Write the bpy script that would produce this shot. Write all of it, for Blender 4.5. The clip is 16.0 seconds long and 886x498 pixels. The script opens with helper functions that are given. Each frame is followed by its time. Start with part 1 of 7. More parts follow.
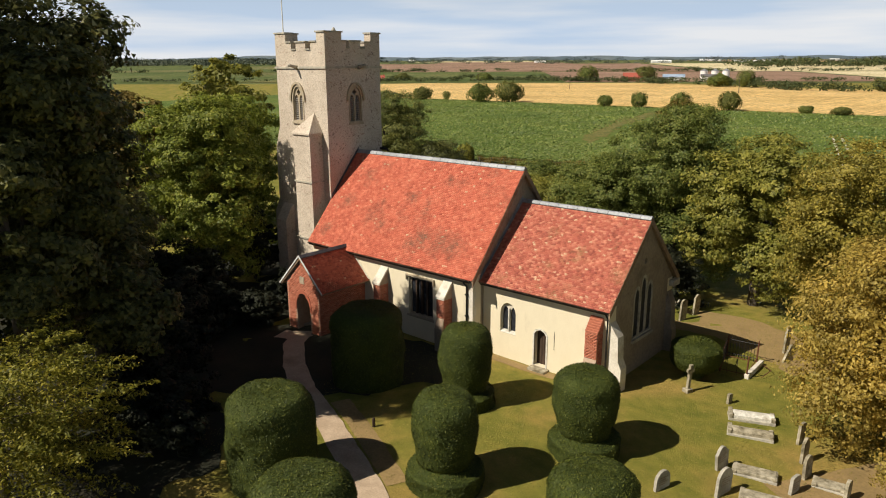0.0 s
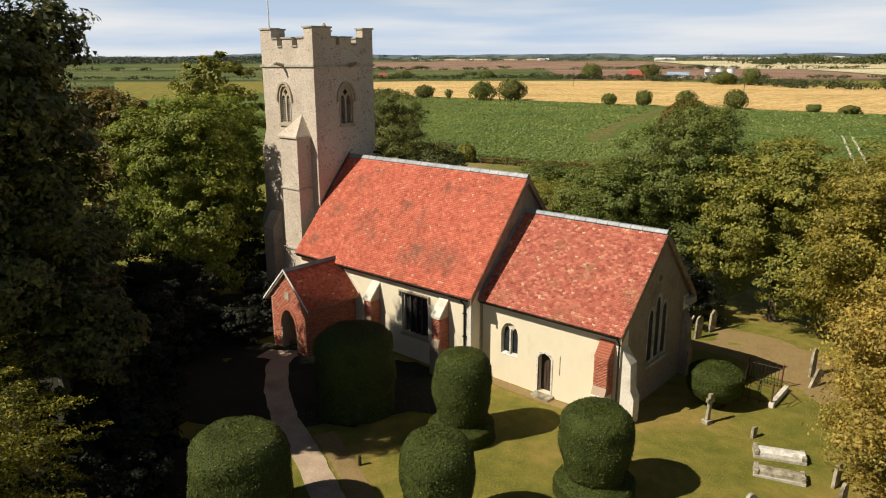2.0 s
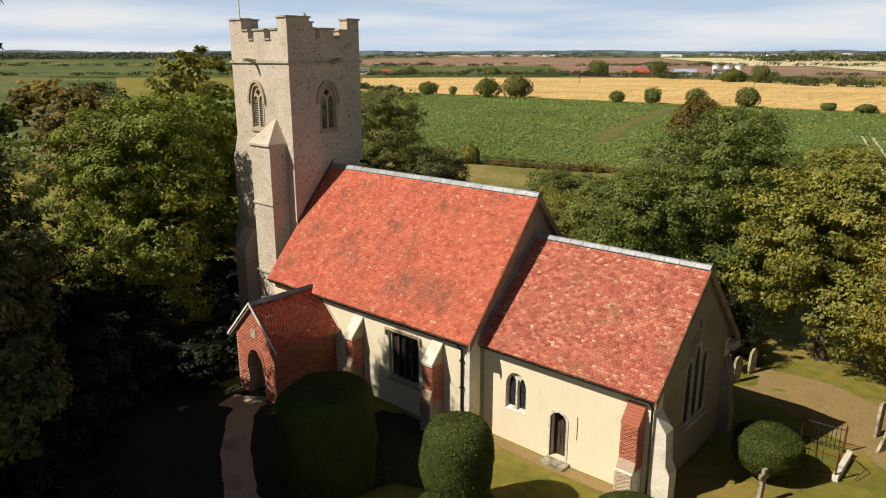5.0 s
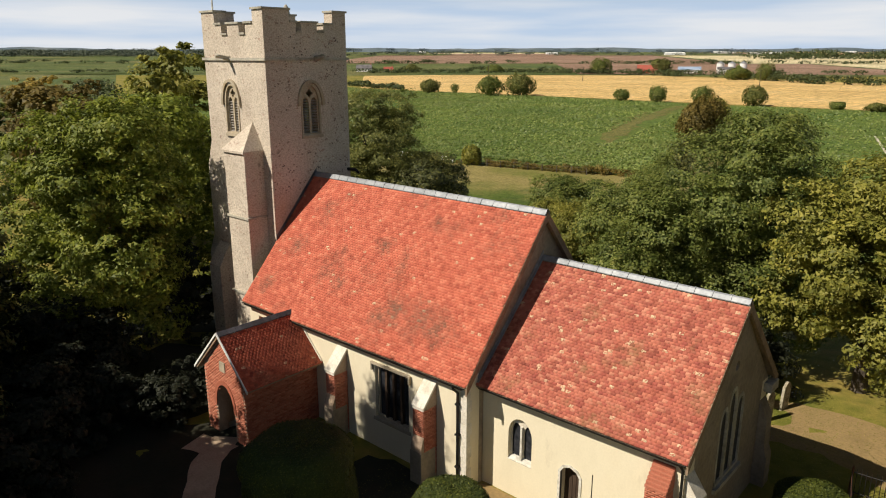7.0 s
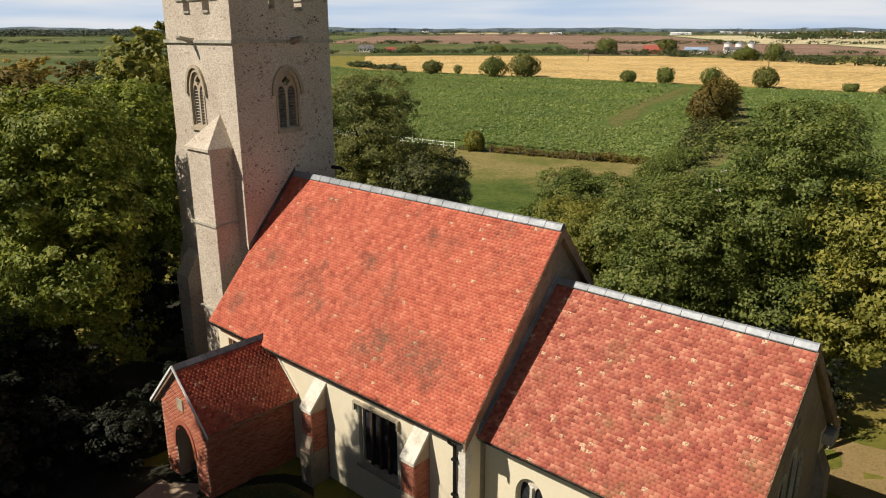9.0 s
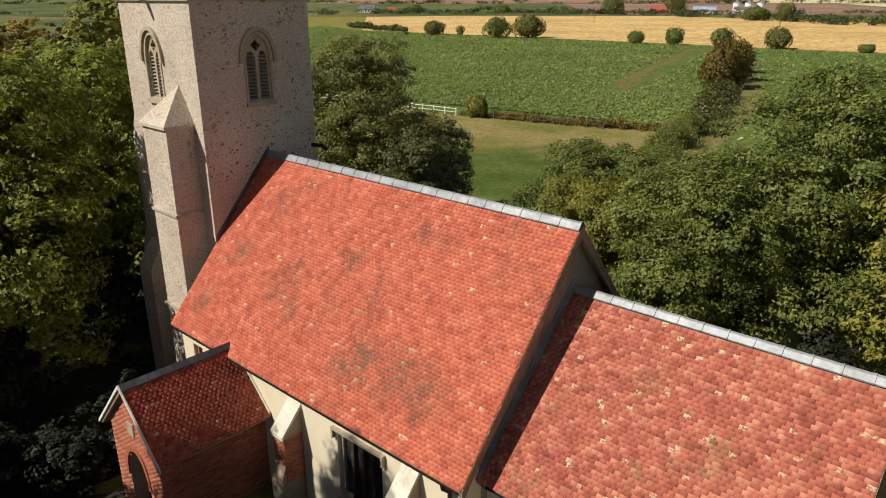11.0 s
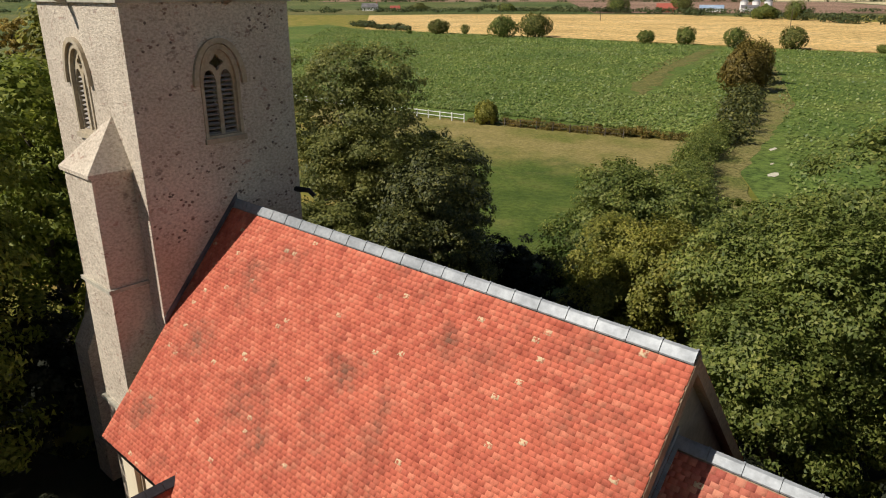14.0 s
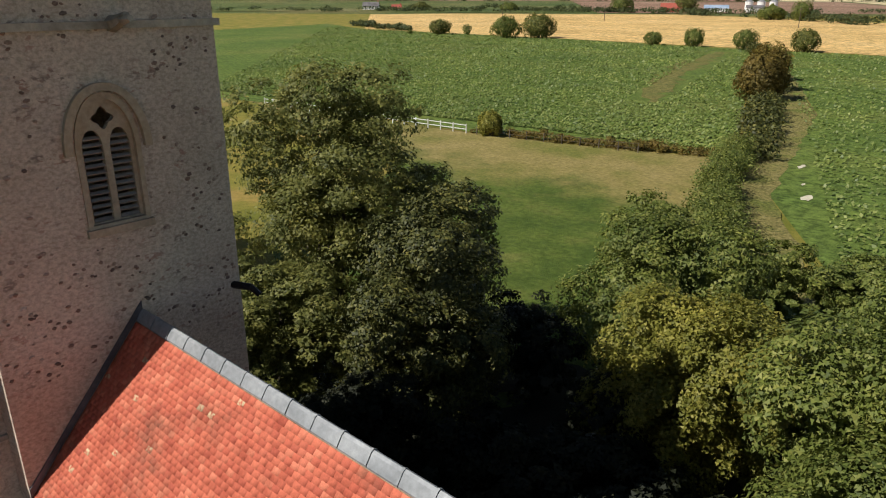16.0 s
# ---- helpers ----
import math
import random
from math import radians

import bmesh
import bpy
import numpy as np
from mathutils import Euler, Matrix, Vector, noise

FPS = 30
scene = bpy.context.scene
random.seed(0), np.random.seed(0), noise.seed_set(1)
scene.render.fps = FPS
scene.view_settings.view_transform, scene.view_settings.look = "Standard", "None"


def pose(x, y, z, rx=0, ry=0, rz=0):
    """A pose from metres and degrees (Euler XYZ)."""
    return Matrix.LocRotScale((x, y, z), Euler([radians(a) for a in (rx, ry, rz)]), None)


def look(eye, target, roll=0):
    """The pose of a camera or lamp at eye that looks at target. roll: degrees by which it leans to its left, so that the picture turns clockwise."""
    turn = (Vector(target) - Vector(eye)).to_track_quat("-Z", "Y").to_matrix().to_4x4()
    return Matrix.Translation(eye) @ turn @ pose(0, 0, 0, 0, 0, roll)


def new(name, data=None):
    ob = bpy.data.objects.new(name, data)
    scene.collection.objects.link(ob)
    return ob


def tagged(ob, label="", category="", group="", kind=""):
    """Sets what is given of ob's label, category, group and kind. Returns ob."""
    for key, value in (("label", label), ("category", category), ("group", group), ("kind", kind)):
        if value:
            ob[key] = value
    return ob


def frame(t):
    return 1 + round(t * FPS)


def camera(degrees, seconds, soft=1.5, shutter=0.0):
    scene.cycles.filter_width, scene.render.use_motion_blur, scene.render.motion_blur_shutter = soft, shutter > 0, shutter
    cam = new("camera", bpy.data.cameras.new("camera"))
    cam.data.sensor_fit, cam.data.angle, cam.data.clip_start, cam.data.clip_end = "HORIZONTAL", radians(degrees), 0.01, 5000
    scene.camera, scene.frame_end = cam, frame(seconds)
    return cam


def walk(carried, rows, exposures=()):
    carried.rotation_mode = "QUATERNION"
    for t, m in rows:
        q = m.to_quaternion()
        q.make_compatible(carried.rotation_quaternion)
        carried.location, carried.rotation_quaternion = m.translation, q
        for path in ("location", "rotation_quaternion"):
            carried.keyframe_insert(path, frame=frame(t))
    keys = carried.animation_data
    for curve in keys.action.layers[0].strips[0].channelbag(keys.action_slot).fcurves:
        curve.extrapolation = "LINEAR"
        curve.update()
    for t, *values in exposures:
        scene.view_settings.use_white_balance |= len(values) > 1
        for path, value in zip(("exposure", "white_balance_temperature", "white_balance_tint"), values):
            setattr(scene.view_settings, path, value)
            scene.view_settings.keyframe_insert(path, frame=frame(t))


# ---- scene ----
cam = camera(64.3, 16.0, soft=1.05)
PATH = [
    (0, (22.576, -32.37, 15.334), (21.249, -30.831, 14.803), -0.2),
    (0.5, (22.166, -31.819, 15.357), (20.837, -30.282, 14.824), -0.2),
    (1, (21.742, -31.233, 15.356), (20.413, -29.698, 14.823), -0.2),
    (1.5, (21.262, -30.489, 15.381), (19.931, -28.956, 14.846), -0.2),
    (2, (20.735, -29.694, 15.349), (19.403, -28.162, 14.812), -0.2),
    (2.5, (20.123, -28.878, 15.315), (18.791, -27.347, 14.777), -0.1),
    (3, (19.423, -28.013, 15.4), (18.089, -26.484, 14.86), -0.1),
    (3.5, (18.823, -27.216, 15.398), (17.488, -25.688, 14.856), -0.1),
    (4, (18.23, -26.411, 15.376), (16.892, -24.885, 14.832), -0.1),
    (6.5, (15.387, -22.502, 15.33), (14.044, -20.984, 14.778), -0.0),
    (7, (14.724, -21.654, 15.322), (13.38, -20.138, 14.768), 0.0),
    (7.5, (14.078, -20.783, 15.302), (12.733, -19.27, 14.746), -0.0),
    (8, (13.329, -19.838, 15.341), (11.983, -18.326, 14.784), 0.0),
    (8.5, (12.634, -18.981, 15.38), (11.286, -17.471, 14.822), 0.0),
    (9, (11.932, -18.113, 15.389), (10.591, -16.614, 14.782), -0.0),
    (9.2, (11.662, -17.751, 15.363), (10.327, -16.261, 14.726), -0.1),
    (9.9, (10.792, -16.687, 15.324), (9.462, -15.209, 14.619), -0.1),
    (11.5, (8.805, -14.255, 15.236), (7.48, -12.788, 14.526), -0.1),
    (12, (8.047, -13.611, 15.263), (6.722, -12.145, 14.552), -0.0),
    (12.5, (7.266, -13.01, 15.266), (5.94, -11.546, 14.552), -0.0),
    (13, (6.451, -12.31, 15.266), (5.124, -10.849, 14.553), -0.1),
    (13.5, (5.508, -11.437, 15.29), (4.181, -9.975, 14.574), 0.0),
    (14, (4.492, -10.331, 15.304), (3.163, -8.87, 14.59), -0.1),
    (14.5, (3.213, -9.059, 15.37), (1.884, -7.6, 14.654), 0.0),
    (15, (1.823, -7.531, 15.562), (0.493, -6.071, 14.844), 0.1),
    (15.5, (0.738, -6.185, 15.724), (-0.593, -4.727, 15.006), 0.1),
    (16, (0.092, -5.346, 15.725), (-1.238, -3.888, 15.007), 0.1),
]
walk(cam, [(t, look(eye, target, roll)) for t, eye, target, roll in PATH],
     exposures=[(0, 0.26, 6800, 10), (4, 0.26, 6800, 10), (9, 0.2, 6650, 10), (12, 0.14, 6500, 10), (14, 0.16, 6400, 10), (16, 0.2, 6250, 10)])

# ---- light ----
SUN_TO = Vector((-0.323, -0.645, 0.692)).normalized()
world = bpy.data.worlds.new("sky")
scene.world = world
world.use_nodes = True
wn = world.node_tree
sky = wn.nodes.new("ShaderNodeTexSky")
sky.sky_type = "NISHITA"
sky.sun_disc = False
sky.sun_elevation = math.asin(SUN_TO.z)
sky.sun_rotation = math.atan2(SUN_TO.x, SUN_TO.y)
sky.air_density, sky.dust_density, sky.ozone_density = 1.0, 0.6, 2.0
# thin high cloud and haze, densest towards the horizon
tc = wn.nodes.new("ShaderNodeTexCoord")
mp = wn.nodes.new("ShaderNodeMapping")
mp.inputs["Scale"].default_value = (1.3, 1.3, 16.0)
cn = wn.nodes.new("ShaderNodeTexNoise")
cn.inputs["Scale"].default_value, cn.inputs["Detail"].default_value = 1.6, 6.0
cr = wn.nodes.new("ShaderNodeValToRGB")
cr.color_ramp.elements[0].position, cr.color_ramp.elements[1].position = 0.40, 0.62
cr.color_ramp.elements[0].color, cr.color_ramp.elements[1].color = (13.0, 16.5, 21.5, 1), (20.3, 21.3, 22.8, 1)
sx = wn.nodes.new("ShaderNodeSeparateXYZ")
hr = wn.nodes.new("ShaderNodeValToRGB")
hr.color_ramp.elements[0].position, hr.color_ramp.elements[1].position = 0.05, 0.38
hr.color_ramp.elements[0].color, hr.color_ramp.elements[1].color = (1, 1, 1, 1), (0, 0, 0, 1)
cm = wn.nodes.new("ShaderNodeMix")
cm.data_type = "RGBA"
bg = wn.nodes["Background"]
bg.inputs["Strength"].default_value = 0.032
wn.links.new(tc.outputs["Generated"], mp.inputs["Vector"])
wn.links.new(mp.outputs["Vector"], cn.inputs["Vector"])
wn.links.new(cn.outputs["Fac"], cr.inputs["Fac"])
wn.links.new(tc.outputs["Generated"], sx.inputs["Vector"])
wn.links.new(sx.outputs["Z"], hr.inputs["Fac"])
wn.links.new(hr.outputs["Color"], cm.inputs[0])
wn.links.new(sky.outputs["Color"], cm.inputs[6])
wn.links.new(cr.outputs["Color"], cm.inputs[7])
wn.links.new(cm.outputs[2], bg.inputs["Color"])
sun = new("sun", bpy.data.lights.new("sun", "SUN"))
sun.data.energy, sun.data.angle, sun.data.color = 5.0, radians(0.53), (1.0, 0.94, 0.84)
sun.matrix_world = look(SUN_TO * 60, (0, 0, 0))
scene.view_settings.exposure = 0.2

# ---- materials ----


def ramp(nt, fac, stops):
    n = nt.nodes.new("ShaderNodeValToRGB")
    e = n.color_ramp.elements
    while len(e) < len(stops):
        e.new(0.5)
    for k, (p, c) in enumerate(stops):
        e[k].position = p
        e[k].color = (*c, 1)
    nt.links.new(fac, n.inputs["Fac"])
    return n.outputs["Color"]


def mixc(nt, fac, a, b, mode="MIX"):
    n = nt.nodes.new("ShaderNodeMix")
    n.data_type, n.blend_type = "RGBA", mode
    for v, k in ((fac, 0), (a, 6), (b, 7)):
        if isinstance(v, (int, float)):
            n.inputs[k].default_value = v
        elif isinstance(v, tuple):
            n.inputs[k].default_value = (*v, 1)
        else:
            nt.links.new(v, n.inputs[k])
    return n.outputs[2]


def noise_at(nt, scale, detail=4.0, rough=0.55, stretch=None):
    g = nt.nodes.new("ShaderNodeNewGeometry")
    n = nt.nodes.new("ShaderNodeTexNoise")
    n.inputs["Scale"].default_value, n.inputs["Detail"].default_value = scale, detail
    n.inputs["Roughness"].default_value = rough
    src = g.outputs["Position"]
    if stretch:
        m = nt.nodes.new("ShaderNodeMapping")
        m.inputs["Scale"].default_value = stretch
        nt.links.new(src, m.inputs["Vector"])
        src = m.outputs["Vector"]
    nt.links.new(src, n.inputs["Vector"])
    return n.outputs["Fac"]


def blank(name, rough=0.85, metal=0.0, spec=0.3):
    m = bpy.data.materials.new(name)
    m.use_nodes = True
    nt = m.node_tree
    p = nt.nodes["Principled BSDF"]
    p.inputs["Roughness"].default_value, p.inputs["Metallic"].default_value = rough, metal
    p.inputs["Specular IOR Level"].default_value = spec
    return m, nt, p


def bump(nt, p, height, strength, dist=0.02):
    b = nt.nodes.new("ShaderNodeBump")
    b.inputs["Strength"].default_value, b.inputs["Distance"].default_value = strength, dist
    nt.links.new(height, b.inputs["Height"])
    nt.links.new(b.outputs["Normal"], p.inputs["Normal"])


def surf(name, a, b, c, big=0.5, fine=9.0, rough=0.85, metal=0.0, lump=0.35, stretch=None, spec=0.3):
    """Three tones at a large and a fine scale, with fine relief."""
    m, nt, p = blank(name, rough, metal, spec)
    base = ramp(nt, noise_at(nt, big, 5, 0.6, stretch), [(0.32, a), (0.52, b), (0.72, c)])
    f = noise_at(nt, fine, 6, 0.65, stretch)
    col = mixc(nt, 0.55, base, ramp(nt, f, [(0.3, (0.62, 0.62, 0.62)), (0.7, (1.25, 1.25, 1.25))]), "MULTIPLY")
    nt.links.new(col, p.inputs["Base Color"])
    bump(nt, p, f, lump)
    return m


def stains_at(nt, spots):
    """Soft uneven blots round the given places, 0 to 1."""
    pos = nt.nodes.new("ShaderNodeNewGeometry").outputs["Position"]
    total = None
    for at, r in spots:
        d = nt.nodes.new("ShaderNodeVectorMath")
        d.operation = "DISTANCE"
        nt.links.new(pos, d.inputs[0])
        d.inputs[1].default_value = at
        m = nt.nodes.new("ShaderNodeMapRange")
        m.inputs["From Min"].default_value, m.inputs["From Max"].default_value, m.inputs["To Max"].default_value = 1.9 * r, 0.0, 0.44
        nt.links.new(d.outputs["Value"], m.inputs["Value"])
        if total is None:
            total = m.outputs["Result"]
        else:
            a = nt.nodes.new("ShaderNodeMath")
            a.operation = "MAXIMUM"
            nt.links.new(total, a.inputs[0])
            nt.links.new(m.outputs["Result"], a.inputs[1])
            total = a.outputs[0]
    return total


def tile_mat(name, tones, lichen, dark_patch, single, spots=(), grey=(0.15, 0.085, 0.055)):
    """Clay tiles: each its own tone, pale lichen on a few, broad sooty and lichen-grown patches."""
    m, nt, p = blank(name, 0.8, 0.0, 0.25)
    if single:
        rnd = nt.nodes.new("ShaderNodeObjectInfo").outputs["Random"]
    else:
        rnd = nt.nodes.new("ShaderNodeNewGeometry").outputs["Random Per Island"]
    k = len(tones) - 1
    col = ramp(nt, rnd, [(i / k, c) for i, c in enumerate(tones)])
    # batches of paler and darker tiles, running together across the courses
    col = mixc(nt, 0.8, col, ramp(nt, noise_at(nt, 2.6, 5, 0.7), [(0.34, (0.68, 0.60, 0.58)), (0.5, (1.0, 1.0, 1.0)), (0.64, (1.13, 1.20, 1.20))]), "MULTIPLY")
    # lichen on single tiles
    sep = nt.nodes.new("ShaderNodeMath")
    sep.operation = "MULTIPLY_ADD"
    sep.inputs[1].default_value, sep.inputs[2].default_value = 37.13, 0.31
    nt.links.new(rnd, sep.inputs[0])
    fr = nt.nodes.new("ShaderNodeMath")
    fr.operation = "FRACT"
    nt.links.new(sep.outputs[0], fr.inputs[0])
    sel = ramp(nt, fr.outputs[0], [(1 - lichen, (0, 0, 0)), (1 - lichen + 0.004, (1, 1, 1))])
    spot = ramp(nt, noise_at(nt, 17, 3), [(0.42, (0, 0, 0)), (0.55, (1, 1, 1))])
    col = mixc(nt, mixc(nt, 1.0, sel, spot, "MULTIPLY"), col, (0.60, 0.44, 0.27))
    # broad grey-brown growth, broken up tile by tile
    rough = noise_at(nt, 2.8, 7, 0.75)
    patch = ramp(nt, noise_at(nt, 0.62, 7, 0.72), [(0.53, (0, 0, 0)), (0.70, (0.8, 0.8, 0.8))])
    if spots:
        add = nt.nodes.new("ShaderNodeMath")
        add.operation = "ADD"
        nt.links.new(rough, add.inputs[0])
        nt.links.new(stains_at(nt, spots), add.inputs[1])
        blot = ramp(nt, add.outputs[0], [(0.60, (0, 0, 0)), (0.92, (0.95, 0.95, 0.95))])
        patch = mixc(nt, 1.0, patch, blot, "LIGHTEN")
    fr2 = ramp(nt, fr.outputs[0], [(0.1, (0.35, 0.35, 0.35)), (0.8, (1, 1, 1))])
    pm = mixc(nt, 1.0, patch, fr2, "MULTIPLY")
    pm = mixc(nt, 1.0, pm, (dark_patch, dark_patch, dark_patch), "MULTIPLY")
    col = mixc(nt, pm, col, grey)
    f = noise_at(nt, 28, 5, 0.7)
    col = mixc(nt, 0.5, col, ramp(nt, f, [(0.3, (0.72, 0.68, 0.66)), (0.7, (1.2, 1.2, 1.2))]), "MULTIPLY")
    nt.links.new(col, p.inputs["Base Color"])
    bump(nt, p, f, 0.4, 0.01)
    return m


NAVE_SPOTS = [((-2.6, -3.5, 5.7), 0.75), ((-1.5, -3.65, 5.6), 0.7), ((-3.9, -3.5, 5.75), 0.7), ((-4.5, -3.8, 5.4), 0.55), ((-11.8, -3.9, 5.2), 0.5), ((-11.2, -2.5, 6.9), 0.5), ((-6.1, -1.85, 7.65), 0.45), ((-8.6, -3.0, 6.3), 0.5), ((-7.5, -3.25, 6.0), 0.45), ((-3.9, -0.9, 8.75), 0.35)]
NAVE_TONES = [(0.400, 0.092, 0.057), (0.520, 0.136, 0.079), (0.460, 0.111, 0.067), (0.590, 0.188, 0.112), (0.490, 0.122, 0.072), (0.540, 0.146, 0.085), (0.440, 0.101, 0.060)]
CHANCEL_TONES = [(0.25, 0.066, 0.046), (0.43, 0.128, 0.08), (0.34, 0.085, 0.06), (0.54, 0.215, 0.135), (0.39, 0.105, 0.07), (0.47, 0.15, 0.094), (0.29, 0.072, 0.052)]
PORCH_TONES = [(0.24, 0.05, 0.03), (0.42, 0.10, 0.055), (0.33, 0.072, 0.04), (0.46, 0.125, 0.07), (0.29, 0.06, 0.036)]
M_TILE_NAVE = tile_mat("clay tile orange", NAVE_TONES, 0.012, 0.8, False, NAVE_SPOTS)
M_TILE_NAVE_ONE = tile_mat("clay tile orange single", NAVE_TONES, 0.012, 0.8, True, NAVE_SPOTS)
M_TILE_CHANCEL = tile_mat("clay tile red", CHANCEL_TONES, 0.03, 1.0, False, (), (0.22, 0.145, 0.065))
M_TILE_PORCH = tile_mat("clay tile dark", PORCH_TONES, 0.01, 0.8, False)


def brick_mat(name, a, b):
    m, nt, p = blank(name, 0.88, 0, 0.2)
    rnd = nt.nodes.new("ShaderNodeNewGeometry").outputs["Random Per Island"]
    col = ramp(nt, rnd, [(0.0, a), (0.5, b), (1.0, tuple(0.8 * v for v in a))])
    f = noise_at(nt, 22, 5, 0.7)
    col = mixc(nt, 0.6, col, ramp(nt, f, [(0.3, (0.6, 0.6, 0.6)), (0.7, (1.25, 1.2, 1.2))]), "MULTIPLY")
    nt.links.new(col, p.inputs["Base Color"])
    bump(nt, p, f, 0.4, 0.01)
    return m


def flint_mat(name, mortar, mortar2, dark, share=0.5):
    """Rubble of small flints in lime mortar: irregular dark specks in broken courses, pale nodules between."""
    m, nt, p = blank(name, 0.9, 0, 0.2)
    base = ramp(nt, noise_at(nt, 0.5, 7, 0.65), [(0.32, mortar2), (0.62, mortar)])
    pale = noise_at(nt, 11.0, 3, 0.5, (1, 1, 1.5))
    col = mixc(nt, 0.55, base, ramp(nt, pale, [(0.36, (0.66, 0.64, 0.61)), (0.5, (0.97, 0.97, 0.97)), (0.62, (1.22, 1.22, 1.22))]), "MULTIPLY")
    speck = ramp(nt, noise_at(nt, 5.5, 3, 0.55, (1, 1, 1.7)), [(0.57, (0, 0, 0)), (0.62, (1, 1, 1))])
    band = ramp(nt, noise_at(nt, 0.9, 5, 0.65, (1, 1, 3.0)), [(0.47, (0.06, 0.06, 0.06)), (0.62, (1, 1, 1))])
    mask = mixc(nt, 1.0, mixc(nt, 1.0, speck, band, "MULTIPLY"), (share, share, share), "MULTIPLY")
    tone = ramp(nt, noise_at(nt, 3.1, 2), [(0.4, dark), (0.6, (dark[0] * 2.2, dark[1] * 1.5, dark[2] * 1.3))])
    col = mixc(nt, mask, col, tone)
    f = noise_at(nt, 34, 6, 0.7)
    col = mixc(nt, 0.6, col, ramp(nt, f, [(0.3, (0.65, 0.65, 0.64)), (0.7, (1.2, 1.2, 1.2))]), "MULTIPLY")
    nt.links.new(col, p.inputs["Base Color"])
    bump(nt, p, mixc(nt, 0.5, pale, f), 0.9, 0.05)
    return m


M_FLINT = flint_mat("flint rubble", (0.62, 0.535, 0.43), (0.49, 0.41, 0.325), (0.15, 0.11, 0.095), 0.7)
def limewash():
    m, nt, p = blank("cream limewash", 0.9, 0, 0.2)
    col = ramp(nt, noise_at(nt, 0.5, 6, 0.6, (1, 1, 0.5)), [(0.3, (0.64, 0.56, 0.40)), (0.55, (0.71, 0.63, 0.46)), (0.75, (0.67, 0.58, 0.41))])
    f = noise_at(nt, 14, 6, 0.7)
    col = mixc(nt, 0.35, col, ramp(nt, f, [(0.3, (0.85, 0.85, 0.84)), (0.7, (1.1, 1.1, 1.1))]), "MULTIPLY")
    damp = ramp(nt, noise_at(nt, 1.3, 6, 0.7, (1, 1, 0.35)), [(0.62, (0, 0, 0)), (0.8, (0.5, 0.5, 0.5))])
    col = mixc(nt, damp, col, (0.45, 0.38, 0.27))
    nt.links.new(col, p.inputs["Base Color"])
    bump(nt, p, f, 0.2, 0.01)
    return m


M_RENDER = limewash()
M_GABLE = surf("weathered grey render", (0.246, 0.197, 0.139), (0.312, 0.254, 0.184), (0.197, 0.160, 0.119), 0.7, 6.0, 0.92, lump=0.3)
M_STONE = surf("pale limestone", (0.58, 0.53, 0.43), (0.68, 0.63, 0.53), (0.50, 0.44, 0.34), 0.9, 12.0, 0.88, lump=0.3)
M_BUFF = surf("buff window stone", (0.30, 0.25, 0.18), (0.42, 0.35, 0.25), (0.36, 0.28, 0.17), 1.4, 10.0, 0.9, lump=0.35)
M_STONE_GREY = surf("lichened grey stone", (0.24, 0.22, 0.17), (0.40, 0.37, 0.30), (0.52, 0.47, 0.36), 1.6, 9.0, 0.92, lump=0.5)
M_GRAVE = surf("lichened gravestone", (0.13, 0.11, 0.065), (0.32, 0.28, 0.195), (0.50, 0.45, 0.34), 3.2, 13.0, 0.92, lump=0.6)
M_WHITE_STONE = surf("white marble", (0.42, 0.39, 0.32), (0.66, 0.63, 0.55), (0.26, 0.225, 0.16), 2.6, 8.0, 0.7, lump=0.15)
M_BRICK = brick_mat("red brick", (0.42, 0.13, 0.075), (0.54, 0.21, 0.13))
M_BRICK_PALE = brick_mat("limewashed brick", (0.52, 0.38, 0.27), (0.62, 0.52, 0.40))
M_MORTAR = surf("lime mortar", (0.34, 0.24, 0.17), (0.42, 0.31, 0.22), (0.36, 0.25, 0.18), 2.0, 18.0, 0.95)
M_LEAD = surf("weathered lead", (0.19, 0.20, 0.21), (0.27, 0.28, 0.29), (0.37, 0.38, 0.385), 1.2, 9.0, 0.5, 0.2, 0.15)
M_LEAD_DARK = surf("dark lead", (0.06, 0.06, 0.065), (0.10, 0.10, 0.11), (0.15, 0.15, 0.16), 1.2, 9.0, 0.55, 0.3, 0.15)
M_IRON = surf("black iron", (0.018, 0.017, 0.016), (0.03, 0.028, 0.026), (0.07, 0.04, 0.025), 3.0, 20.0, 0.55, 0.6, 0.2)
M_RUST = surf("rusted iron", (0.09, 0.035, 0.018), (0.16, 0.06, 0.03), (0.06, 0.03, 0.02), 4.0, 25.0, 0.8, 0.3, 0.3)
M_OAK = surf("old oak", (0.035, 0.022, 0.015), (0.06, 0.038, 0.024), (0.09, 0.06, 0.04), 1.5, 14.0, 0.75, lump=0.4, stretch=(6, 6, 0.8))
M_LOUVRE = surf("silvered oak louvre", (0.223, 0.198, 0.174), (0.285, 0.254, 0.223), (0.335, 0.298, 0.260), 1.5, 14.0, 0.8, lump=0.3, stretch=(0.620, 0.620, 3.720))
M_BARGE = surf("brown verge mortar", (0.19, 0.13, 0.085), (0.28, 0.195, 0.125), (0.36, 0.26, 0.17), 1.5, 12.0, 0.9, lump=0.4)
M_BARK = surf("bark", (0.05, 0.04, 0.03), (0.10, 0.08, 0.06), (0.15, 0.13, 0.10), 1.0, 12.0, 0.95, lump=0.8, stretch=(3, 3, 0.6))
M_WOOD_WHITE = surf("white painted rail", (0.62, 0.62, 0.58), (0.74, 0.74, 0.70), (0.5, 0.49, 0.44), 1.0, 9.0, 0.7, lump=0.2)
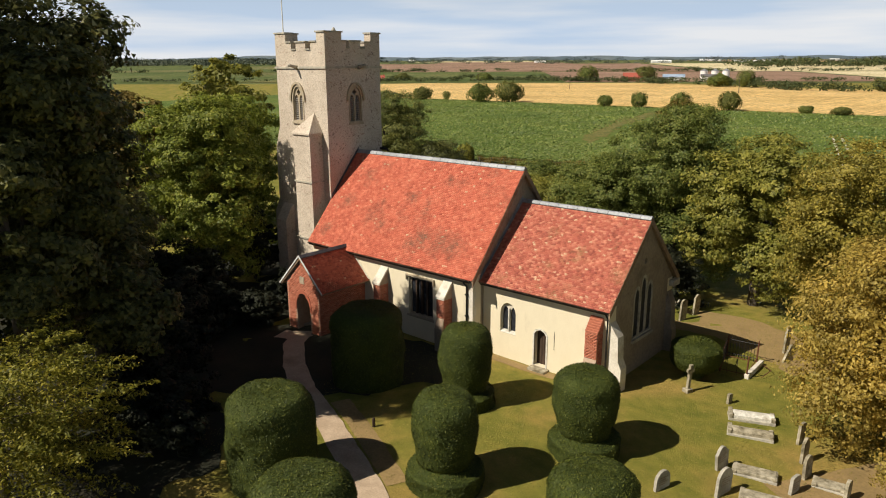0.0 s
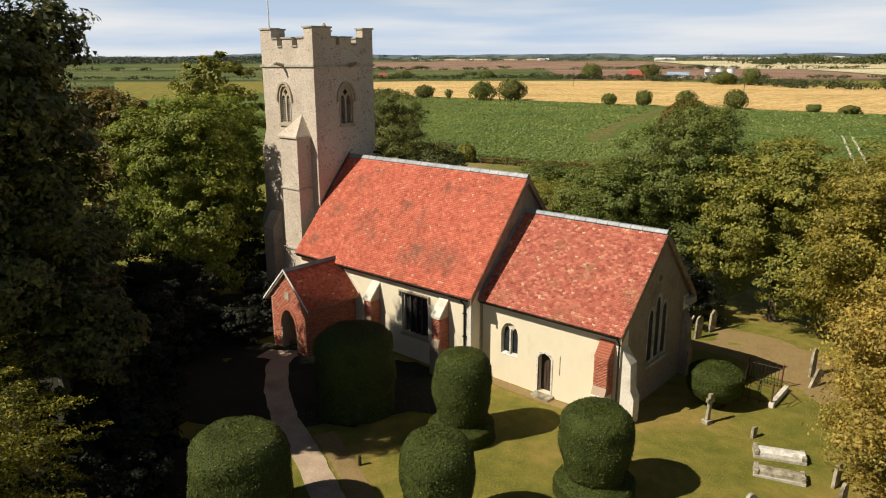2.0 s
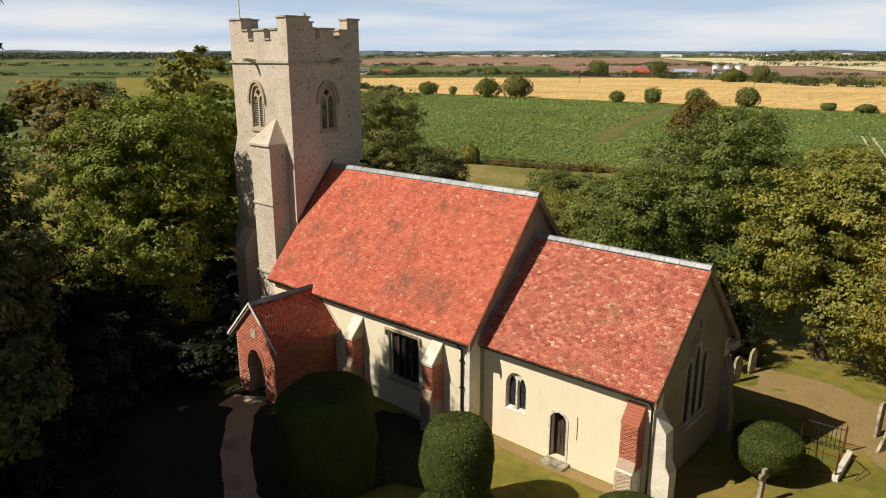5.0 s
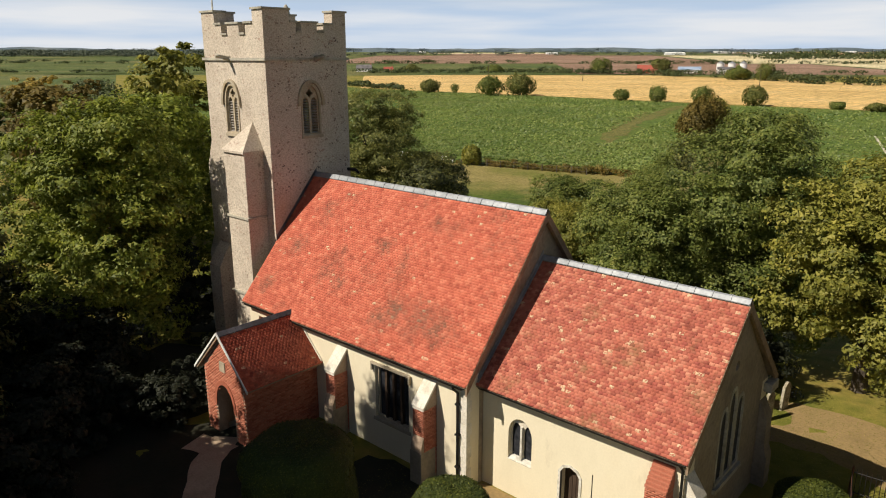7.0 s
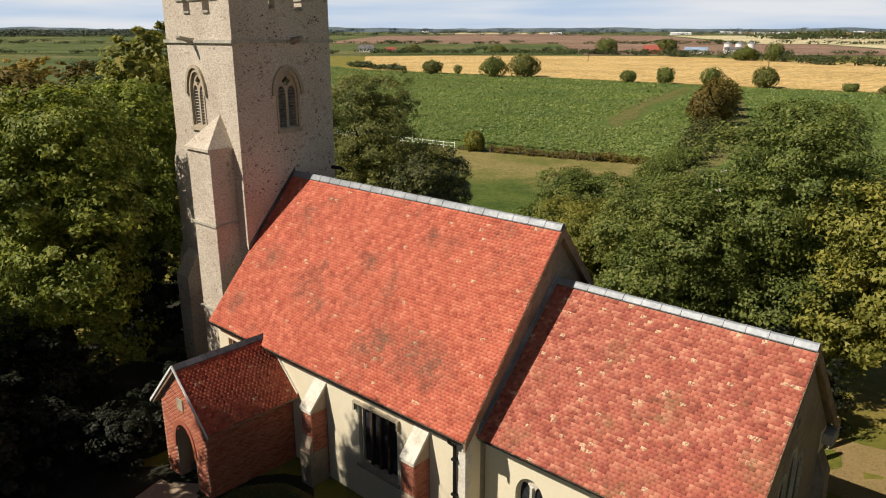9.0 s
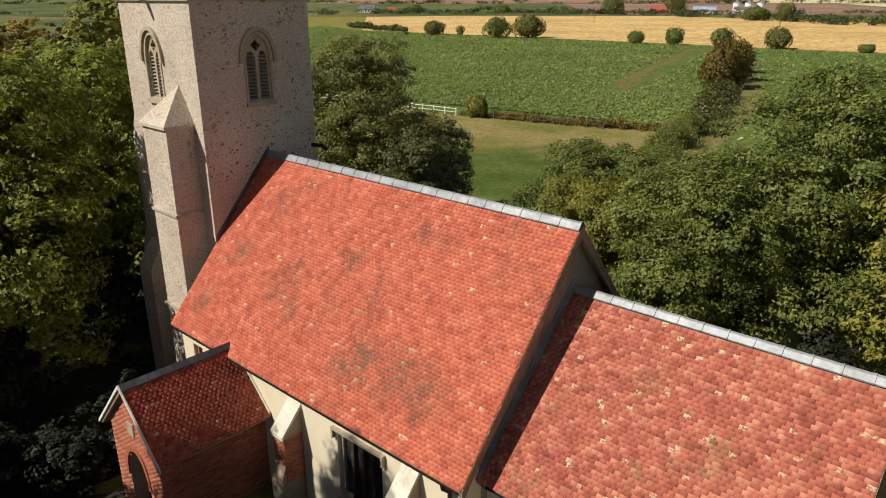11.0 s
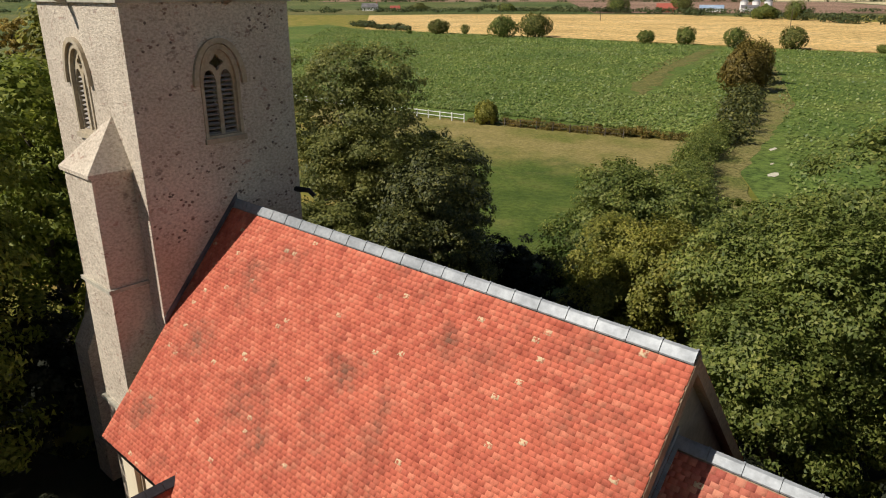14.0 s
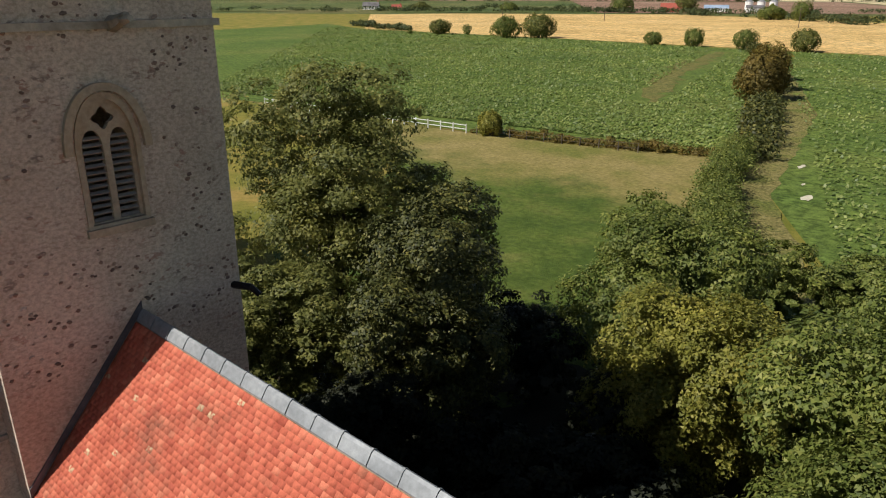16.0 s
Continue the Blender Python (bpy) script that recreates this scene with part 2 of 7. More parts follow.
M_WALL_WHITE = surf("white painted wall", (0.72, 0.71, 0.68), (0.78, 0.77, 0.74), (0.66, 0.64, 0.6), 0.2, 3.0, 0.8, lump=0.1)
M_SLATE = surf("grey roof", (0.10, 0.09, 0.09), (0.15, 0.14, 0.14), (0.2, 0.18, 0.17), 0.3, 3.0, 0.7, lump=0.1)
M_REDROOF = surf("far red roof", (0.30, 0.07, 0.05), (0.36, 0.09, 0.06), (0.26, 0.07, 0.05), 0.3, 3.0, 0.8, lump=0.1)
M_BLUESHED = surf("blue grey cladding", (0.22, 0.30, 0.42), (0.30, 0.38, 0.50), (0.4, 0.45, 0.52), 0.2, 2.0, 0.5, lump=0.05)


def glass_mat():
    m, nt, p = blank("old leaded glass", 0.42, 0.0, 0.1)
    f = noise_at(nt, 6, 2)
    nt.links.new(ramp(nt, f, [(0.3, (0.012, 0.013, 0.016)), (0.7, (0.04, 0.042, 0.048))]), p.inputs["Base Color"])
    bump(nt, p, noise_at(nt, 9, 2), 0.15, 0.01)
    return m


M_GLASS = glass_mat()


def leaf_mat(name, dark, mid, light, rough=0.6, glow=0.42, patch=0.6):
    """Leaves: tone by leaf and by clump, some light coming through."""
    m, nt, p = blank(name, rough, 0, 0.35)
    rnd = nt.nodes.new("ShaderNodeNewGeometry").outputs["Random Per Island"]
    col = ramp(nt, rnd, [(0.0, dark), (0.55, mid), (1.0, light)])
    col = mixc(nt, 0.7, col, ramp(nt, noise_at(nt, patch, 4), [(0.33, (0.6, 0.66, 0.6)), (0.68, (1.35, 1.25, 1.0))]), "MULTIPLY")
    nt.links.new(col, p.inputs["Base Color"])
    tr = nt.nodes.new("ShaderNodeBsdfTranslucent")
    nt.links.new(col, tr.inputs["Color"])
    mx = nt.nodes.new("ShaderNodeMixShader")
    mx.inputs["Fac"].default_value = glow
    nt.links.new(p.outputs["BSDF"], mx.inputs[1])
    nt.links.new(tr.outputs["BSDF"], mx.inputs[2])
    nt.links.new(mx.outputs["Shader"], nt.nodes["Material Output"].inputs["Surface"])
    return m


L_YEW = leaf_mat("yew needles", (0.031, 0.044, 0.005), (0.058, 0.075, 0.008), (0.106, 0.117, 0.014), 0.65, 0.1, 1.5)
M_YEW = surf("clipped yew face", (0.023, 0.034, 0.005), (0.038, 0.052, 0.007), (0.054, 0.067, 0.009), 1.3, 26.0, 0.9, lump=1.0)
L_DARK = leaf_mat("dark evergreen leaves", (0.041, 0.049, 0.015), (0.079, 0.088, 0.022), (0.169, 0.161, 0.045), 0.6, 0.2)
# Near-black leaves: deep shade is put into the colour.
L_SHADE = leaf_mat("bush leaves with shade in colour", (0.008, 0.011, 0.005), (0.016, 0.020, 0.008), (0.029, 0.031, 0.013), 0.7, 0.15)
L_GREEN = leaf_mat("green leaves", (0.086, 0.116, 0.026), (0.165, 0.203, 0.044), (0.285, 0.30, 0.088))
L_OLIVE = leaf_mat("olive green leaves", (0.135, 0.143, 0.024), (0.255, 0.252, 0.046), (0.40, 0.362, 0.09))
L_GOLD = leaf_mat("turning golden leaves", (0.21, 0.155, 0.028), (0.395, 0.287, 0.058), (0.58, 0.435, 0.125))
L_TURN = leaf_mat("olive leaves just turning", (0.17, 0.152, 0.026), (0.32, 0.27, 0.048), (0.49, 0.40, 0.10))
L_SPRAY = leaf_mat("yellow-green sprays", (0.105, 0.110, 0.013), (0.228, 0.218, 0.027), (0.418, 0.371, 0.067))
L_ASH = leaf_mat("sunlit ash leaves", (0.108, 0.141, 0.019), (0.207, 0.247, 0.032), (0.348, 0.363, 0.075))
L_GREY = leaf_mat("grey-green leaves", (0.092, 0.107, 0.028), (0.178, 0.187, 0.048), (0.310, 0.302, 0.098))
L_BROWN = leaf_mat("browning leaves", (0.11, 0.085, 0.02), (0.185, 0.14, 0.032), (0.28, 0.205, 0.062))
L_HEDGE = leaf_mat("far hedge leaves", (0.036, 0.052, 0.018), (0.062, 0.082, 0.027), (0.10, 0.112, 0.04), 0.7, 0.15, 0.12)

# Pale grey-green paints the haze of distance onto the woods.
L_HAZE = leaf_mat("far woods with haze in colour", (0.062, 0.080, 0.062), (0.085, 0.105, 0.08), (0.12, 0.135, 0.10), 0.9, 0.1, 0.02)


def ground_mat():
    m, nt, p = blank("dry churchyard grass", 0.95, 0, 0.15)
    a = ramp(nt, noise_at(nt, 0.16, 6, 0.6), [(0.36, (0.155, 0.16, 0.03)), (0.5, (0.225, 0.20, 0.045)), (0.64, (0.31, 0.225, 0.07))])
    b = ramp(nt, noise_at(nt, 1.3, 6, 0.7), [(0.3, (0.6, 0.68, 0.5)), (0.7, (1.25, 1.15, 1.1))])
    col = mixc(nt, 0.8, a, b, "MULTIPLY")
    f = noise_at(nt, 22, 5, 0.75)
    col = mixc(nt, 0.7, col, ramp(nt, f, [(0.3, (0.6, 0.62, 0.55)), (0.7, (1.3, 1.3, 1.2))]), "MULTIPLY")
    nt.links.new(col, p.inputs["Base Color"])
    bump(nt, p, f, 0.8, 0.06)
    return m


def crop_mat(name, a, b, c, big, fine, rows=None):
    m, nt, p = blank(name, 0.9, 0, 0.15)
    col = ramp(nt, noise_at(nt, big, 5, 0.6), [(0.35, a), (0.5, b), (0.65, c)])
    f = noise_at(nt, fine, 5, 0.8)
    col = mixc(nt, 0.9, col, ramp(nt, f, [(0.38, (0.4, 0.45, 0.38)), (0.62, (1.6, 1.55, 1.6))]), "MULTIPLY")
    if rows:
        col = mixc(nt, 0.35, col, ramp(nt, noise_at(nt, 1.0, 2, 0.5, rows), [(0.4, (0.7, 0.7, 0.7)), (0.6, (1.2, 1.2, 1.2))]), "MULTIPLY")
    nt.links.new(col, p.inputs["Base Color"])
    bump(nt, p, f, 0.9, 0.15)
    return m


M_GROUND = ground_mat()


def paddock_mat():
    """Dry mown grass that gives way unevenly to lush grass near the trees."""
    m, nt, p = blank("paddock grass", 0.9, 0, 0.15)
    dry = ramp(nt, noise_at(nt, 0.09, 6, 0.65), [(0.35, (0.15, 0.15, 0.035)), (0.5, (0.235, 0.19, 0.065)), (0.66, (0.29, 0.225, 0.09))])
    lush = ramp(nt, noise_at(nt, 0.25, 5, 0.6), [(0.35, (0.055, 0.085, 0.014)), (0.55, (0.085, 0.115, 0.02)), (0.68, (0.13, 0.14, 0.034))])
    sep = nt.nodes.new("ShaderNodeSeparateXYZ")
    nt.links.new(nt.nodes.new("ShaderNodeNewGeometry").outputs["Position"], sep.inputs[0])
    way = nt.nodes.new("ShaderNodeMath")
    way.operation = "MULTIPLY_ADD"
    shift = nt.nodes.new("ShaderNodeMath")
    shift.operation = "SUBTRACT"
    shift.inputs[1].default_value = 46.0
    nt.links.new(sep.outputs["Y"], shift.inputs[0])
    way.inputs[1].default_value = 1 / 26
    nt.links.new(shift.outputs[0], way.inputs[0])
    nt.links.new(noise_at(nt, 0.16, 5, 0.6), way.inputs[2])
    col = mixc(nt, ramp(nt, way.outputs[0], [(0.42, (0, 0, 0)), (0.72, (1, 1, 1))]), lush, dry)
    f = noise_at(nt, 2.4, 5, 0.8)
    col = mixc(nt, 0.75, col, ramp(nt, f, [(0.36, (0.55, 0.6, 0.5)), (0.64, (1.4, 1.38, 1.4))]), "MULTIPLY")
    nt.links.new(col, p.inputs["Base Color"])
    bump(nt, p, f, 0.9, 0.12)
    return m


M_PADDOCK = paddock_mat()
M_BEET = crop_mat("sugar beet leaves", (0.078, 0.122, 0.024), (0.102, 0.143, 0.028), (0.135, 0.158, 0.037), 0.035, 1.3, (0.9, 0.25, 1))
M_WHEAT = crop_mat("ripe wheat stubble", (0.50, 0.33, 0.125), (0.58, 0.39, 0.15), (0.64, 0.44, 0.19), 0.02, 0.6, (0.35, 0.02, 1))
M_PLOUGH = crop_mat("ploughed brown soil", (0.22, 0.135, 0.09), (0.265, 0.165, 0.112), (0.31, 0.20, 0.14), 0.01, 0.4)
M_PALE = crop_mat("pale stubble", (0.50, 0.42, 0.24), (0.58, 0.49, 0.29), (0.62, 0.54, 0.34), 0.01, 0.4)
M_FARGREEN = crop_mat("far pasture", (0.06, 0.09, 0.025), (0.10, 0.12, 0.035), (0.17, 0.155, 0.06), 0.008, 0.3)
M_TRACK = crop_mat("rough grass track", (0.12, 0.13, 0.03), (0.20, 0.17, 0.06), (0.15, 0.15, 0.04), 0.15, 3.0)
M_WEEDS = crop_mat("dying weeds", (0.105, 0.118, 0.028), (0.155, 0.138, 0.042), (0.125, 0.13, 0.034), 0.12, 1.6)
M_CHALK = surf("bare chalky soil", (0.5, 0.45, 0.33), (0.6, 0.55, 0.42), (0.42, 0.36, 0.24), 0.8, 6.0, 0.95)
M_PATH = surf("worn gravel path", (0.36, 0.265, 0.175), (0.47, 0.355, 0.245), (0.30, 0.22, 0.145), 0.5, 14.0, 0.95, lump=0.5)
M_DIRT = surf("bare earth", (0.21, 0.145, 0.06), (0.28, 0.19, 0.08), (0.235, 0.17, 0.065), 0.4, 9.0, 0.95, lump=0.5)
# Kept near black so the colour carries the shade under the trees.
M_SHADE_GROUND = surf("near-black ground with shade in it", (0.014, 0.016, 0.008), (0.022, 0.022, 0.011), (0.034, 0.027, 0.015), 0.5, 7.0, 0.95, lump=0.8)
# The blue-grey tint is distance haze put into the base colour.
M_HILL = surf("haze-tinted far hills", (0.085, 0.115, 0.135), (0.11, 0.14, 0.155), (0.16, 0.18, 0.175), 0.004, 0.03, 1.0, lump=0.0, stretch=(1, 1, 4))

# ---- building blocks ----


def to_mesh(name, bm, mat):
    bmesh.ops.recalc_face_normals(bm, faces=bm.faces)
    me = bpy.data.meshes.new(name)
    bm.to_mesh(me)
    bm.free()
    me.materials.append(mat)
    return me


def part(name, bm, mat, parent, label=""):
    """Links a bmesh, or a ready mesh, as one object under a thing or under a part."""
    me = bm if isinstance(bm, bpy.types.Mesh) else to_mesh(name, bm, mat)
    ob = new(name, me)
    if parent is not None:
        ob.parent = parent
        ob.matrix_parent_inverse = parent.matrix_world.inverted() if parent.type == "EMPTY" else parent.matrix_basis.inverted()
    if label:
        ob["label"] = label
    return ob


def thing(name, x, y, z, label, category, group="", kind=""):
    e = new(name)
    e.empty_display_size = 0.3
    e.location = (x, y, z)
    e.matrix_world = Matrix.Translation((x, y, z))
    return tagged(e, label, category, group, kind)


def box(bm, x0, x1, y0, y1, z0, z1, soft=0.0):
    v = [bm.verts.new(p) for p in ((x0, y0, z0), (x1, y0, z0), (x1, y1, z0), (x0, y1, z0), (x0, y0, z1), (x1, y0, z1), (x1, y1, z1), (x0, y1, z1))]
    fs = [bm.faces.new([v[i] for i in q]) for q in ((3, 2, 1, 0), (4, 5, 6, 7), (0, 1, 5, 4), (1, 2, 6, 5), (2, 3, 7, 6), (3, 0, 4, 7))]
    if soft:
        bmesh.ops.bevel(bm, geom=list({e for f in fs for e in f.edges}), offset=soft, segments=1, affect="EDGES")
    return bm


def boxed(*a):
    return box(bmesh.new(), *a)


def prism(bm, loop, to3, depth):
    """A solid from a loop of (u, w) at depth 0, drawn out to that depth. to3(u, w, d) gives the place."""
    a = [bm.verts.new(to3(u, w, 0.0)) for u, w in loop]
    b = [bm.verts.new(to3(u, w, depth)) for u, w in loop]
    bm.faces.new(a)
    bm.faces.new(b[::-1])
    n = len(loop)
    for i in range(n):
        bm.faces.new((a[i], b[i], b[(i + 1) % n], a[(i + 1) % n]))
    return bm


def slab(outer, holes, to3, depth):
    """A wall from an outline with openings right through it."""
    bm = bmesh.new()
    edges, rings = [], []
    for loop in (outer, *holes):
        vs = [bm.verts.new(to3(u, w, 0.0)) for u, w in loop]
        rings.append(vs)
        edges += [bm.edges.new((vs[i], vs[(i + 1) % len(vs)])) for i in range(len(vs))]
    bmesh.ops.triangle_fill(bm, use_beauty=True, edges=edges)
    front = list(bm.faces)
    twin = {}
    for vs, loop in zip(rings, (outer, *holes)):
        for v, (u, w) in zip(vs, loop):
            twin[v] = bm.verts.new(to3(u, w, depth))
    for f in front:
        bm.faces.new([twin[v] for v in reversed(f.verts)])
    for vs in rings:
        for i in range(len(vs)):
            a, b = vs[i], vs[(i + 1) % len(vs)]
            bm.faces.new((a, b, twin[b], twin[a]))
    return bm


def arch(c, half, w0, spring, apex, n=7):
    """A pointed opening: sill w0, sides up to spring, apex at the top."""
    out = [(c - half, w0), (c + half, w0)]
    h = apex - spring
    for i in range(n + 1):
        s = i / n
        out.append((c + half * (1 - s ** 1.7), spring + h * math.sin(s * math.pi / 2) ** 0.95))
    for i in range(n - 1, -1, -1):
        s = i / n
        out.append((c - half * (1 - s ** 1.7), spring + h * math.sin(s * math.pi / 2) ** 0.95))
    return out


def ring(c, w, r, n=12, lobes=0):
    return [(c + (r + lobes * math.cos(4 * (2 * math.pi * i / n))) * math.cos(2 * math.pi * i / n),
             w + (r + lobes * math.cos(4 * (2 * math.pi * i / n))) * math.sin(2 * math.pi * i / n)) for i in range(n)]


def quads(name, verts, mat, faces=None, smooth=False):
    """A mesh from many vertices, four by four, or with an array of quads."""
    verts = np.asarray(verts, dtype=np.float32).reshape(-1, 3)
    if faces is None:
        faces = np.arange(len(verts), dtype=np.int32).reshape(-1, 4)
    faces = np.asarray(faces, dtype=np.int32)
    me = bpy.data.meshes.new(name)
    me.vertices.add(len(verts))
    me.vertices.foreach_set("co", verts.ravel())
    me.loops.add(faces.size)
    me.loops.foreach_set("vertex_index", faces.ravel())
    me.polygons.add(len(faces))
    me.polygons.foreach_set("loop_start", np.arange(0, faces.size, 4, dtype=np.int32))
    me.polygons.foreach_set("loop_total", np.full(len(faces), 4, dtype=np.int32))
    if smooth:
        me.polygons.foreach_set("use_smooth", np.ones(len(faces), dtype=bool))
    me.update(calc_edges=True)
    me.materials.append(mat)
    return me


def unit(a):
    return a / np.maximum(np.linalg.norm(a, axis=1, keepdims=True), 1e-6)


def leaf_mesh(name, at, facing, size, mat, rng, slim=0.5):
    """One small folded lozenge for each leaf."""
    n = len(at)
    facing = unit(facing)
    t = unit(np.cross(facing, rng.normal(size=(n, 3))))
    b = np.cross(facing, t)
    size = np.broadcast_to(np.asarray(size, dtype=float), (n,))[:, None]
    lift = facing * size * 0.13
    v = np.stack((at - t * size * 0.5, at + b * size * slim * 0.5 + lift, at + t * size * 0.5, at - b * size * slim * 0.5 + lift), axis=1)
    return quads(name, v, mat)


def blade_mesh(name, at, facing, size, mat, rng, slim=0.5):
    """One small three-cornered leaf for each place."""
    n = len(at)
    facing = unit(facing)
    t = unit(np.cross(facing, rng.normal(size=(n, 3))))
    b = np.cross(facing, t)
    size = np.broadcast_to(np.asarray(size, dtype=float), (n,))[:, None]
    v = np.stack((at - t * size * 0.55 - b * size * slim * 0.1, at + b * size * slim * 0.62, at + t * size * 0.55 - b * size * slim * 0.35), axis=1)
    me = bpy.data.meshes.new(name)
    me.vertices.add(3 * n)
    me.vertices.foreach_set("co", v.astype(np.float32).ravel())
    me.loops.add(3 * n)
    me.loops.foreach_set("vertex_index", np.arange(3 * n, dtype=np.int32))
    me.polygons.add(n)
    me.polygons.foreach_set("loop_start", np.arange(0, 3 * n, 3, dtype=np.int32))
    me.polygons.foreach_set("loop_total", np.full(n, 3, dtype=np.int32))
    me.update(calc_edges=True)
    me.materials.append(mat)
    return me


def tube(bm, pts, radii, sides=7):
    """A tapered limb through the points."""
    prev = None
    for k, (p, r) in enumerate(zip(pts, radii)):
        p = Vector(p)
        d = (Vector(pts[min(k + 1, len(pts) - 1)]) - Vector(pts[max(k - 1, 0)])).normalized()
        a = d.orthogonal().normalized()
        b = d.cross(a)
        cur = [bm.verts.new(p + r * (a * math.cos(2 * math.pi * i / sides) + b * math.sin(2 * math.pi * i / sides))) for i in range(sides)]
        if prev:
            best = min(range(sides), key=lambda s: sum((cur[(i + s) % sides].co - prev[i].co).length for i in range(sides)))
            cur = cur[best:] + cur[:best]
            for i in range(sides):
                bm.faces.new((prev[i], prev[(i + 1) % sides], cur[(i + 1) % sides], cur[i]))
        else:
            bm.faces.new(cur[::-1])
        prev = cur
    bm.faces.new(prev)
    return bm


def rise(x, y):
    """Height of the ground: level round the church, falling gently to the fields."""
    d = max(math.hypot(max(abs(x + 4) - 16, 0), max(abs(y + 4) - 14, 0)), 0.0)
    s = min(d / 22.0, 1.0)
    s = s * s * (3 - 2 * s)
    lump = 0.05 * math.sin(0.7 * x + 0.3 * y) * math.cos(0.5 * y - 0.2 * x) * (1 - s)
    east = min(max((x - 8) / 6, 0), 1) * -0.12 * (1 - s)
    return lump - 1.0 * s + east

# ---- ground ----
def ground_sheet():
    xs = sorted(set([-4900, -3000, -1500, -800, -400, -200, -120, -90] + list(range(-70, 51, 2)) + [70, 100, 200, 500, 1500, 4900]))
    ys = sorted(set([-1500, -500, -200, -100, -70] + list(range(-54, 61, 2)) + [80, 120, 200, 400, 800, 1500, 3000, 4900]))
    nx = len(xs)
    v = [(x, y, rise(x, y)) for y in ys for x in xs]
    f = [(j * nx + i, j * nx + i + 1, (j + 1) * nx + i + 1, (j + 1) * nx + i) for j in range(len(ys) - 1) for i in range(nx - 1)]
    return tagged(new("ground", quads("ground", v, M_GROUND, f, True)), "sun-dried churchyard grass, green and straw-coloured, with bare patches", "ground", kind="structure")


ground_sheet()

# ---- church: tower ----
TX0, TX1, TY0, TY1 = -17.85, -12.81, -2.57, 2.2
south = lambda y: (lambda u, w, d: (u, y + d, w))
east = lambda x: (lambda u, w, d: (x - d, u, w))
north = lambda y: (lambda u, w, d: (u, y - d, w))
west = lambda x: (lambda u, w, d: (x + d, u, w))

tower = thing("church_tower", -15.3, 0, 0, "square flint church tower with battlements and louvred belfry windows", "church tower")
TOP, STEP, SILL = 17.36, 16.78, 16.3
s_top = [(-13.6, TOP), (-13.6, STEP), (-14.2, STEP), (-14.2, SILL), (-14.72, SILL), (-14.72, STEP), (-15.68, STEP), (-15.68, SILL), (-16.18, SILL), (-16.18, STEP), (-16.74, STEP), (-16.74, TOP)]
e_top = [(1.38, TOP), (1.38, STEP), (0.82, STEP), (0.82, SILL + 0.1), (0.43, SILL + 0.1), (0.43, STEP + 0.05), (-0.5, STEP + 0.05), (-0.5, SILL + 0.1), (-0.8, SILL + 0.1), (-0.8, STEP + 0.05), (-1.15, STEP + 0.05), (-1.15, TOP)]
TH = 0.6
SW, EW = -15.72, -0.14
s_out = [(TX0, -0.3), (TX1, -0.3), (TX1, TOP)] + s_top + [(TX0, TOP)]
e_out = [(TY0 + TH, -0.3), (TY1 - TH, -0.3), (TY1 - TH, TOP)] + e_top + [(TY0 + TH, TOP)]
s_hole = arch(SW, 0.5, 11.72, 13.15, 14.0)
e_hole = arch(EW, 0.5, 11.66, 13.15, 13.98)
part("wall", slab(s_out, [s_hole], south(TY0), TH), M_FLINT, tower)
east_wall = part("wall", slab(e_out, [e_hole], east(TX1), TH), M_FLINT, tower, "flint east wall patched with lime mortar")
part("wall", slab(s_out, [s_hole], north(TY1), TH), M_FLINT, tower)
part("wall", slab(e_out, [e_hole], west(TX0), TH), M_FLINT, tower)
part("roof_deck", boxed(TX0 + TH, TX1 - TH, TY0 + TH, TY1 - TH, 15.5, 15.7), M_LEAD_DARK, tower, "flat dark lead roof behind the battlements")


def coping(u0, u1, w, to3):
    bm = bmesh.new()
    prism(bm, [(u0 - 0.06, w - 0.02), (u1 + 0.06, w - 0.02), (u1 + 0.06, w + 0.07), (u0 - 0.06, w + 0.07)], lambda u, h, d: to3(u, h, d - 0.07), TH + 0.14)
    return bm


for to3 in (south(TY0), north(TY1)):
    for u0, u1, w in ((-17.85, -16.74, TOP), (-13.6, -12.81, TOP), (-16.66, -16.18, STEP), (-15.68, -14.72, STEP), (-14.2, -13.68, STEP), (-16.1, -15.76, SILL), (-14.64, -14.28, SILL)):
        part("coping", coping(u0, u1, w, to3), M_STONE_GREY, tower)
for to3 in (east(TX1), west(TX0)):
    for u0, u1, w in ((-1.85, -1.15, TOP), (1.38, 1.49, TOP), (-1.08, -0.8, STEP + 0.05), (-0.5, 0.43, STEP + 0.05), (0.82, 1.3, STEP), (-0.73, -0.57, SILL + 0.1), (0.5, 0.75, SILL + 0.1)):
        part("coping", coping(u0, u1, w, to3), M_STONE_GREY, tower)


def string_course(z, out, h):
    bm = bmesh.new()
    a = out
    for x0, x1, y0, y1 in ((TX0 - a, TX1 + a, TY0 - a, TY0), (TX0 - a, TX1 + a, TY1, TY1 + a), (TX1, TX1 + a, TY0, TY1), (TX0 - a, TX0, TY0, TY1)):
        box(bm, x0, x1, y0, y1, z - h, z)
    return bm


part("string_course", string_course(15.26, 0.09, 0.13), M_STONE_GREY, tower, "weathered stone string course below the battlements")


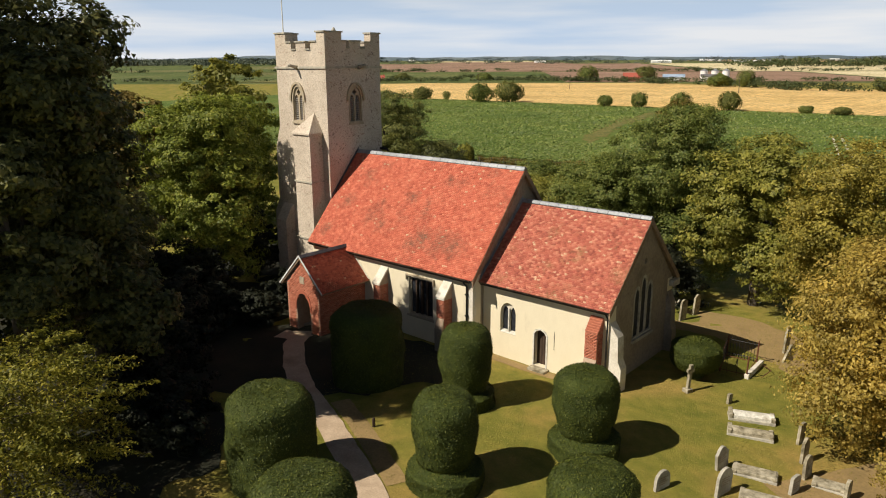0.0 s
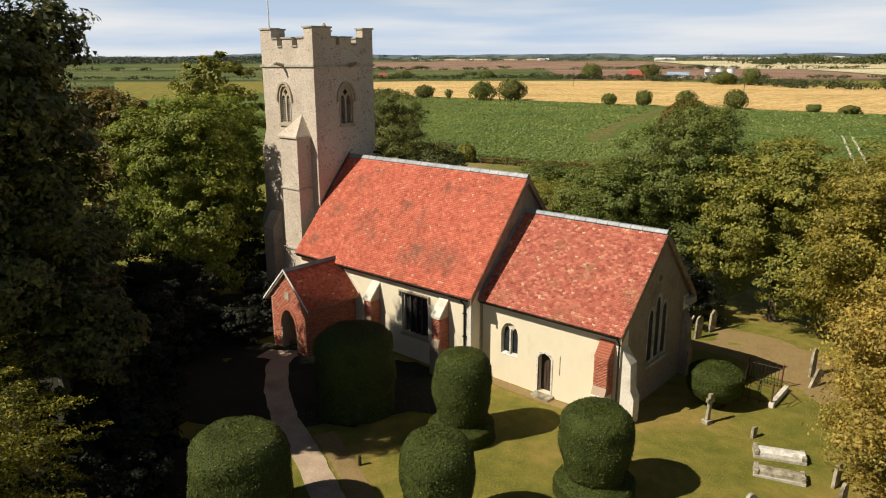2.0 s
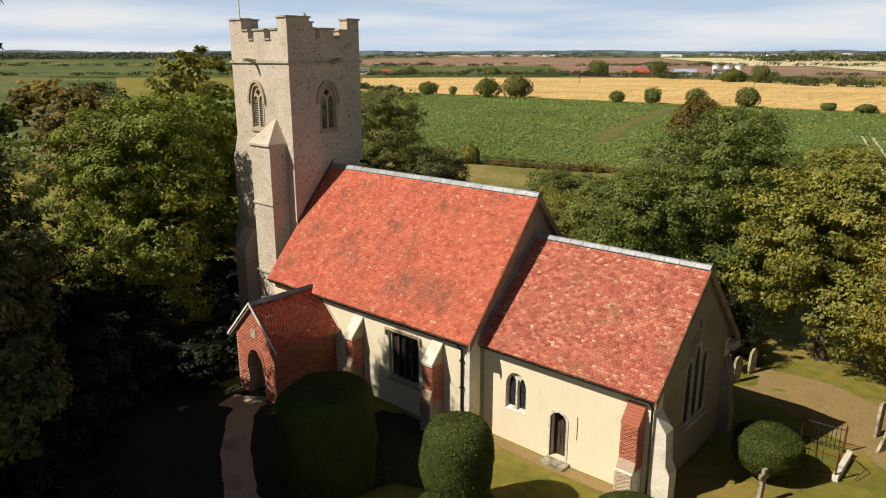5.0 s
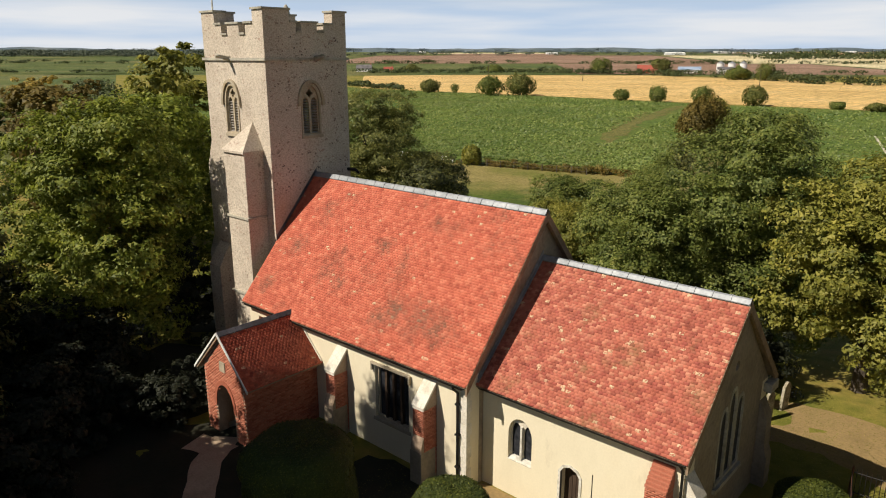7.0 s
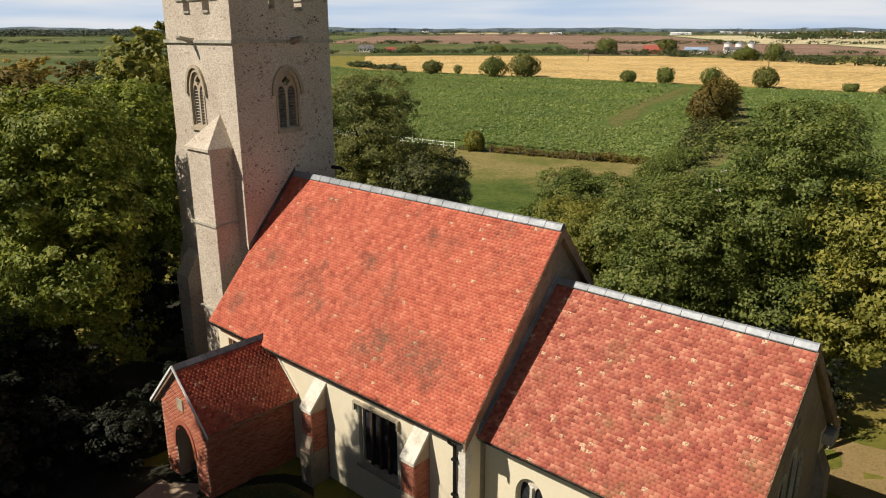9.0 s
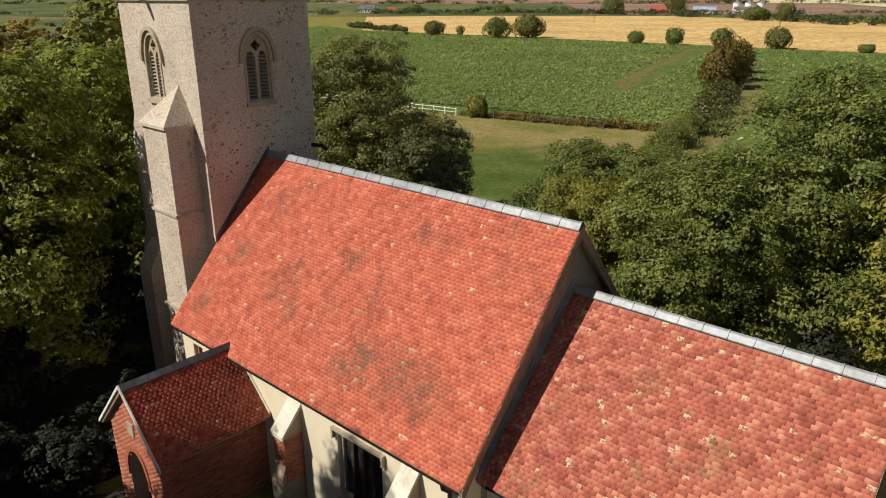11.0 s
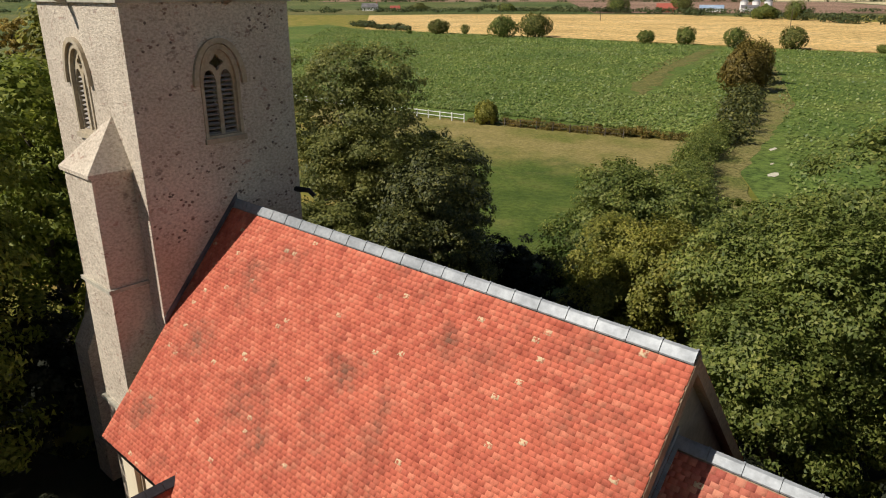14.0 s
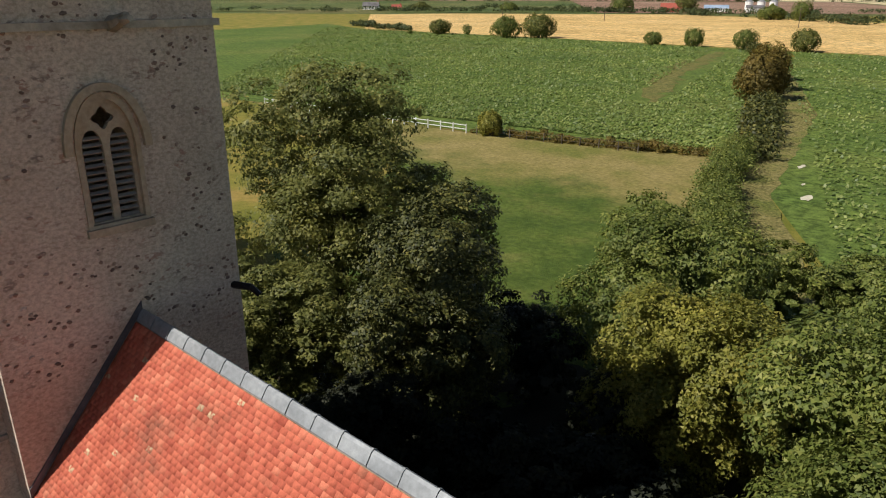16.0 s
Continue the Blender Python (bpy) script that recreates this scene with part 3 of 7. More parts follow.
def belfry(to3, c, sill, spring, apex, parent):
    """A two-light traceried opening with oak louvres."""
    win = part("window", slab(arch(c, 0.58, sill - 0.02, spring, apex + 0.1), [arch(c, 0.49, sill + 0.06, spring, apex - 0.02)], lambda u, w, d: to3(u, w, d - 0.035), 0.3), M_BUFF, parent, "pointed two-light belfry window of buff stone")
    lights = [arch(c + s * 0.245, 0.185, sill + 0.08, spring - 0.05, spring + 0.28, 5) for s in (-1, 1)]
    part("tracery", slab(arch(c, 0.5, sill + 0.03, spring, apex - 0.01), lights + [ring(c, spring + 0.47, 0.17, 16, 0.04)], lambda u, w, d: to3(u, w, d + 0.07), 0.11), M_BUFF, win)
    # hood mould
    o, i = arch(c, 0.78, spring - 0.1, spring, apex + 0.27, 9), arch(c, 0.64, spring - 0.1, spring, apex + 0.14, 9)
    part("hood_mould", slab(o[1:] + [o[0]] + [i[0]] + i[:1:-1] + [i[1]], [], lambda u, w, d: to3(u, w, d - 0.11), 0.16), M_BUFF, win)
    for s in (-1, 1):
        z = sill + 0.1
        while z < spring + 0.12:
            u0, u1 = c + s * 0.245 - 0.19, c + s * 0.245 + 0.19
            bm = bmesh.new()
            q = [(0.10, z), (0.115, z - 0.02), (0.19, z + 0.02), (0.175, z + 0.04)]
            a = [bm.verts.new(to3(u0, w, d)) for d, w in q]
            b = [bm.verts.new(to3(u1, w, d)) for d, w in q]
            bm.faces.new(a)
            bm.faces.new(b[::-1])
            for k in range(4):
                bm.faces.new((a[k], b[k], b[(k + 1) % 4], a[(k + 1) % 4]))
            part("louvre", bm, M_LOUVRE, win)
            z += 0.125
    bm = bmesh.new()
    prism(bm, [(c - 0.62, sill - 0.14), (c + 0.62, sill - 0.14), (c + 0.62, sill), (c - 0.62, sill)], lambda u, w, d: to3(u, w, d - 0.1), 0.4)
    part("sill", bm, M_BUFF, win)


belfry(south(TY0), SW, 11.72, 13.15, 14.0, tower)
belfry(east(TX1), EW, 11.66, 13.15, 13.98, tower)
belfry(north(TY1), SW, 11.72, 13.15, 14.0, tower)

# stair turret on the south face, with a hipped stone cap
bm = boxed(-15.1, -13.44, -3.6, TY0, -0.3, 11.05)
turret = part("stair_turret", bm, M_FLINT, tower, "flint stair turret with a sloping stone cap")
bm = bmesh.new()
a = [bm.verts.new(p) for p in ((-15.18, -3.7, 11.0), (-13.36, -3.7, 11.0), (-13.36, TY0, 11.0), (-15.18, TY0, 11.0), (-15.18, -3.7, 11.1), (-13.36, -3.7, 11.1), (-13.36, TY0, 11.1), (-15.18, TY0, 11.1), (-14.1, TY0, 12.38))]
for q in ((3, 2, 1, 0), (0, 1, 5, 4), (1, 2, 6, 5), (2, 3, 7, 8, 6), (3, 0, 4, 7), (4, 5, 8), (5, 6, 8), (7, 4, 8)):
    bm.faces.new([a[i] for i in q])
part("cap", bm, M_FLINT, turret)
for z, o in ((8.0, 0.07), (4.2, 0.1)):
    part("offset", boxed(-15.1 - o, -13.44 + o, -3.6 - o, TY0, z - 0.1, z), M_STONE_GREY, turret)
# western angle buttress
bm = bmesh.new()
prism(bm, [(TX0, -0.3), (TX0 - 1.3, -0.3), (TX0 - 1.3, 5.2), (TX0 - 0.75, 6.2), (TX0 - 0.75, 9.9), (TX0 - 0.1, 11.6), (TX0, 11.6)], lambda u, w, d: (u, TY0 + 0.15 + d, w), 0.9)
part("buttress", bm, M_FLINT, tower, "stepped flint buttress")
bm = bmesh.new()
prism(bm, [(TY0, -0.3), (TY0 - 0.75, -0.3), (TY0 - 0.75, 4.9), (TY0 - 0.3, 5.7), (TY0, 6.0)], lambda u, w, d: (TX0 + 0.05 + d, u, w), 1.0)
part("buttress", bm, M_FLINT, tower, "low stepped flint buttress")


def gargoyle(x, y, z, dx, dy):
    bm = bmesh.new()
    tube(bm, [(x, y, z), (x + dx * 0.3, y + dy * 0.3, z + 0.06), (x + dx * 0.62, y + dy * 0.62, z + 0.16)], [0.15, 0.11, 0.07], 6)
    tube(bm, [(x + dx * 0.5, y + dy * 0.5, z + 0.1), (x + dx * 0.75, y + dy * 0.75, z + 0.12)], [0.1, 0.06], 5)
    return bm


part("waterspout", gargoyle(-15.65, TY0, 15.2, 0, -1), M_STONE_GREY, tower, "carved stone waterspout")
part("waterspout", gargoyle(TX1, 0.25, 15.2, 1, 0), M_STONE_GREY, tower, "carved stone waterspout")
bm = bmesh.new()
tube(bm, [(TX1 - 0.1, 2.0, 9.75), (TX1 + 0.35, 2.25, 9.72), (TX1 + 0.5, 2.35, 9.55)], [0.09, 0.08, 0.07], 7)
part("waterspout", bm, M_IRON, tower, "dark iron spout")
bm = bmesh.new()
tube(bm, [(-17.4, -2.2, 17.3), (-17.4, -2.2, 19.4), (-17.4, -2.2, 21.6)], [0.045, 0.035, 0.02], 6)
part("flagpole", bm, M_WOOD_WHITE, tower, "slender white flagpole")
bm = bmesh.new()
tube(bm, [(-16.9, 1.75, 17.3), (-16.9, 1.75, 17.7), (-16.9, 1.75, 17.9)], [0.22, 0.16, 0.05], 8)
part("finial", bm, M_STONE_GREY, tower)

# ---- church: nave ----
NX0, NX1 = -12.81, 0.72
NE_Y, NE_Z, NR_Z = 4.63, 4.42, 9.80
NW = 4.3
nave = thing("church_nave", -6, 0, 0, "cream-rendered church nave under a steep orange clay-tiled roof", "church nave")
win_n = [(-4.25, 1.35), (-2.4, 1.35), (-2.4, 3.62), (-4.25, 3.62)]
win_w = [(-12.1, 1.5), (-11.5, 1.5), (-11.5, 3.7), (-12.1, 3.7)]
wz = NE_Z - 0.1 + (NE_Y - NW) * 0.5
wall_s = [(NX0, -0.3), (0.45, -0.3), (0.45, wz), (NX0, wz)]
part("wall", slab(wall_s, [win_n, win_w], south(-NW), 0.7), M_RENDER, nave, "cream limewashed south wall")
part("wall", slab(wall_s, [], north(NW), 0.7), M_RENDER, nave)
g = NR_Z - 0.1
gable = [(-NW + 0.7, -0.3), (NW - 0.7, -0.3), (NW - 0.7, wz), (NW - 0.05, wz), (0, g), (-NW + 0.05, wz), (-NW + 0.7, wz)]
part("gable_wall", slab(gable, [], east(0.45), 0.6), M_GABLE, nave, "grey weathered east gable above the chancel roof")
part("gable_wall", slab(gable, [], west(NX0 + 0.02), 0.5), M_GABLE, nave)
# roof body under the tiles
k = 0.05
bm = bmesh.new()
prism(bm, [(-NE_Y, NE_Z - k), (0, NR_Z - k), (NE_Y, NE_Z - k), (NE_Y, NE_Z - k - 0.12), (0, NR_Z - k - 0.2), (-NE_Y, NE_Z - k - 0.12)], lambda u, w, d: (NX0 + d, u, w), NX1 - NX0)
nave_roof = part("roof", bm, M_BARGE, nave, "steep roof of orange-red clay plain tiles, patched with lichen")
# quoin strip at the south-east corner
for i in range(9):
    w = 0.34 if i % 2 else 0.24
    part("quoin", boxed(0.452 - w, 0.466, -NW - 0.015, -NW + w * 0.8, 0.45 * i, 0.45 * i + 0.44), M_STONE, nave)


def gutter(bm, x0, x1, y, z, r=0.065):
    n = 6
    prev = None
    for x in (x0, x1):
        cur = [bm.verts.new((x, y + r * math.cos(math.pi * (1 + i / n)), z + r * math.sin(math.pi * (1 + i / n)))) for i in range(n + 1)]
        cur += [bm.verts.new((x, y + 0.8 * r * math.cos(math.pi * (2 - i / n)), z + 0.8 * r * math.sin(math.pi * (2 - i / n)))) for i in range(n + 1)]
        if prev:
            for i in range(len(cur)):
                j = (i + 1) % len(cur)
                bm.faces.new((prev[i], prev[j], cur[j], cur[i]))
        bm.faces.new(cur)
        prev = cur
    return bm


part("gutter", gutter(bmesh.new(), NX0, NX1 - 0.1, -NE_Y - 0.03, NE_Z - 0.1), M_IRON, nave, "black half-round gutter")
bm = bmesh.new()
tube(bm, [(0.1, -NE_Y - 0.03, NE_Z - 0.15), (0.1, -NE_Y, NE_Z - 0.3), (0.1, -NW - 0.08, NE_Z - 0.55), (0.1, -NW - 0.08, 0.0)], [0.05] * 4, 8)
for z in (0.9, 2.2, 3.4):
    box(bm, 0.02, 0.18, -NW - 0.15, -NW, z, z + 0.07)
part("downpipe", bm, M_IRON, nave, "black cast-iron downpipe")
part("eaves_board", boxed(NX0, 0.45, -NE_Y + 0.02, -NW, NE_Z - 0.26, NE_Z - 0.19), M_OAK, nave)


def square_window(parent, u0, u1, w0, w1, to3, lights, hood=True):
    win = part("window", slab([(u0, w0), (u1, w0), (u1, w1), (u0, w1)], [[(u0 + 0.1, w0 + 0.1), (u1 - 0.1, w0 + 0.1), (u1 - 0.1, w1 - 0.1), (u0 + 0.1, w1 - 0.1)]], lambda u, w, d: to3(u, w, d + 0.12), 0.2), M_BUFF, parent, "dark square-headed mullioned window")
    step = (u1 - u0 - 0.2) / lights
    for i in range(lights):
        a, b = u0 + 0.1 + i * step, u0 + 0.1 + (i + 1) * step
        if i:
            part("mullion", prism(bmesh.new(), [(a - 0.06, w0 + 0.1), (a + 0.06, w0 + 0.1), (a + 0.06, w1 - 0.1), (a - 0.06, w1 - 0.1)], lambda u, w, d: to3(u, w, d + 0.1), 0.2), M_OAK, win)
        part("pane", prism(bmesh.new(), [(a, w0 + 0.1), (b, w0 + 0.1), (b, w1 - 0.1), (a, w1 - 0.1)], lambda u, w, d: to3(u, w, d + 0.22), 0.03), M_GLASS, win)
    part("sill", prism(bmesh.new(), [(u0 - 0.1, w0 - 0.12), (u1 + 0.1, w0 - 0.12), (u1 + 0.1, w0 + 0.01), (u0 - 0.1, w0 + 0.01)], lambda u, w, d: to3(u, w, d - 0.05), 0.28), M_BUFF, win)
    if hood:
        part("hood_mould", slab([(u0 - 0.15, w1 - 0.22), (u0 - 0.07, w1 - 0.22), (u0 - 0.07, w1 + 0.05), (u1 + 0.07, w1 + 0.05), (u1 + 0.07, w1 - 0.22), (u1 + 0.15, w1 - 0.22), (u1 + 0.15, w1 + 0.13), (u0 - 0.15, w1 + 0.13)], [], lambda u, w, d: to3(u, w, d - 0.12), 0.2), M_BUFF, win)
    return win


square_window(nave, -4.25, -2.4, 1.35, 3.62, south(-NW), 4)
square_window(nave, -12.1, -11.5, 1.5, 3.7, south(-NW), 1, False)


def bricks_on(u0, u1, w0, w1, to3, rng, proud=0.012, length=0.225, high=0.075, mat=None):
    """Bricks in staggered courses standing proud of their bed, as one mesh."""
    vs, fs = [], []
    row, w = 0, w0
    while w < w1 - 0.02:
        u = u0 - (length / 2 if row % 2 else 0)
        top = min(w + high - 0.011, w1)
        while u < u1 - 0.01:
            a, b = max(u, u0), min(u + length - 0.011, u1)
            if b - a > 0.03:
                o = -proud - rng.random() * 0.006
                n = len(vs)
                vs += [to3(a, w, 0.0), to3(b, w, 0.0), to3(b, top, 0.0), to3(a, top, 0.0), to3(a, w, o), to3(b, w, o), to3(b, top, o), to3(a, top, o)]
                fs += [(n + 4, n + 5, n + 6, n + 7), (n, n + 1, n + 5, n + 4), (n + 1, n + 2, n + 6, n + 5), (n + 2, n + 3, n + 7, n + 6), (n + 3, n, n + 4, n + 7)]
            u += length
        w += high
        row += 1
    return quads("bricks", vs, mat or M_BRICK, fs)


rng0 = random.Random(5)


def south_buttress(parent, x0, x1, y, top, deep):
    """Sloped pale cap, brick face and a rough stone foot with a set-off."""
    b = part("buttress", prism(bmesh.new(), [(y, -0.2), (y - deep - 0.15, -0.2), (y - deep - 0.15, 1.55), (y - deep, 1.95), (y - deep, top - 0.85), (y, top - 0.05)], lambda u, w, d: (x0 + d, u, w), x1 - x0), M_MORTAR, parent, "brick buttress with a pale sloping cap")
    bm = bmesh.new()
    prism(bm, [(y + 0.02, top + 0.02), (y - deep - 0.06, top - 0.86), (y - deep - 0.06, top - 0.98), (y + 0.02, top - 0.12)], lambda u, w, d: (x0 - 0.04 + d, u, w), x1 - x0 + 0.08)
    part("cap", bm, M_STONE, b, "pale stone weathering")
    ob = part("brick_face", bricks_on(x0, x1, 1.95, top - 0.98, lambda u, w, d: (u, y - deep + d, w), rng0), M_BRICK, b)
    tagged(ob, kind="stuff")
    ob = part("brick_side", bricks_on(y - deep, y - 0.02, 0.2, top - 1.0, lambda u, w, d: (x1 - d, u, w), rng0), M_BRICK, b)
    tagged(ob, kind="stuff")
    part("foot", boxed(x0 - 0.02, x1 + 0.02, y - deep - 0.17, y - 0.1, -0.2, 1.35), M_GABLE, b, "rough flint and stone foot")
    return b


south_buttress(nave, -6.45, -5.92, -NW, 3.85, 0.7)
south_buttress(nave, -1.5, -0.97, -NW, 4.0, 0.7)

# ---- church: chancel ----
CX0, CX1 = 0.45, 8.2
CR_Y, CR_Z, CE_Z, CE_S, CE_N = 0.18, 7.99, 4.16, -3.78, 4.14
CWS, CWN, CWE = -3.35, 3.72, 8.0
chancel = thing("church_chancel", 4, 0, 0, "low cream-rendered chancel under a mottled red tiled roof", "church chancel")
cw = CE_Z - 0.02
door_h = [(3.8, 0.12), (4.52, 0.12), (4.52, 1.85), (4.4, 2.02), (4.16, 2.12), (3.92, 2.02), (3.8, 1.85)]
lanc = [arch(2.1, 0.5, 1.45, 2.5, 3.12, 8)]
part("wall", slab([(CX0, -0.3), (CWE, -0.3), (CWE, cw), (CX0, cw)], [door_h] + lanc, south(CWS), 0.6), M_RENDER, chancel, "smooth cream limewashed south wall")
part("wall", slab([(CX0, -0.3), (CWE, -0.3), (CWE, cw), (CX0, cw)], [], north(CWN), 0.6), M_RENDER, chancel)
el = [arch(0.2 + s * 0.72, 0.31, 1.85, 3.9 + (0.45 if s == 0 else 0), 4.5 + (0.45 if s == 0 else 0), 6) for s in (-1, 0, 1)]
ge = [(CWS + 0.6, -0.3), (CWN - 0.6, -0.3), (CWN - 0.6, cw), (CWN - 0.02, cw), (CR_Y, CR_Z - 0.14), (CWS + 0.02, cw), (CWS + 0.6, cw)]
part("gable_wall", slab(ge, el + [ring(CR_Y, 5.75, 0.17, 10)], east(CWE), 0.55), M_GABLE, chancel, "rendered east gable in grey weathered lime")
bm = bmesh.new()
prism(bm, [(CE_S, CE_Z - k), (CR_Y, CR_Z - k), (CE_N, CE_Z - k), (CE_N, CE_Z - k - 0.12), (CR_Y, CR_Z - k - 0.18), (CE_S, CE_Z - k - 0.12)], lambda u, w, d: (CX0 + 0.005 + d, u, w), CX1 - CX0 - 0.005)
chancel_roof = part("roof", bm, M_BARGE, chancel, "roof of mottled red clay tiles dotted with pale lichen")
part("gutter", gutter(bmesh.new(), 0.75, CX1 - 0.05, CE_S - 0.03, CE_Z - 0.09), M_IRON, chancel, "black half-round gutter")
part("eaves_board", boxed(0.5, 8.0, CE_S + 0.05, CWS, CE_Z - 0.24, CE_Z - 0.17), M_OAK, chancel)
bm = bmesh.new()
tube(bm, [(7.95, CE_S, CE_Z - 0.15), (7.95, CWS - 0.12, CE_Z - 0.5), (7.95, CWS - 0.1, 0.0)], [0.045] * 3, 8)
part("downpipe", bm, M_IRON, chancel, "black cast-iron downpipe")
# two-light window
wa = lambda u, w, d: (u, CWS + 0.16 + d, w)
win = part("window", slab(arch(2.1, 0.515, 1.44, 2.5, 3.135, 8), [arch(1.845, 0.205, 1.52, 2.45, 2.86, 5), arch(2.355, 0.205, 1.52, 2.45, 2.86, 5)], wa, 0.12), M_STONE, chancel, "arched two-light window with a white stone mullion")
for c in (1.845, 2.355):
    part("pane", prism(bmesh.new(), arch(c, 0.22, 1.5, 2.45, 2.88, 5), lambda u, w, d: (u, CWS + 0.22 + d, w), 0.02), M_GLASS, win)
part("mullion", boxed(2.06, 2.14, CWS + 0.06, CWS + 0.17, 1.5, 2.8), M_WHITE_STONE, win)
part("sill", prism(bmesh.new(), [(CWS - 0.012, 1.42), (CWS + 0.3, 1.42), (CWS + 0.3, 1.56), (CWS + 0.15, 1.53), (CWS - 0.012, 1.44)], lambda u, w, d: (1.585 + d, u, w), 1.03), M_WHITE_STONE, win)
# priest's door
dr = part("door", prism(bmesh.new(), door_h, lambda u, w, d: (u, CWS + 0.3 + d, w), 0.07), M_OAK, chancel, "low dark oak priest's door")
for i in range(1, 5):
    part("plank_strip", boxed(3.8 + 0.144 * i - 0.012, 3.8 + 0.144 * i + 0.012, CWS + 0.285, CWS + 0.3, 0.13, 1.88), M_OAK, dr)
bm = bmesh.new()
tube(bm, [(4.4, CWS + 0.26, 1.0), (4.4, CWS + 0.26, 1.16)], [0.025, 0.025], 6)
part("handle", bm, M_IRON, dr)
surround = [(3.71, 0.1), (3.8, 0.1)] + [(3.8, 1.85), (3.92, 2.02), (4.16, 2.12), (4.4, 2.02), (4.52, 1.85)] + [(4.52, 0.1), (4.61, 0.1), (4.61, 1.88), (4.46, 2.1), (4.16, 2.21), (3.86, 2.1), (3.71, 1.88)]
part("door_surround", slab(surround, [], lambda u, w, d: (u, CWS - 0.03 + d, w), 0.12), M_WHITE_STONE, chancel, "white stone door surround")
part("doorstep", boxed(3.7, 4.75, CWS - 0.5, CWS, -0.2, 0.1, 0.02), M_GRAVE, chancel, "worn stone doorstep")
part("slot", boxed(4.98, 5.01, CWS - 0.008, CWS, 1.25, 2.2), M_IRON, chancel)
# east window
for i, (lo, s) in enumerate(zip(el, (-1, 0, 1))):
    c, hi = 0.2 + s * 0.72, 0.45 if s == 0 else 0
    w = part("window", slab(arch(c, 0.35, 1.78, 3.9 + hi, 4.58 + hi, 6), [arch(c, 0.27, 1.9, 3.9 + hi, 4.42 + hi, 6)], lambda u, h, d: (CWE + 0.02 - d, u, h), 0.25), M_STONE_GREY, chancel, "tall lancet light of the east window")
    part("pane", prism(bmesh.new(), arch(c, 0.29, 1.88, 3.9 + hi, 4.48 + hi, 6), lambda u, h, d: (CWE - 0.05 - d, u, h), 0.03), M_GLASS, w)
part("sill", boxed(CWE - 0.1, CWE + 0.12, -0.95, 1.35, 1.62, 1.78), M_STONE_GREY, chancel)
# south-east brick buttress
b = part("buttress", prism(bmesh.new(), [(CWS, -0.2), (CWS - 0.75, -0.2), (CWS - 0.75, 1.2), (CWS - 0.55, 1.6), (CWS - 0.5, 2.95), (CWS, 3.6)], lambda u, w, d: (7.02 + d, u, w), 0.66), M_MORTAR, chancel, "red brick corner buttress with a tiled slope")
tagged(part("brick_face", bricks_on(7.02, 7.68, 1.62, 2.93, lambda u, w, d: (u, CWS - 0.54 + d, w), rng0), M_BRICK, b), kind="stuff")
tagged(part("brick_side", bricks_on(CWS - 0.5, CWS - 0.02, 0.1, 2.9, lambda u, w, d: (7.68 - d, u, w), rng0), M_BRICK, b), kind="stuff")
for st in range(7):
    part("cap_course", boxed(7.0, 7.7, CWS - 0.56 + 0.08 * st, CWS - 0.005, 2.94 + 0.1 * st, 3.035 + 0.1 * st, 0.012), M_BRICK, b)
tagged(part("brick_foot", bricks_on(7.02, 7.68, 0.05, 1.2, lambda u, w, d: (u, CWS - 0.8 + d, w), rng0, mat=M_BRICK_PALE), M_BRICK_PALE, b, "brick foot under flaking limewash"), kind="stuff")
part("foot", boxed(7.0, 7.7, CWS - 0.79, CWS - 0.05, -0.2, 1.25, 0.03), M_STONE, b, "eroded pale stone foot")
# eastern buttresses
for y0, out, mat, lab in ((CWS + 0.02, 0.7, M_STONE, "pale stone east buttress with sloped offsets"), (CWN - 0.6, 0.45, M_GABLE, "grey rendered east buttress")):
    part("buttress", prism(bmesh.new(), [(CWE, -0.25), (CWE + out, -0.25), (CWE + out, 1.2), (CWE + out * 0.75, 1.55), (CWE + out * 0.65, 2.75), (CWE, 3.4)], lambda u, w, d: (u, y0 + d, w), 0.58), mat, chancel, lab)
# kneeler stone at the north-east corner
part("kneeler", boxed(CWE, CWE + 0.3, CWN - 0.4, CWN + 0.35, CE_Z - 0.5, CE_Z - 0.14, 0.03), M_STONE_GREY, chancel)

# ---- church: porch ----
PX, PXH, PY0, PY1, PE_Z, PR_Z = -9.4, 1.85, -8.05, -4.3, 2.78, 4.66
porch = thing("church_porch", PX, -6, 0, "small red brick south porch with a dark tiled roof", "church porch")
po = [(PX - 1.45, -0.3), (PX + 1.45, -0.3), (PX + 1.45, PE_Z + 0.22), (PX, PR_Z - 0.2), (PX - 1.45, PE_Z + 0.22)]
pd = arch(PX, 0.62, -0.29, 1.45, 2.35, 7)
front = part("front_wall", slab(po, [pd], south(-7.9), 0.4), M_MORTAR, porch, "red brick gable front with an open pointed doorway")
part("wall", boxed(PX - 1.45, PX - 1.05, -7.5, -4.3, -0.3, PE_Z + 0.2), M_MORTAR, porch)
part("wall", slab([(-7.5, -0.3), (-4.3, -0.3), (-4.3, PE_Z + 0.2), (-7.5, PE_Z + 0.2)], [[(-6.35, 1.15), (-5.85, 1.15), (-5.85, 2.0), (-6.35, 2.0)]], east(PX + 1.45), 0.4), M_MORTAR, porch, "red brick side wall with a small window")
part("floor", boxed(PX - 1.05, PX + 1.05, -7.9, -4.3, -0.2, 0.02), M_STONE_GREY, porch)
bm = bmesh.new()
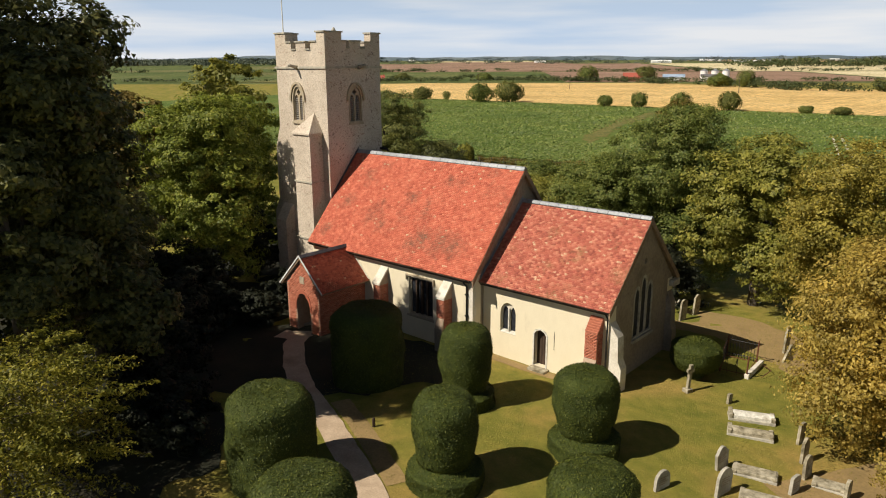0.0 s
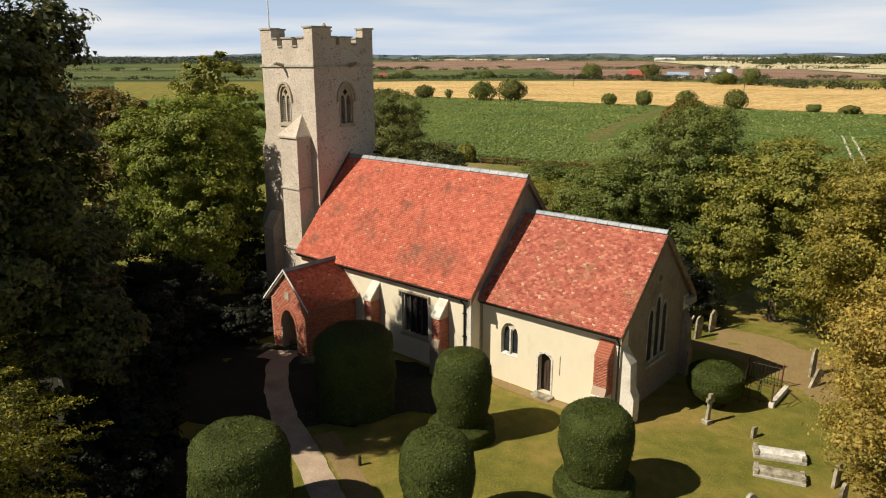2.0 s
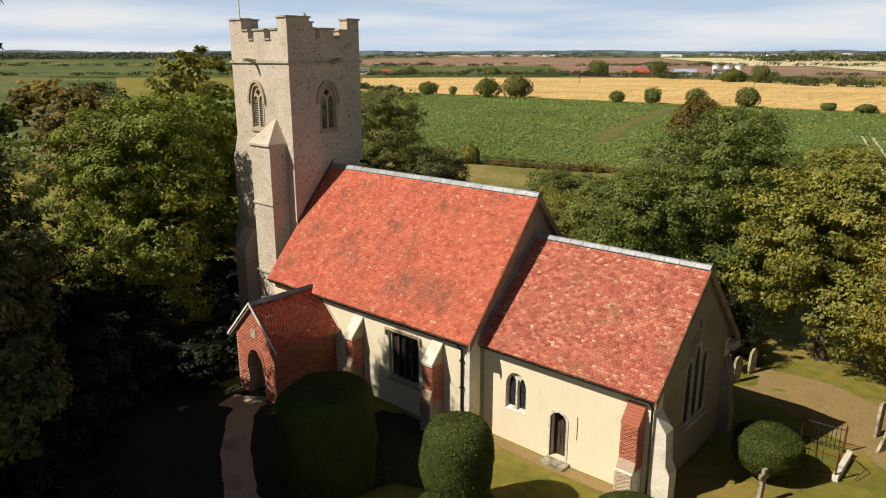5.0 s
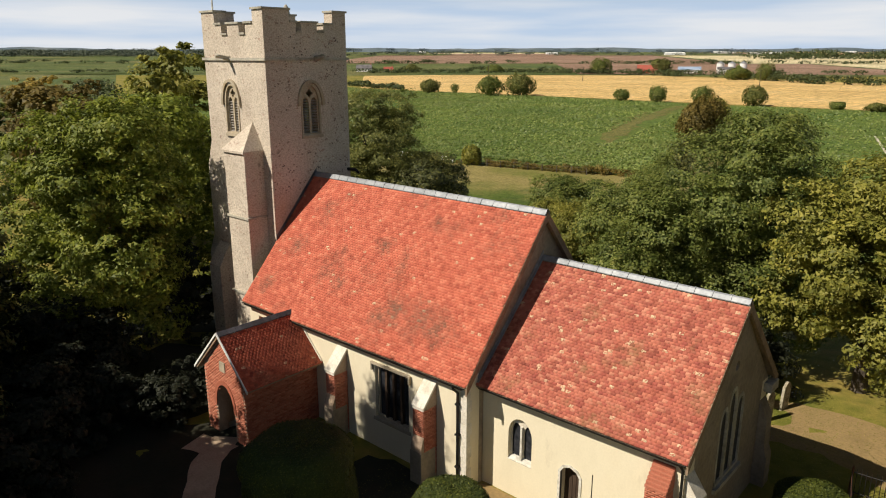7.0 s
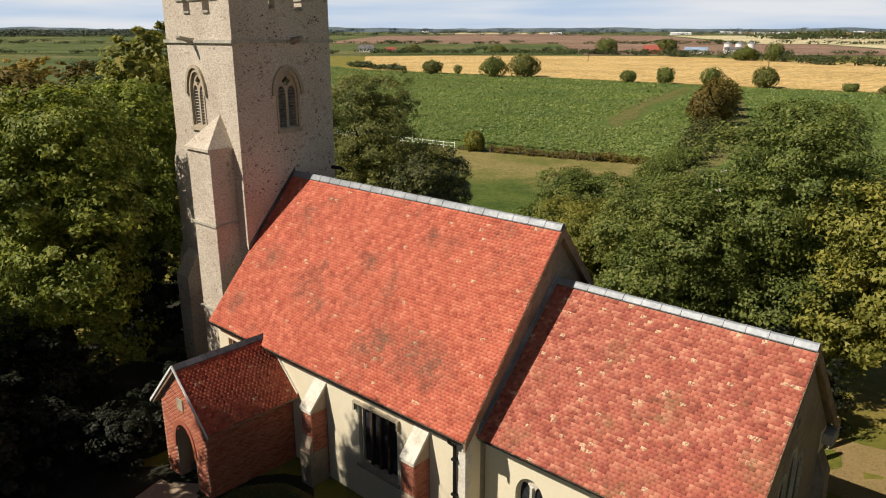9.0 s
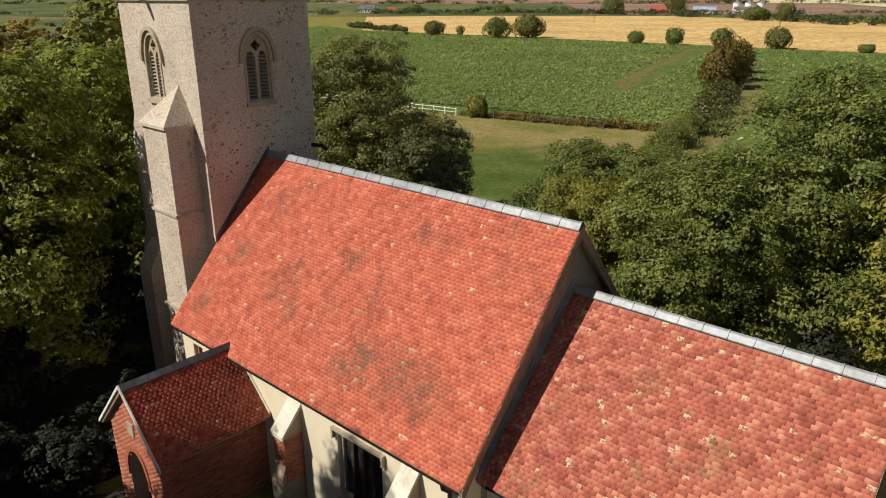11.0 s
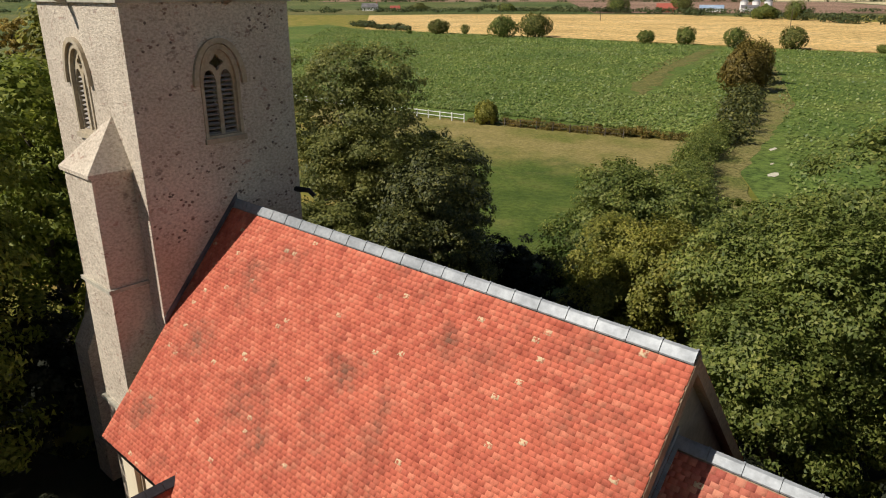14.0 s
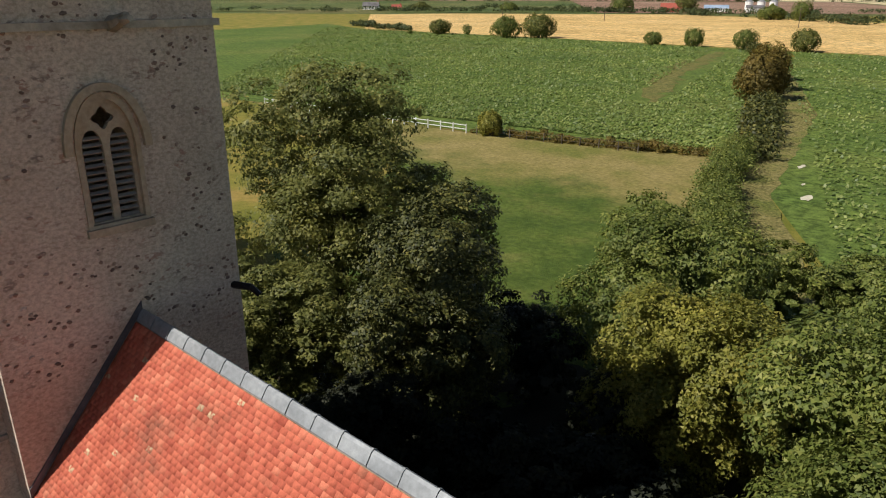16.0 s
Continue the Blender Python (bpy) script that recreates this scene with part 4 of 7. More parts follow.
prism(bm, [(PX - PXH, PE_Z - k), (PX, PR_Z - k), (PX + PXH, PE_Z - k), (PX + PXH, PE_Z - k - 0.1), (PX, PR_Z - k - 0.16), (PX - PXH, PE_Z - k - 0.1)], lambda u, w, d: (u, PY0 + d, w), PY1 - PY0 - 0.02)
porch_roof = part("roof", bm, M_BARGE, porch, "dark red clay-tiled porch roof")
for s in (-1, 1):
    bm = bmesh.new()
    prism(bm, [(PX + s * (PXH + 0.1), PE_Z - 0.02), (PX, PR_Z + 0.06), (PX, PR_Z - 0.04), (PX + s * (PXH + 0.1), PE_Z - 0.13)], lambda u, w, d: (u, PY0 - 0.05 + d, w), 0.05)
    part("bargeboard", bm, M_WOOD_WHITE, porch, "white-painted bargeboard")
    bm = bmesh.new()
    prism(bm, [(PX + s * PXH, PE_Z + 0.0), (PX, PR_Z + 0.02), (PX, PR_Z + 0.1), (PX + s * PXH, PE_Z + 0.08)], lambda u, w, d: (u, PY1 - 0.07 + d, w), 0.065)
    part("mortar_fillet", bm, M_STONE, porch, "pale mortar fillet against the nave wall")


def inside(u, w):
    """Whether a brick centre lies on the porch front, clear of the doorway."""
    if abs(u - PX) > 1.44 or w > PR_Z - 0.3 - abs(u - PX) * 1.12:
        return False
    return not (abs(u - PX) < 0.7 and w < 1.45) and not (w >= 1.45 and w < 2.42 - 0.75 * abs(u - PX) and abs(u - PX) < 0.68)


vs, fs = [], []
row, w = 0, -0.05
while w < PR_Z:
    u = PX - 1.45 - (0.11 if row % 2 else 0)
    while u < PX + 1.45:
        if inside(u + 0.11, w + 0.04):
            a, b, o, n = max(u, PX - 1.45), min(u + 0.214, PX + 1.45), -7.915 - rng0.random() * 0.006, len(vs)
            vs += [(a, -7.9, w), (b, -7.9, w), (b, -7.9, w + 0.064), (a, -7.9, w + 0.064), (a, o, w), (b, o, w), (b, o, w + 0.064), (a, o, w + 0.064)]
            fs += [(n + 4, n + 5, n + 6, n + 7), (n, n + 1, n + 5, n + 4), (n + 1, n + 2, n + 6, n + 5), (n + 2, n + 3, n + 7, n + 6), (n + 3, n, n + 4, n + 7)]
        u += 0.225
    w += 0.075
    row += 1
tagged(part("brick_face", quads("bricks", vs, M_BRICK, fs), M_BRICK, front), kind="stuff")
side = part("side_bricks", bricks_on(-7.9, -4.32, -0.05, PE_Z + 0.05, lambda u, w, d: (PX + 1.45 - d, u, w), rng0), M_BRICK, porch)
tagged(side, kind="stuff")
part("window", boxed(PX + 1.2, PX + 1.25, -6.35, -5.85, 1.15, 2.0), M_GLASS, porch, "small dark porch window")
o, i = arch(PX, 0.78, 1.3, 1.45, 2.55, 7), arch(PX, 0.63, 1.3, 1.45, 2.36, 7)
part("door_arch", slab(o[1:] + [o[0]] + [i[0]] + i[:1:-1] + [i[1]], [], lambda u, w, d: (u, -7.95 + d, w), 0.1), M_BRICK, porch, "brick doorway arch")
tagged(part("plaque", boxed(PX - 0.2, PX + 0.2, -7.96, -7.9, 2.95, 3.4, 0.02), M_BUFF, porch), "small stone niche over the doorway")


# ---- roof coverings ----
def tile_rows(x0, x1, foot, head, rng, w=0.165, gauge=0.105, rows=None):
    """Corners of plain tiles in staggered courses from foot to head (each a place in y, z)."""
    foot, head = np.array(foot), np.array(head)
    run = head - foot
    n = int(np.linalg.norm(run) / gauge)
    up = run / np.linalg.norm(run)
    out = np.array((-up[1], up[0])) * (1 if up[0] > 0 else -1)
    if out[1] < 0:
        out = -out
    boxes = []
    for r in range(n):
        s0 = r * gauge - 0.02
        x = x0 - (w / 2 if r % 2 else 0) - rng.random() * 0.05
        while x < x1 - 0.02:
            a, b = max(x + 0.0004, x0), min(x + w - 0.0004, x1)
            if b - a > 0.03:
                t0, t1 = 0.016 + rng.random() * 0.006, 0.0105 + rng.random() * 0.002
                skew = (rng.random() - 0.5) * 0.012
                e0 = foot + up * (s0 + (rng.random() - 0.5) * 0.012)
                e1 = foot + up * min(s0 + gauge * 1.25, np.linalg.norm(run))
                boxes.append((r, a, b, e0 + out * t0, e1 + out * t1, e0 + out * (t0 - 0.010) + up * skew * 0, skew))
            x += w
    return boxes, out


def tile_verts(b, flip=None):
    _, x0, x1, e0, e1, d0, skew = b
    p = [(x0, *e0), (x1, e0[0], e0[1] + skew * 0.3), (x1, *e1), (x0, *e1), (x0, *d0), (x1, *d0), (x1, e1[0], e1[1] - 0.016), (x0, e1[0], e1[1] - 0.016)]
    return [flip(q) for q in p] if flip else p


TILE_FACES = ((0, 1, 2, 3), (4, 5, 1, 0), (5, 6, 2, 1), (7, 4, 0, 3))


def tile_mesh(name, boxes, mat, flip=None):
    vs, fs = [], []
    for b in boxes:
        n = len(vs)
        vs += tile_verts(b, flip)
        fs += [tuple(n + i for i in q) for q in TILE_FACES]
    return quads(name, vs, mat, fs)


def ridge_pieces(parent, x0, x1, y, z, slope, piece, mat, rng, wing=0.15, joint=True):
    n = max(1, round((x1 - x0) / piece))
    step = (x1 - x0) / n
    for i in range(n):
        a, b = x0 + i * step, x0 + (i + 1) * step - 0.008
        bm = bmesh.new()
        h = z + 0.055 + rng.random() * 0.008
        prof = [(-wing, h - wing * slope - 0.0), (-0.05, h - 0.02), (0, h + 0.012), (0.05, h - 0.02), (wing, h - wing * slope), (wing, h - wing * slope - 0.03), (0, h - 0.04), (-wing, h - wing * slope - 0.03)]
        prism(bm, prof, lambda u, w, d: (a + d, y + u, w), b - a)
        if joint:
            prof2 = [(u * 1.06, w + 0.016) for u, w in prof]
            prism(bm, prof2, lambda u, w, d: (b - 0.035 + d, y + u, w), 0.035)
        part("ridge_piece", bm, mat, parent)


rt = random.Random(11)
slope_n = (NR_Z - NE_Z) / NE_Y
nave_tiles, _ = tile_rows(NX0, NX1, (-NE_Y - 0.04, NE_Z - 0.05), (-0.1, NR_Z - 0.12), rt)
near = [b for b in nave_tiles if 52 <= b[0] < 66 and -3.6 < b[1] and b[2] < -0.1]
near = near[:300]
chosen = set(id(b) for b in near)
tagged(part("tiles", tile_mesh("tiles", [b for b in nave_tiles if id(b) not in chosen], M_TILE_NAVE), M_TILE_NAVE, nave_roof), kind="stuff")
north_tiles, _ = tile_rows(NX0, NX1, (-NE_Y - 0.04, NE_Z - 0.05), (-0.1, NR_Z - 0.12), rt, 0.33, 0.21)
tagged(part("tiles", tile_mesh("tiles", north_tiles, M_TILE_NAVE, lambda q: (q[0], -q[1], q[2])), M_TILE_NAVE, nave_roof), kind="stuff")
ch_tiles, _ = tile_rows(CX0 + 0.02, CX1, (CE_S - 0.04, CE_Z - 0.05), (CR_Y - 0.1, CR_Z - 0.12), rt)
tagged(part("tiles", tile_mesh("tiles", ch_tiles, M_TILE_CHANCEL), M_TILE_CHANCEL, chancel_roof), kind="stuff")
ch_tiles, _ = tile_rows(CX0 + 0.02, CX1, (CE_S - 0.04, CE_Z - 0.05), (CR_Y - 0.1, CR_Z - 0.12), rt, 0.33, 0.21)
tagged(part("tiles", tile_mesh("tiles", ch_tiles, M_TILE_CHANCEL, lambda q: (q[0], 2 * CR_Y - q[1], q[2])), M_TILE_CHANCEL, chancel_roof), kind="stuff")
for s in (1, -1):
    pt, _ = tile_rows(PY0 + 0.02, PY1, (-PXH - 0.03, PE_Z - 0.05), (-0.06, PR_Z - 0.1), rt)
    tagged(part("tiles", tile_mesh("tiles", pt, M_TILE_PORCH, lambda q: (PX - s * q[1], q[0], q[2])), M_TILE_PORCH, porch_roof), kind="stuff")
ridge_pieces(nave_roof, NX0, NX1, 0, NR_Z, slope_n, 0.62, M_LEAD, rt)
ridge_pieces(chancel_roof, CX0 + 0.02, CX1, CR_Y, CR_Z, (CR_Z - CE_Z) / 3.96, 0.6, M_LEAD, rt)
n = 9
for i in range(n):
    a = PY0 + 0.02 + i * (PY1 - PY0 - 0.04) / n
    bm = bmesh.new()
    h = PR_Z + 0.06
    prism(bm, [(PX - 0.15, h - 0.15), (PX, h), (PX + 0.15, h - 0.15), (PX + 0.15, h - 0.19), (PX, h - 0.05), (PX - 0.15, h - 0.19)], lambda u, w, d: (u, a + d, w), (PY1 - PY0 - 0.04) / n - 0.015)
    part("ridge_piece", bm, M_LEAD_DARK, porch_roof)
# stepped lead where the chancel roof meets the nave gable
for i in range(11):
    a, b = i / 11, (i + 1) / 11 - 0.006
    ya, yb = CE_S + (CR_Y - CE_S) * a, CE_S + (CR_Y - CE_S) * b
    za, zb = CE_Z + (CR_Z - CE_Z) * a + 0.035, CE_Z + (CR_Z - CE_Z) * b + 0.05
    part("lead_step", prism(bmesh.new(), [(ya, za), (yb, zb), (yb, zb + 0.03), (ya, za + 0.03)], lambda u, w, d: (0.49 + d, u, w), 0.075), M_LEAD, chancel_roof)
# verges and abutments: dark mortar along the gable edges, lead flashing against the walls
for x, y, sl, z0, yf, parent in ((NX1, 0, slope_n, NR_Z, NE_Y, nave_roof), (CX1, CR_Y, (CR_Z - CE_Z) / 3.96, CR_Z, 3.96, chancel_roof)):
    for s in (-1, 1):
        bm = bmesh.new()
        prism(bm, [(y, z0 - 0.02), (y + s * (yf + 0.02), z0 - 0.02 - sl * (yf + 0.02)), (y + s * (yf + 0.02), z0 - 0.36 - sl * (yf + 0.02)), (y, z0 - 0.36)], lambda u, w, d: (x - 0.06 + d, u, w), 0.075)
        part("verge", bm, M_BARGE, parent)
part("flashing", prism(bmesh.new(), [(CE_S + 0.1, CE_Z + 0.09), (CR_Y, CR_Z + 0.08), (CR_Y, CR_Z + 0.24), (CE_S + 0.1, CE_Z + 0.25)], lambda u, w, d: (0.452 + d, u, w), 0.03), M_LEAD, chancel_roof)
part("flashing", prism(bmesh.new(), [(TY0, NR_Z - slope_n * 2.57 + 0.06), (0, NR_Z + 0.06), (0, NR_Z + 0.24), (TY0, NR_Z - slope_n * 2.57 + 0.24)], lambda u, w, d: (TX1 + 0.004 + d, u, w), 0.03), M_LEAD_DARK, nave_roof)
tile_me = {}
for b in near:
    vs = tile_verts(b)
    c = np.mean(np.array(vs), axis=0)
    key = round((b[2] - b[1]) / 0.01)
    if key not in tile_me:
        tile_me[key] = quads("tile", np.array(vs) - c, M_TILE_NAVE_ONE, TILE_FACES)
    ob = new("tile", tile_me[key])
    ob.parent = nave_roof
    ob.location = c

# flints standing proud of the tower's east wall
def flint_tone():
    m, nt, p = blank("knapped flint", 0.6, 0, 0.4)
    rnd = nt.nodes.new("ShaderNodeObjectInfo").outputs["Random"]
    col = ramp(nt, rnd, [(0.0, (0.12, 0.09, 0.075)), (0.4, (0.23, 0.15, 0.11)), (0.75, (0.34, 0.26, 0.2)), (1.0, (0.52, 0.45, 0.37))])
    f = noise_at(nt, 26, 4)
    nt.links.new(mixc(nt, 0.6, col, ramp(nt, f, [(0.3, (0.6, 0.6, 0.6)), (0.7, (1.3, 1.3, 1.3))]), "MULTIPLY"), p.inputs["Base Color"])
    bump(nt, p, f, 0.5, 0.01)
    return m


M_KNAP = flint_tone()
rk = random.Random(31)
shapes = []
for i in range(5):
    bm = bmesh.new()
    bmesh.ops.create_icosphere(bm, subdivisions=1, radius=1.0)
    for v in bm.verts:
        v.co *= rk.uniform(0.75, 1.2)
    shapes.append(to_mesh("flint", bm, M_KNAP))
made = 0
while made < 290:
    y, z = rk.uniform(TY0 + 0.1, TY1 - 0.1), rk.uniform(9.0, 16.2)
    if abs(y - EW) < 0.9 and 11.4 < z < 14.5 or noise.noise(Vector((y * 1.1, z * 1.9, 7.3))) < rk.uniform(-0.25, 0.5) or z < NR_Z - slope_n * abs(y) + 0.4:
        continue
    ob = new("flint", shapes[made % 5])
    ob.parent = east_wall
    r = rk.uniform(0.02, 0.046)
    ob.matrix_basis = Matrix.LocRotScale((TX1 + 0.002, y, z), Euler((rk.uniform(-0.5, 0.5), 0, 0)), (0.03, r * rk.uniform(1.0, 1.7), r))
    made += 1

# ---- trees ----
def tree(name, x, y, top, spread, mat, seed, label, leaves=16000, leaf=0.2, base=1.5, slim=0.55, tall=0.5, droop=0.0, trunk=0.28, lobes=9, category="tree", fill=0.35, group=""):
    """Tapered trunk and limbs under a crown of leaf clumps gathered in uneven lobes."""
    rng = np.random.default_rng(seed)
    leaves, leaf = int(leaves * 1.6), leaf * 0.86
    z0 = rise(x, y)
    t = thing(name, x, y, z0, label, category, group)
    low = z0 + base
    mid = (low + top) / 2
    half = (top - low) / 2
    cs, rs = [], []
    for i in range(lobes):
        a = 2.4 * i + rng.random() * 0.9
        h = -0.75 + 1.5 * (i + 0.5) / lobes
        r = spread * (0.62 * math.sqrt(max(1 - h * h * tall * 1.3, 0.1))) * (0.75 + 0.4 * rng.random())
        cs.append((x + r * math.cos(a), y + r * math.sin(a), mid + h * half))
        rs.append(spread * (0.40 + 0.16 * rng.random()))
    cs.append((x, y, top - spread * 0.42))
    rs.append(spread * 0.42)
    cs.append((x, y, mid))
    rs.append(spread * 0.62)
    cs, rs = np.array(cs), np.array(rs)
    hz = np.minimum(rs, half * 0.6)
    # clumps on the lobes
    share = rs ** 2 / np.sum(rs ** 2)
    per = 90
    nclump = max(leaves // per, 10)
    which = rng.choice(len(cs), nclump, p=share)
    d = unit(rng.normal(size=(nclump, 3)) + np.array((0, 0, 0.35)))
    depth = np.where(rng.random(nclump) < fill, rng.random(nclump) ** 0.6, 0.86 + 0.22 * rng.random(nclump))
    cc = cs[which] + d * np.stack((rs[which], rs[which], hz[which]), axis=1) * depth[:, None]
    cc[:, 2] = np.clip(cc[:, 2], low - 0.3, top)
    cr = spread * (0.07 + 0.09 * rng.random(nclump))
    idx = np.repeat(np.arange(nclump), per)
    n = len(idx)
    off = unit(rng.normal(size=(n, 3))) * (rng.random((n, 1)) ** 0.45)
    at = cc[idx] + off * cr[idx][:, None] * np.array((1.25, 1.25, 0.75))
    if droop:
        at[:, 2] -= droop * (np.linalg.norm(at[:, :2] - np.array((x, y)), axis=1) / spread) ** 2
    gaps = rng.random(n) > 0.1
    at, idx, off = at[gaps], idx[gaps], off[gaps]
    facing = 0.8 * d[idx] + 0.55 * off + np.array((0, 0, 0.45)) + 0.42 * rng.normal(size=(len(at), 3))
    size = leaf * (0.65 + 0.7 * rng.random(len(at)))
    at[:, 2] = np.maximum(at[:, 2], z0 + 0.15)
    part("crown", blade_mesh("crown", at, facing, size, mat, rng, slim + 0.2), mat, t)
    rr = random.Random(seed)
    tip = top - spread * 0.5
    bm = bmesh.new()
    lean = [(x, y, z0 - 0.2)] + [(x + rr.uniform(-0.2, 0.2) * i, y + rr.uniform(-0.2, 0.2) * i, z0 + (tip - z0) * i / 4) for i in range(1, 5)]
    tube(bm, lean, [trunk * 1.35, trunk, trunk * 0.8, trunk * 0.5, trunk * 0.15], 8)
    part("trunk", bm, M_BARK, t)
    for i in range(min(lobes, 7)):
        c = Vector(cs[i])
        s = Vector(lean[1 + (i % 3)])
        bm = bmesh.new()
        m1 = s.lerp(c, 0.5) + Vector((0, 0, 0.25 * (c - s).length * 0.3))
        tube(bm, [s, m1, c], [trunk * 0.45, trunk * 0.28, trunk * 0.08], 6)
        part("limb", bm, M_BARK, t)
    return t


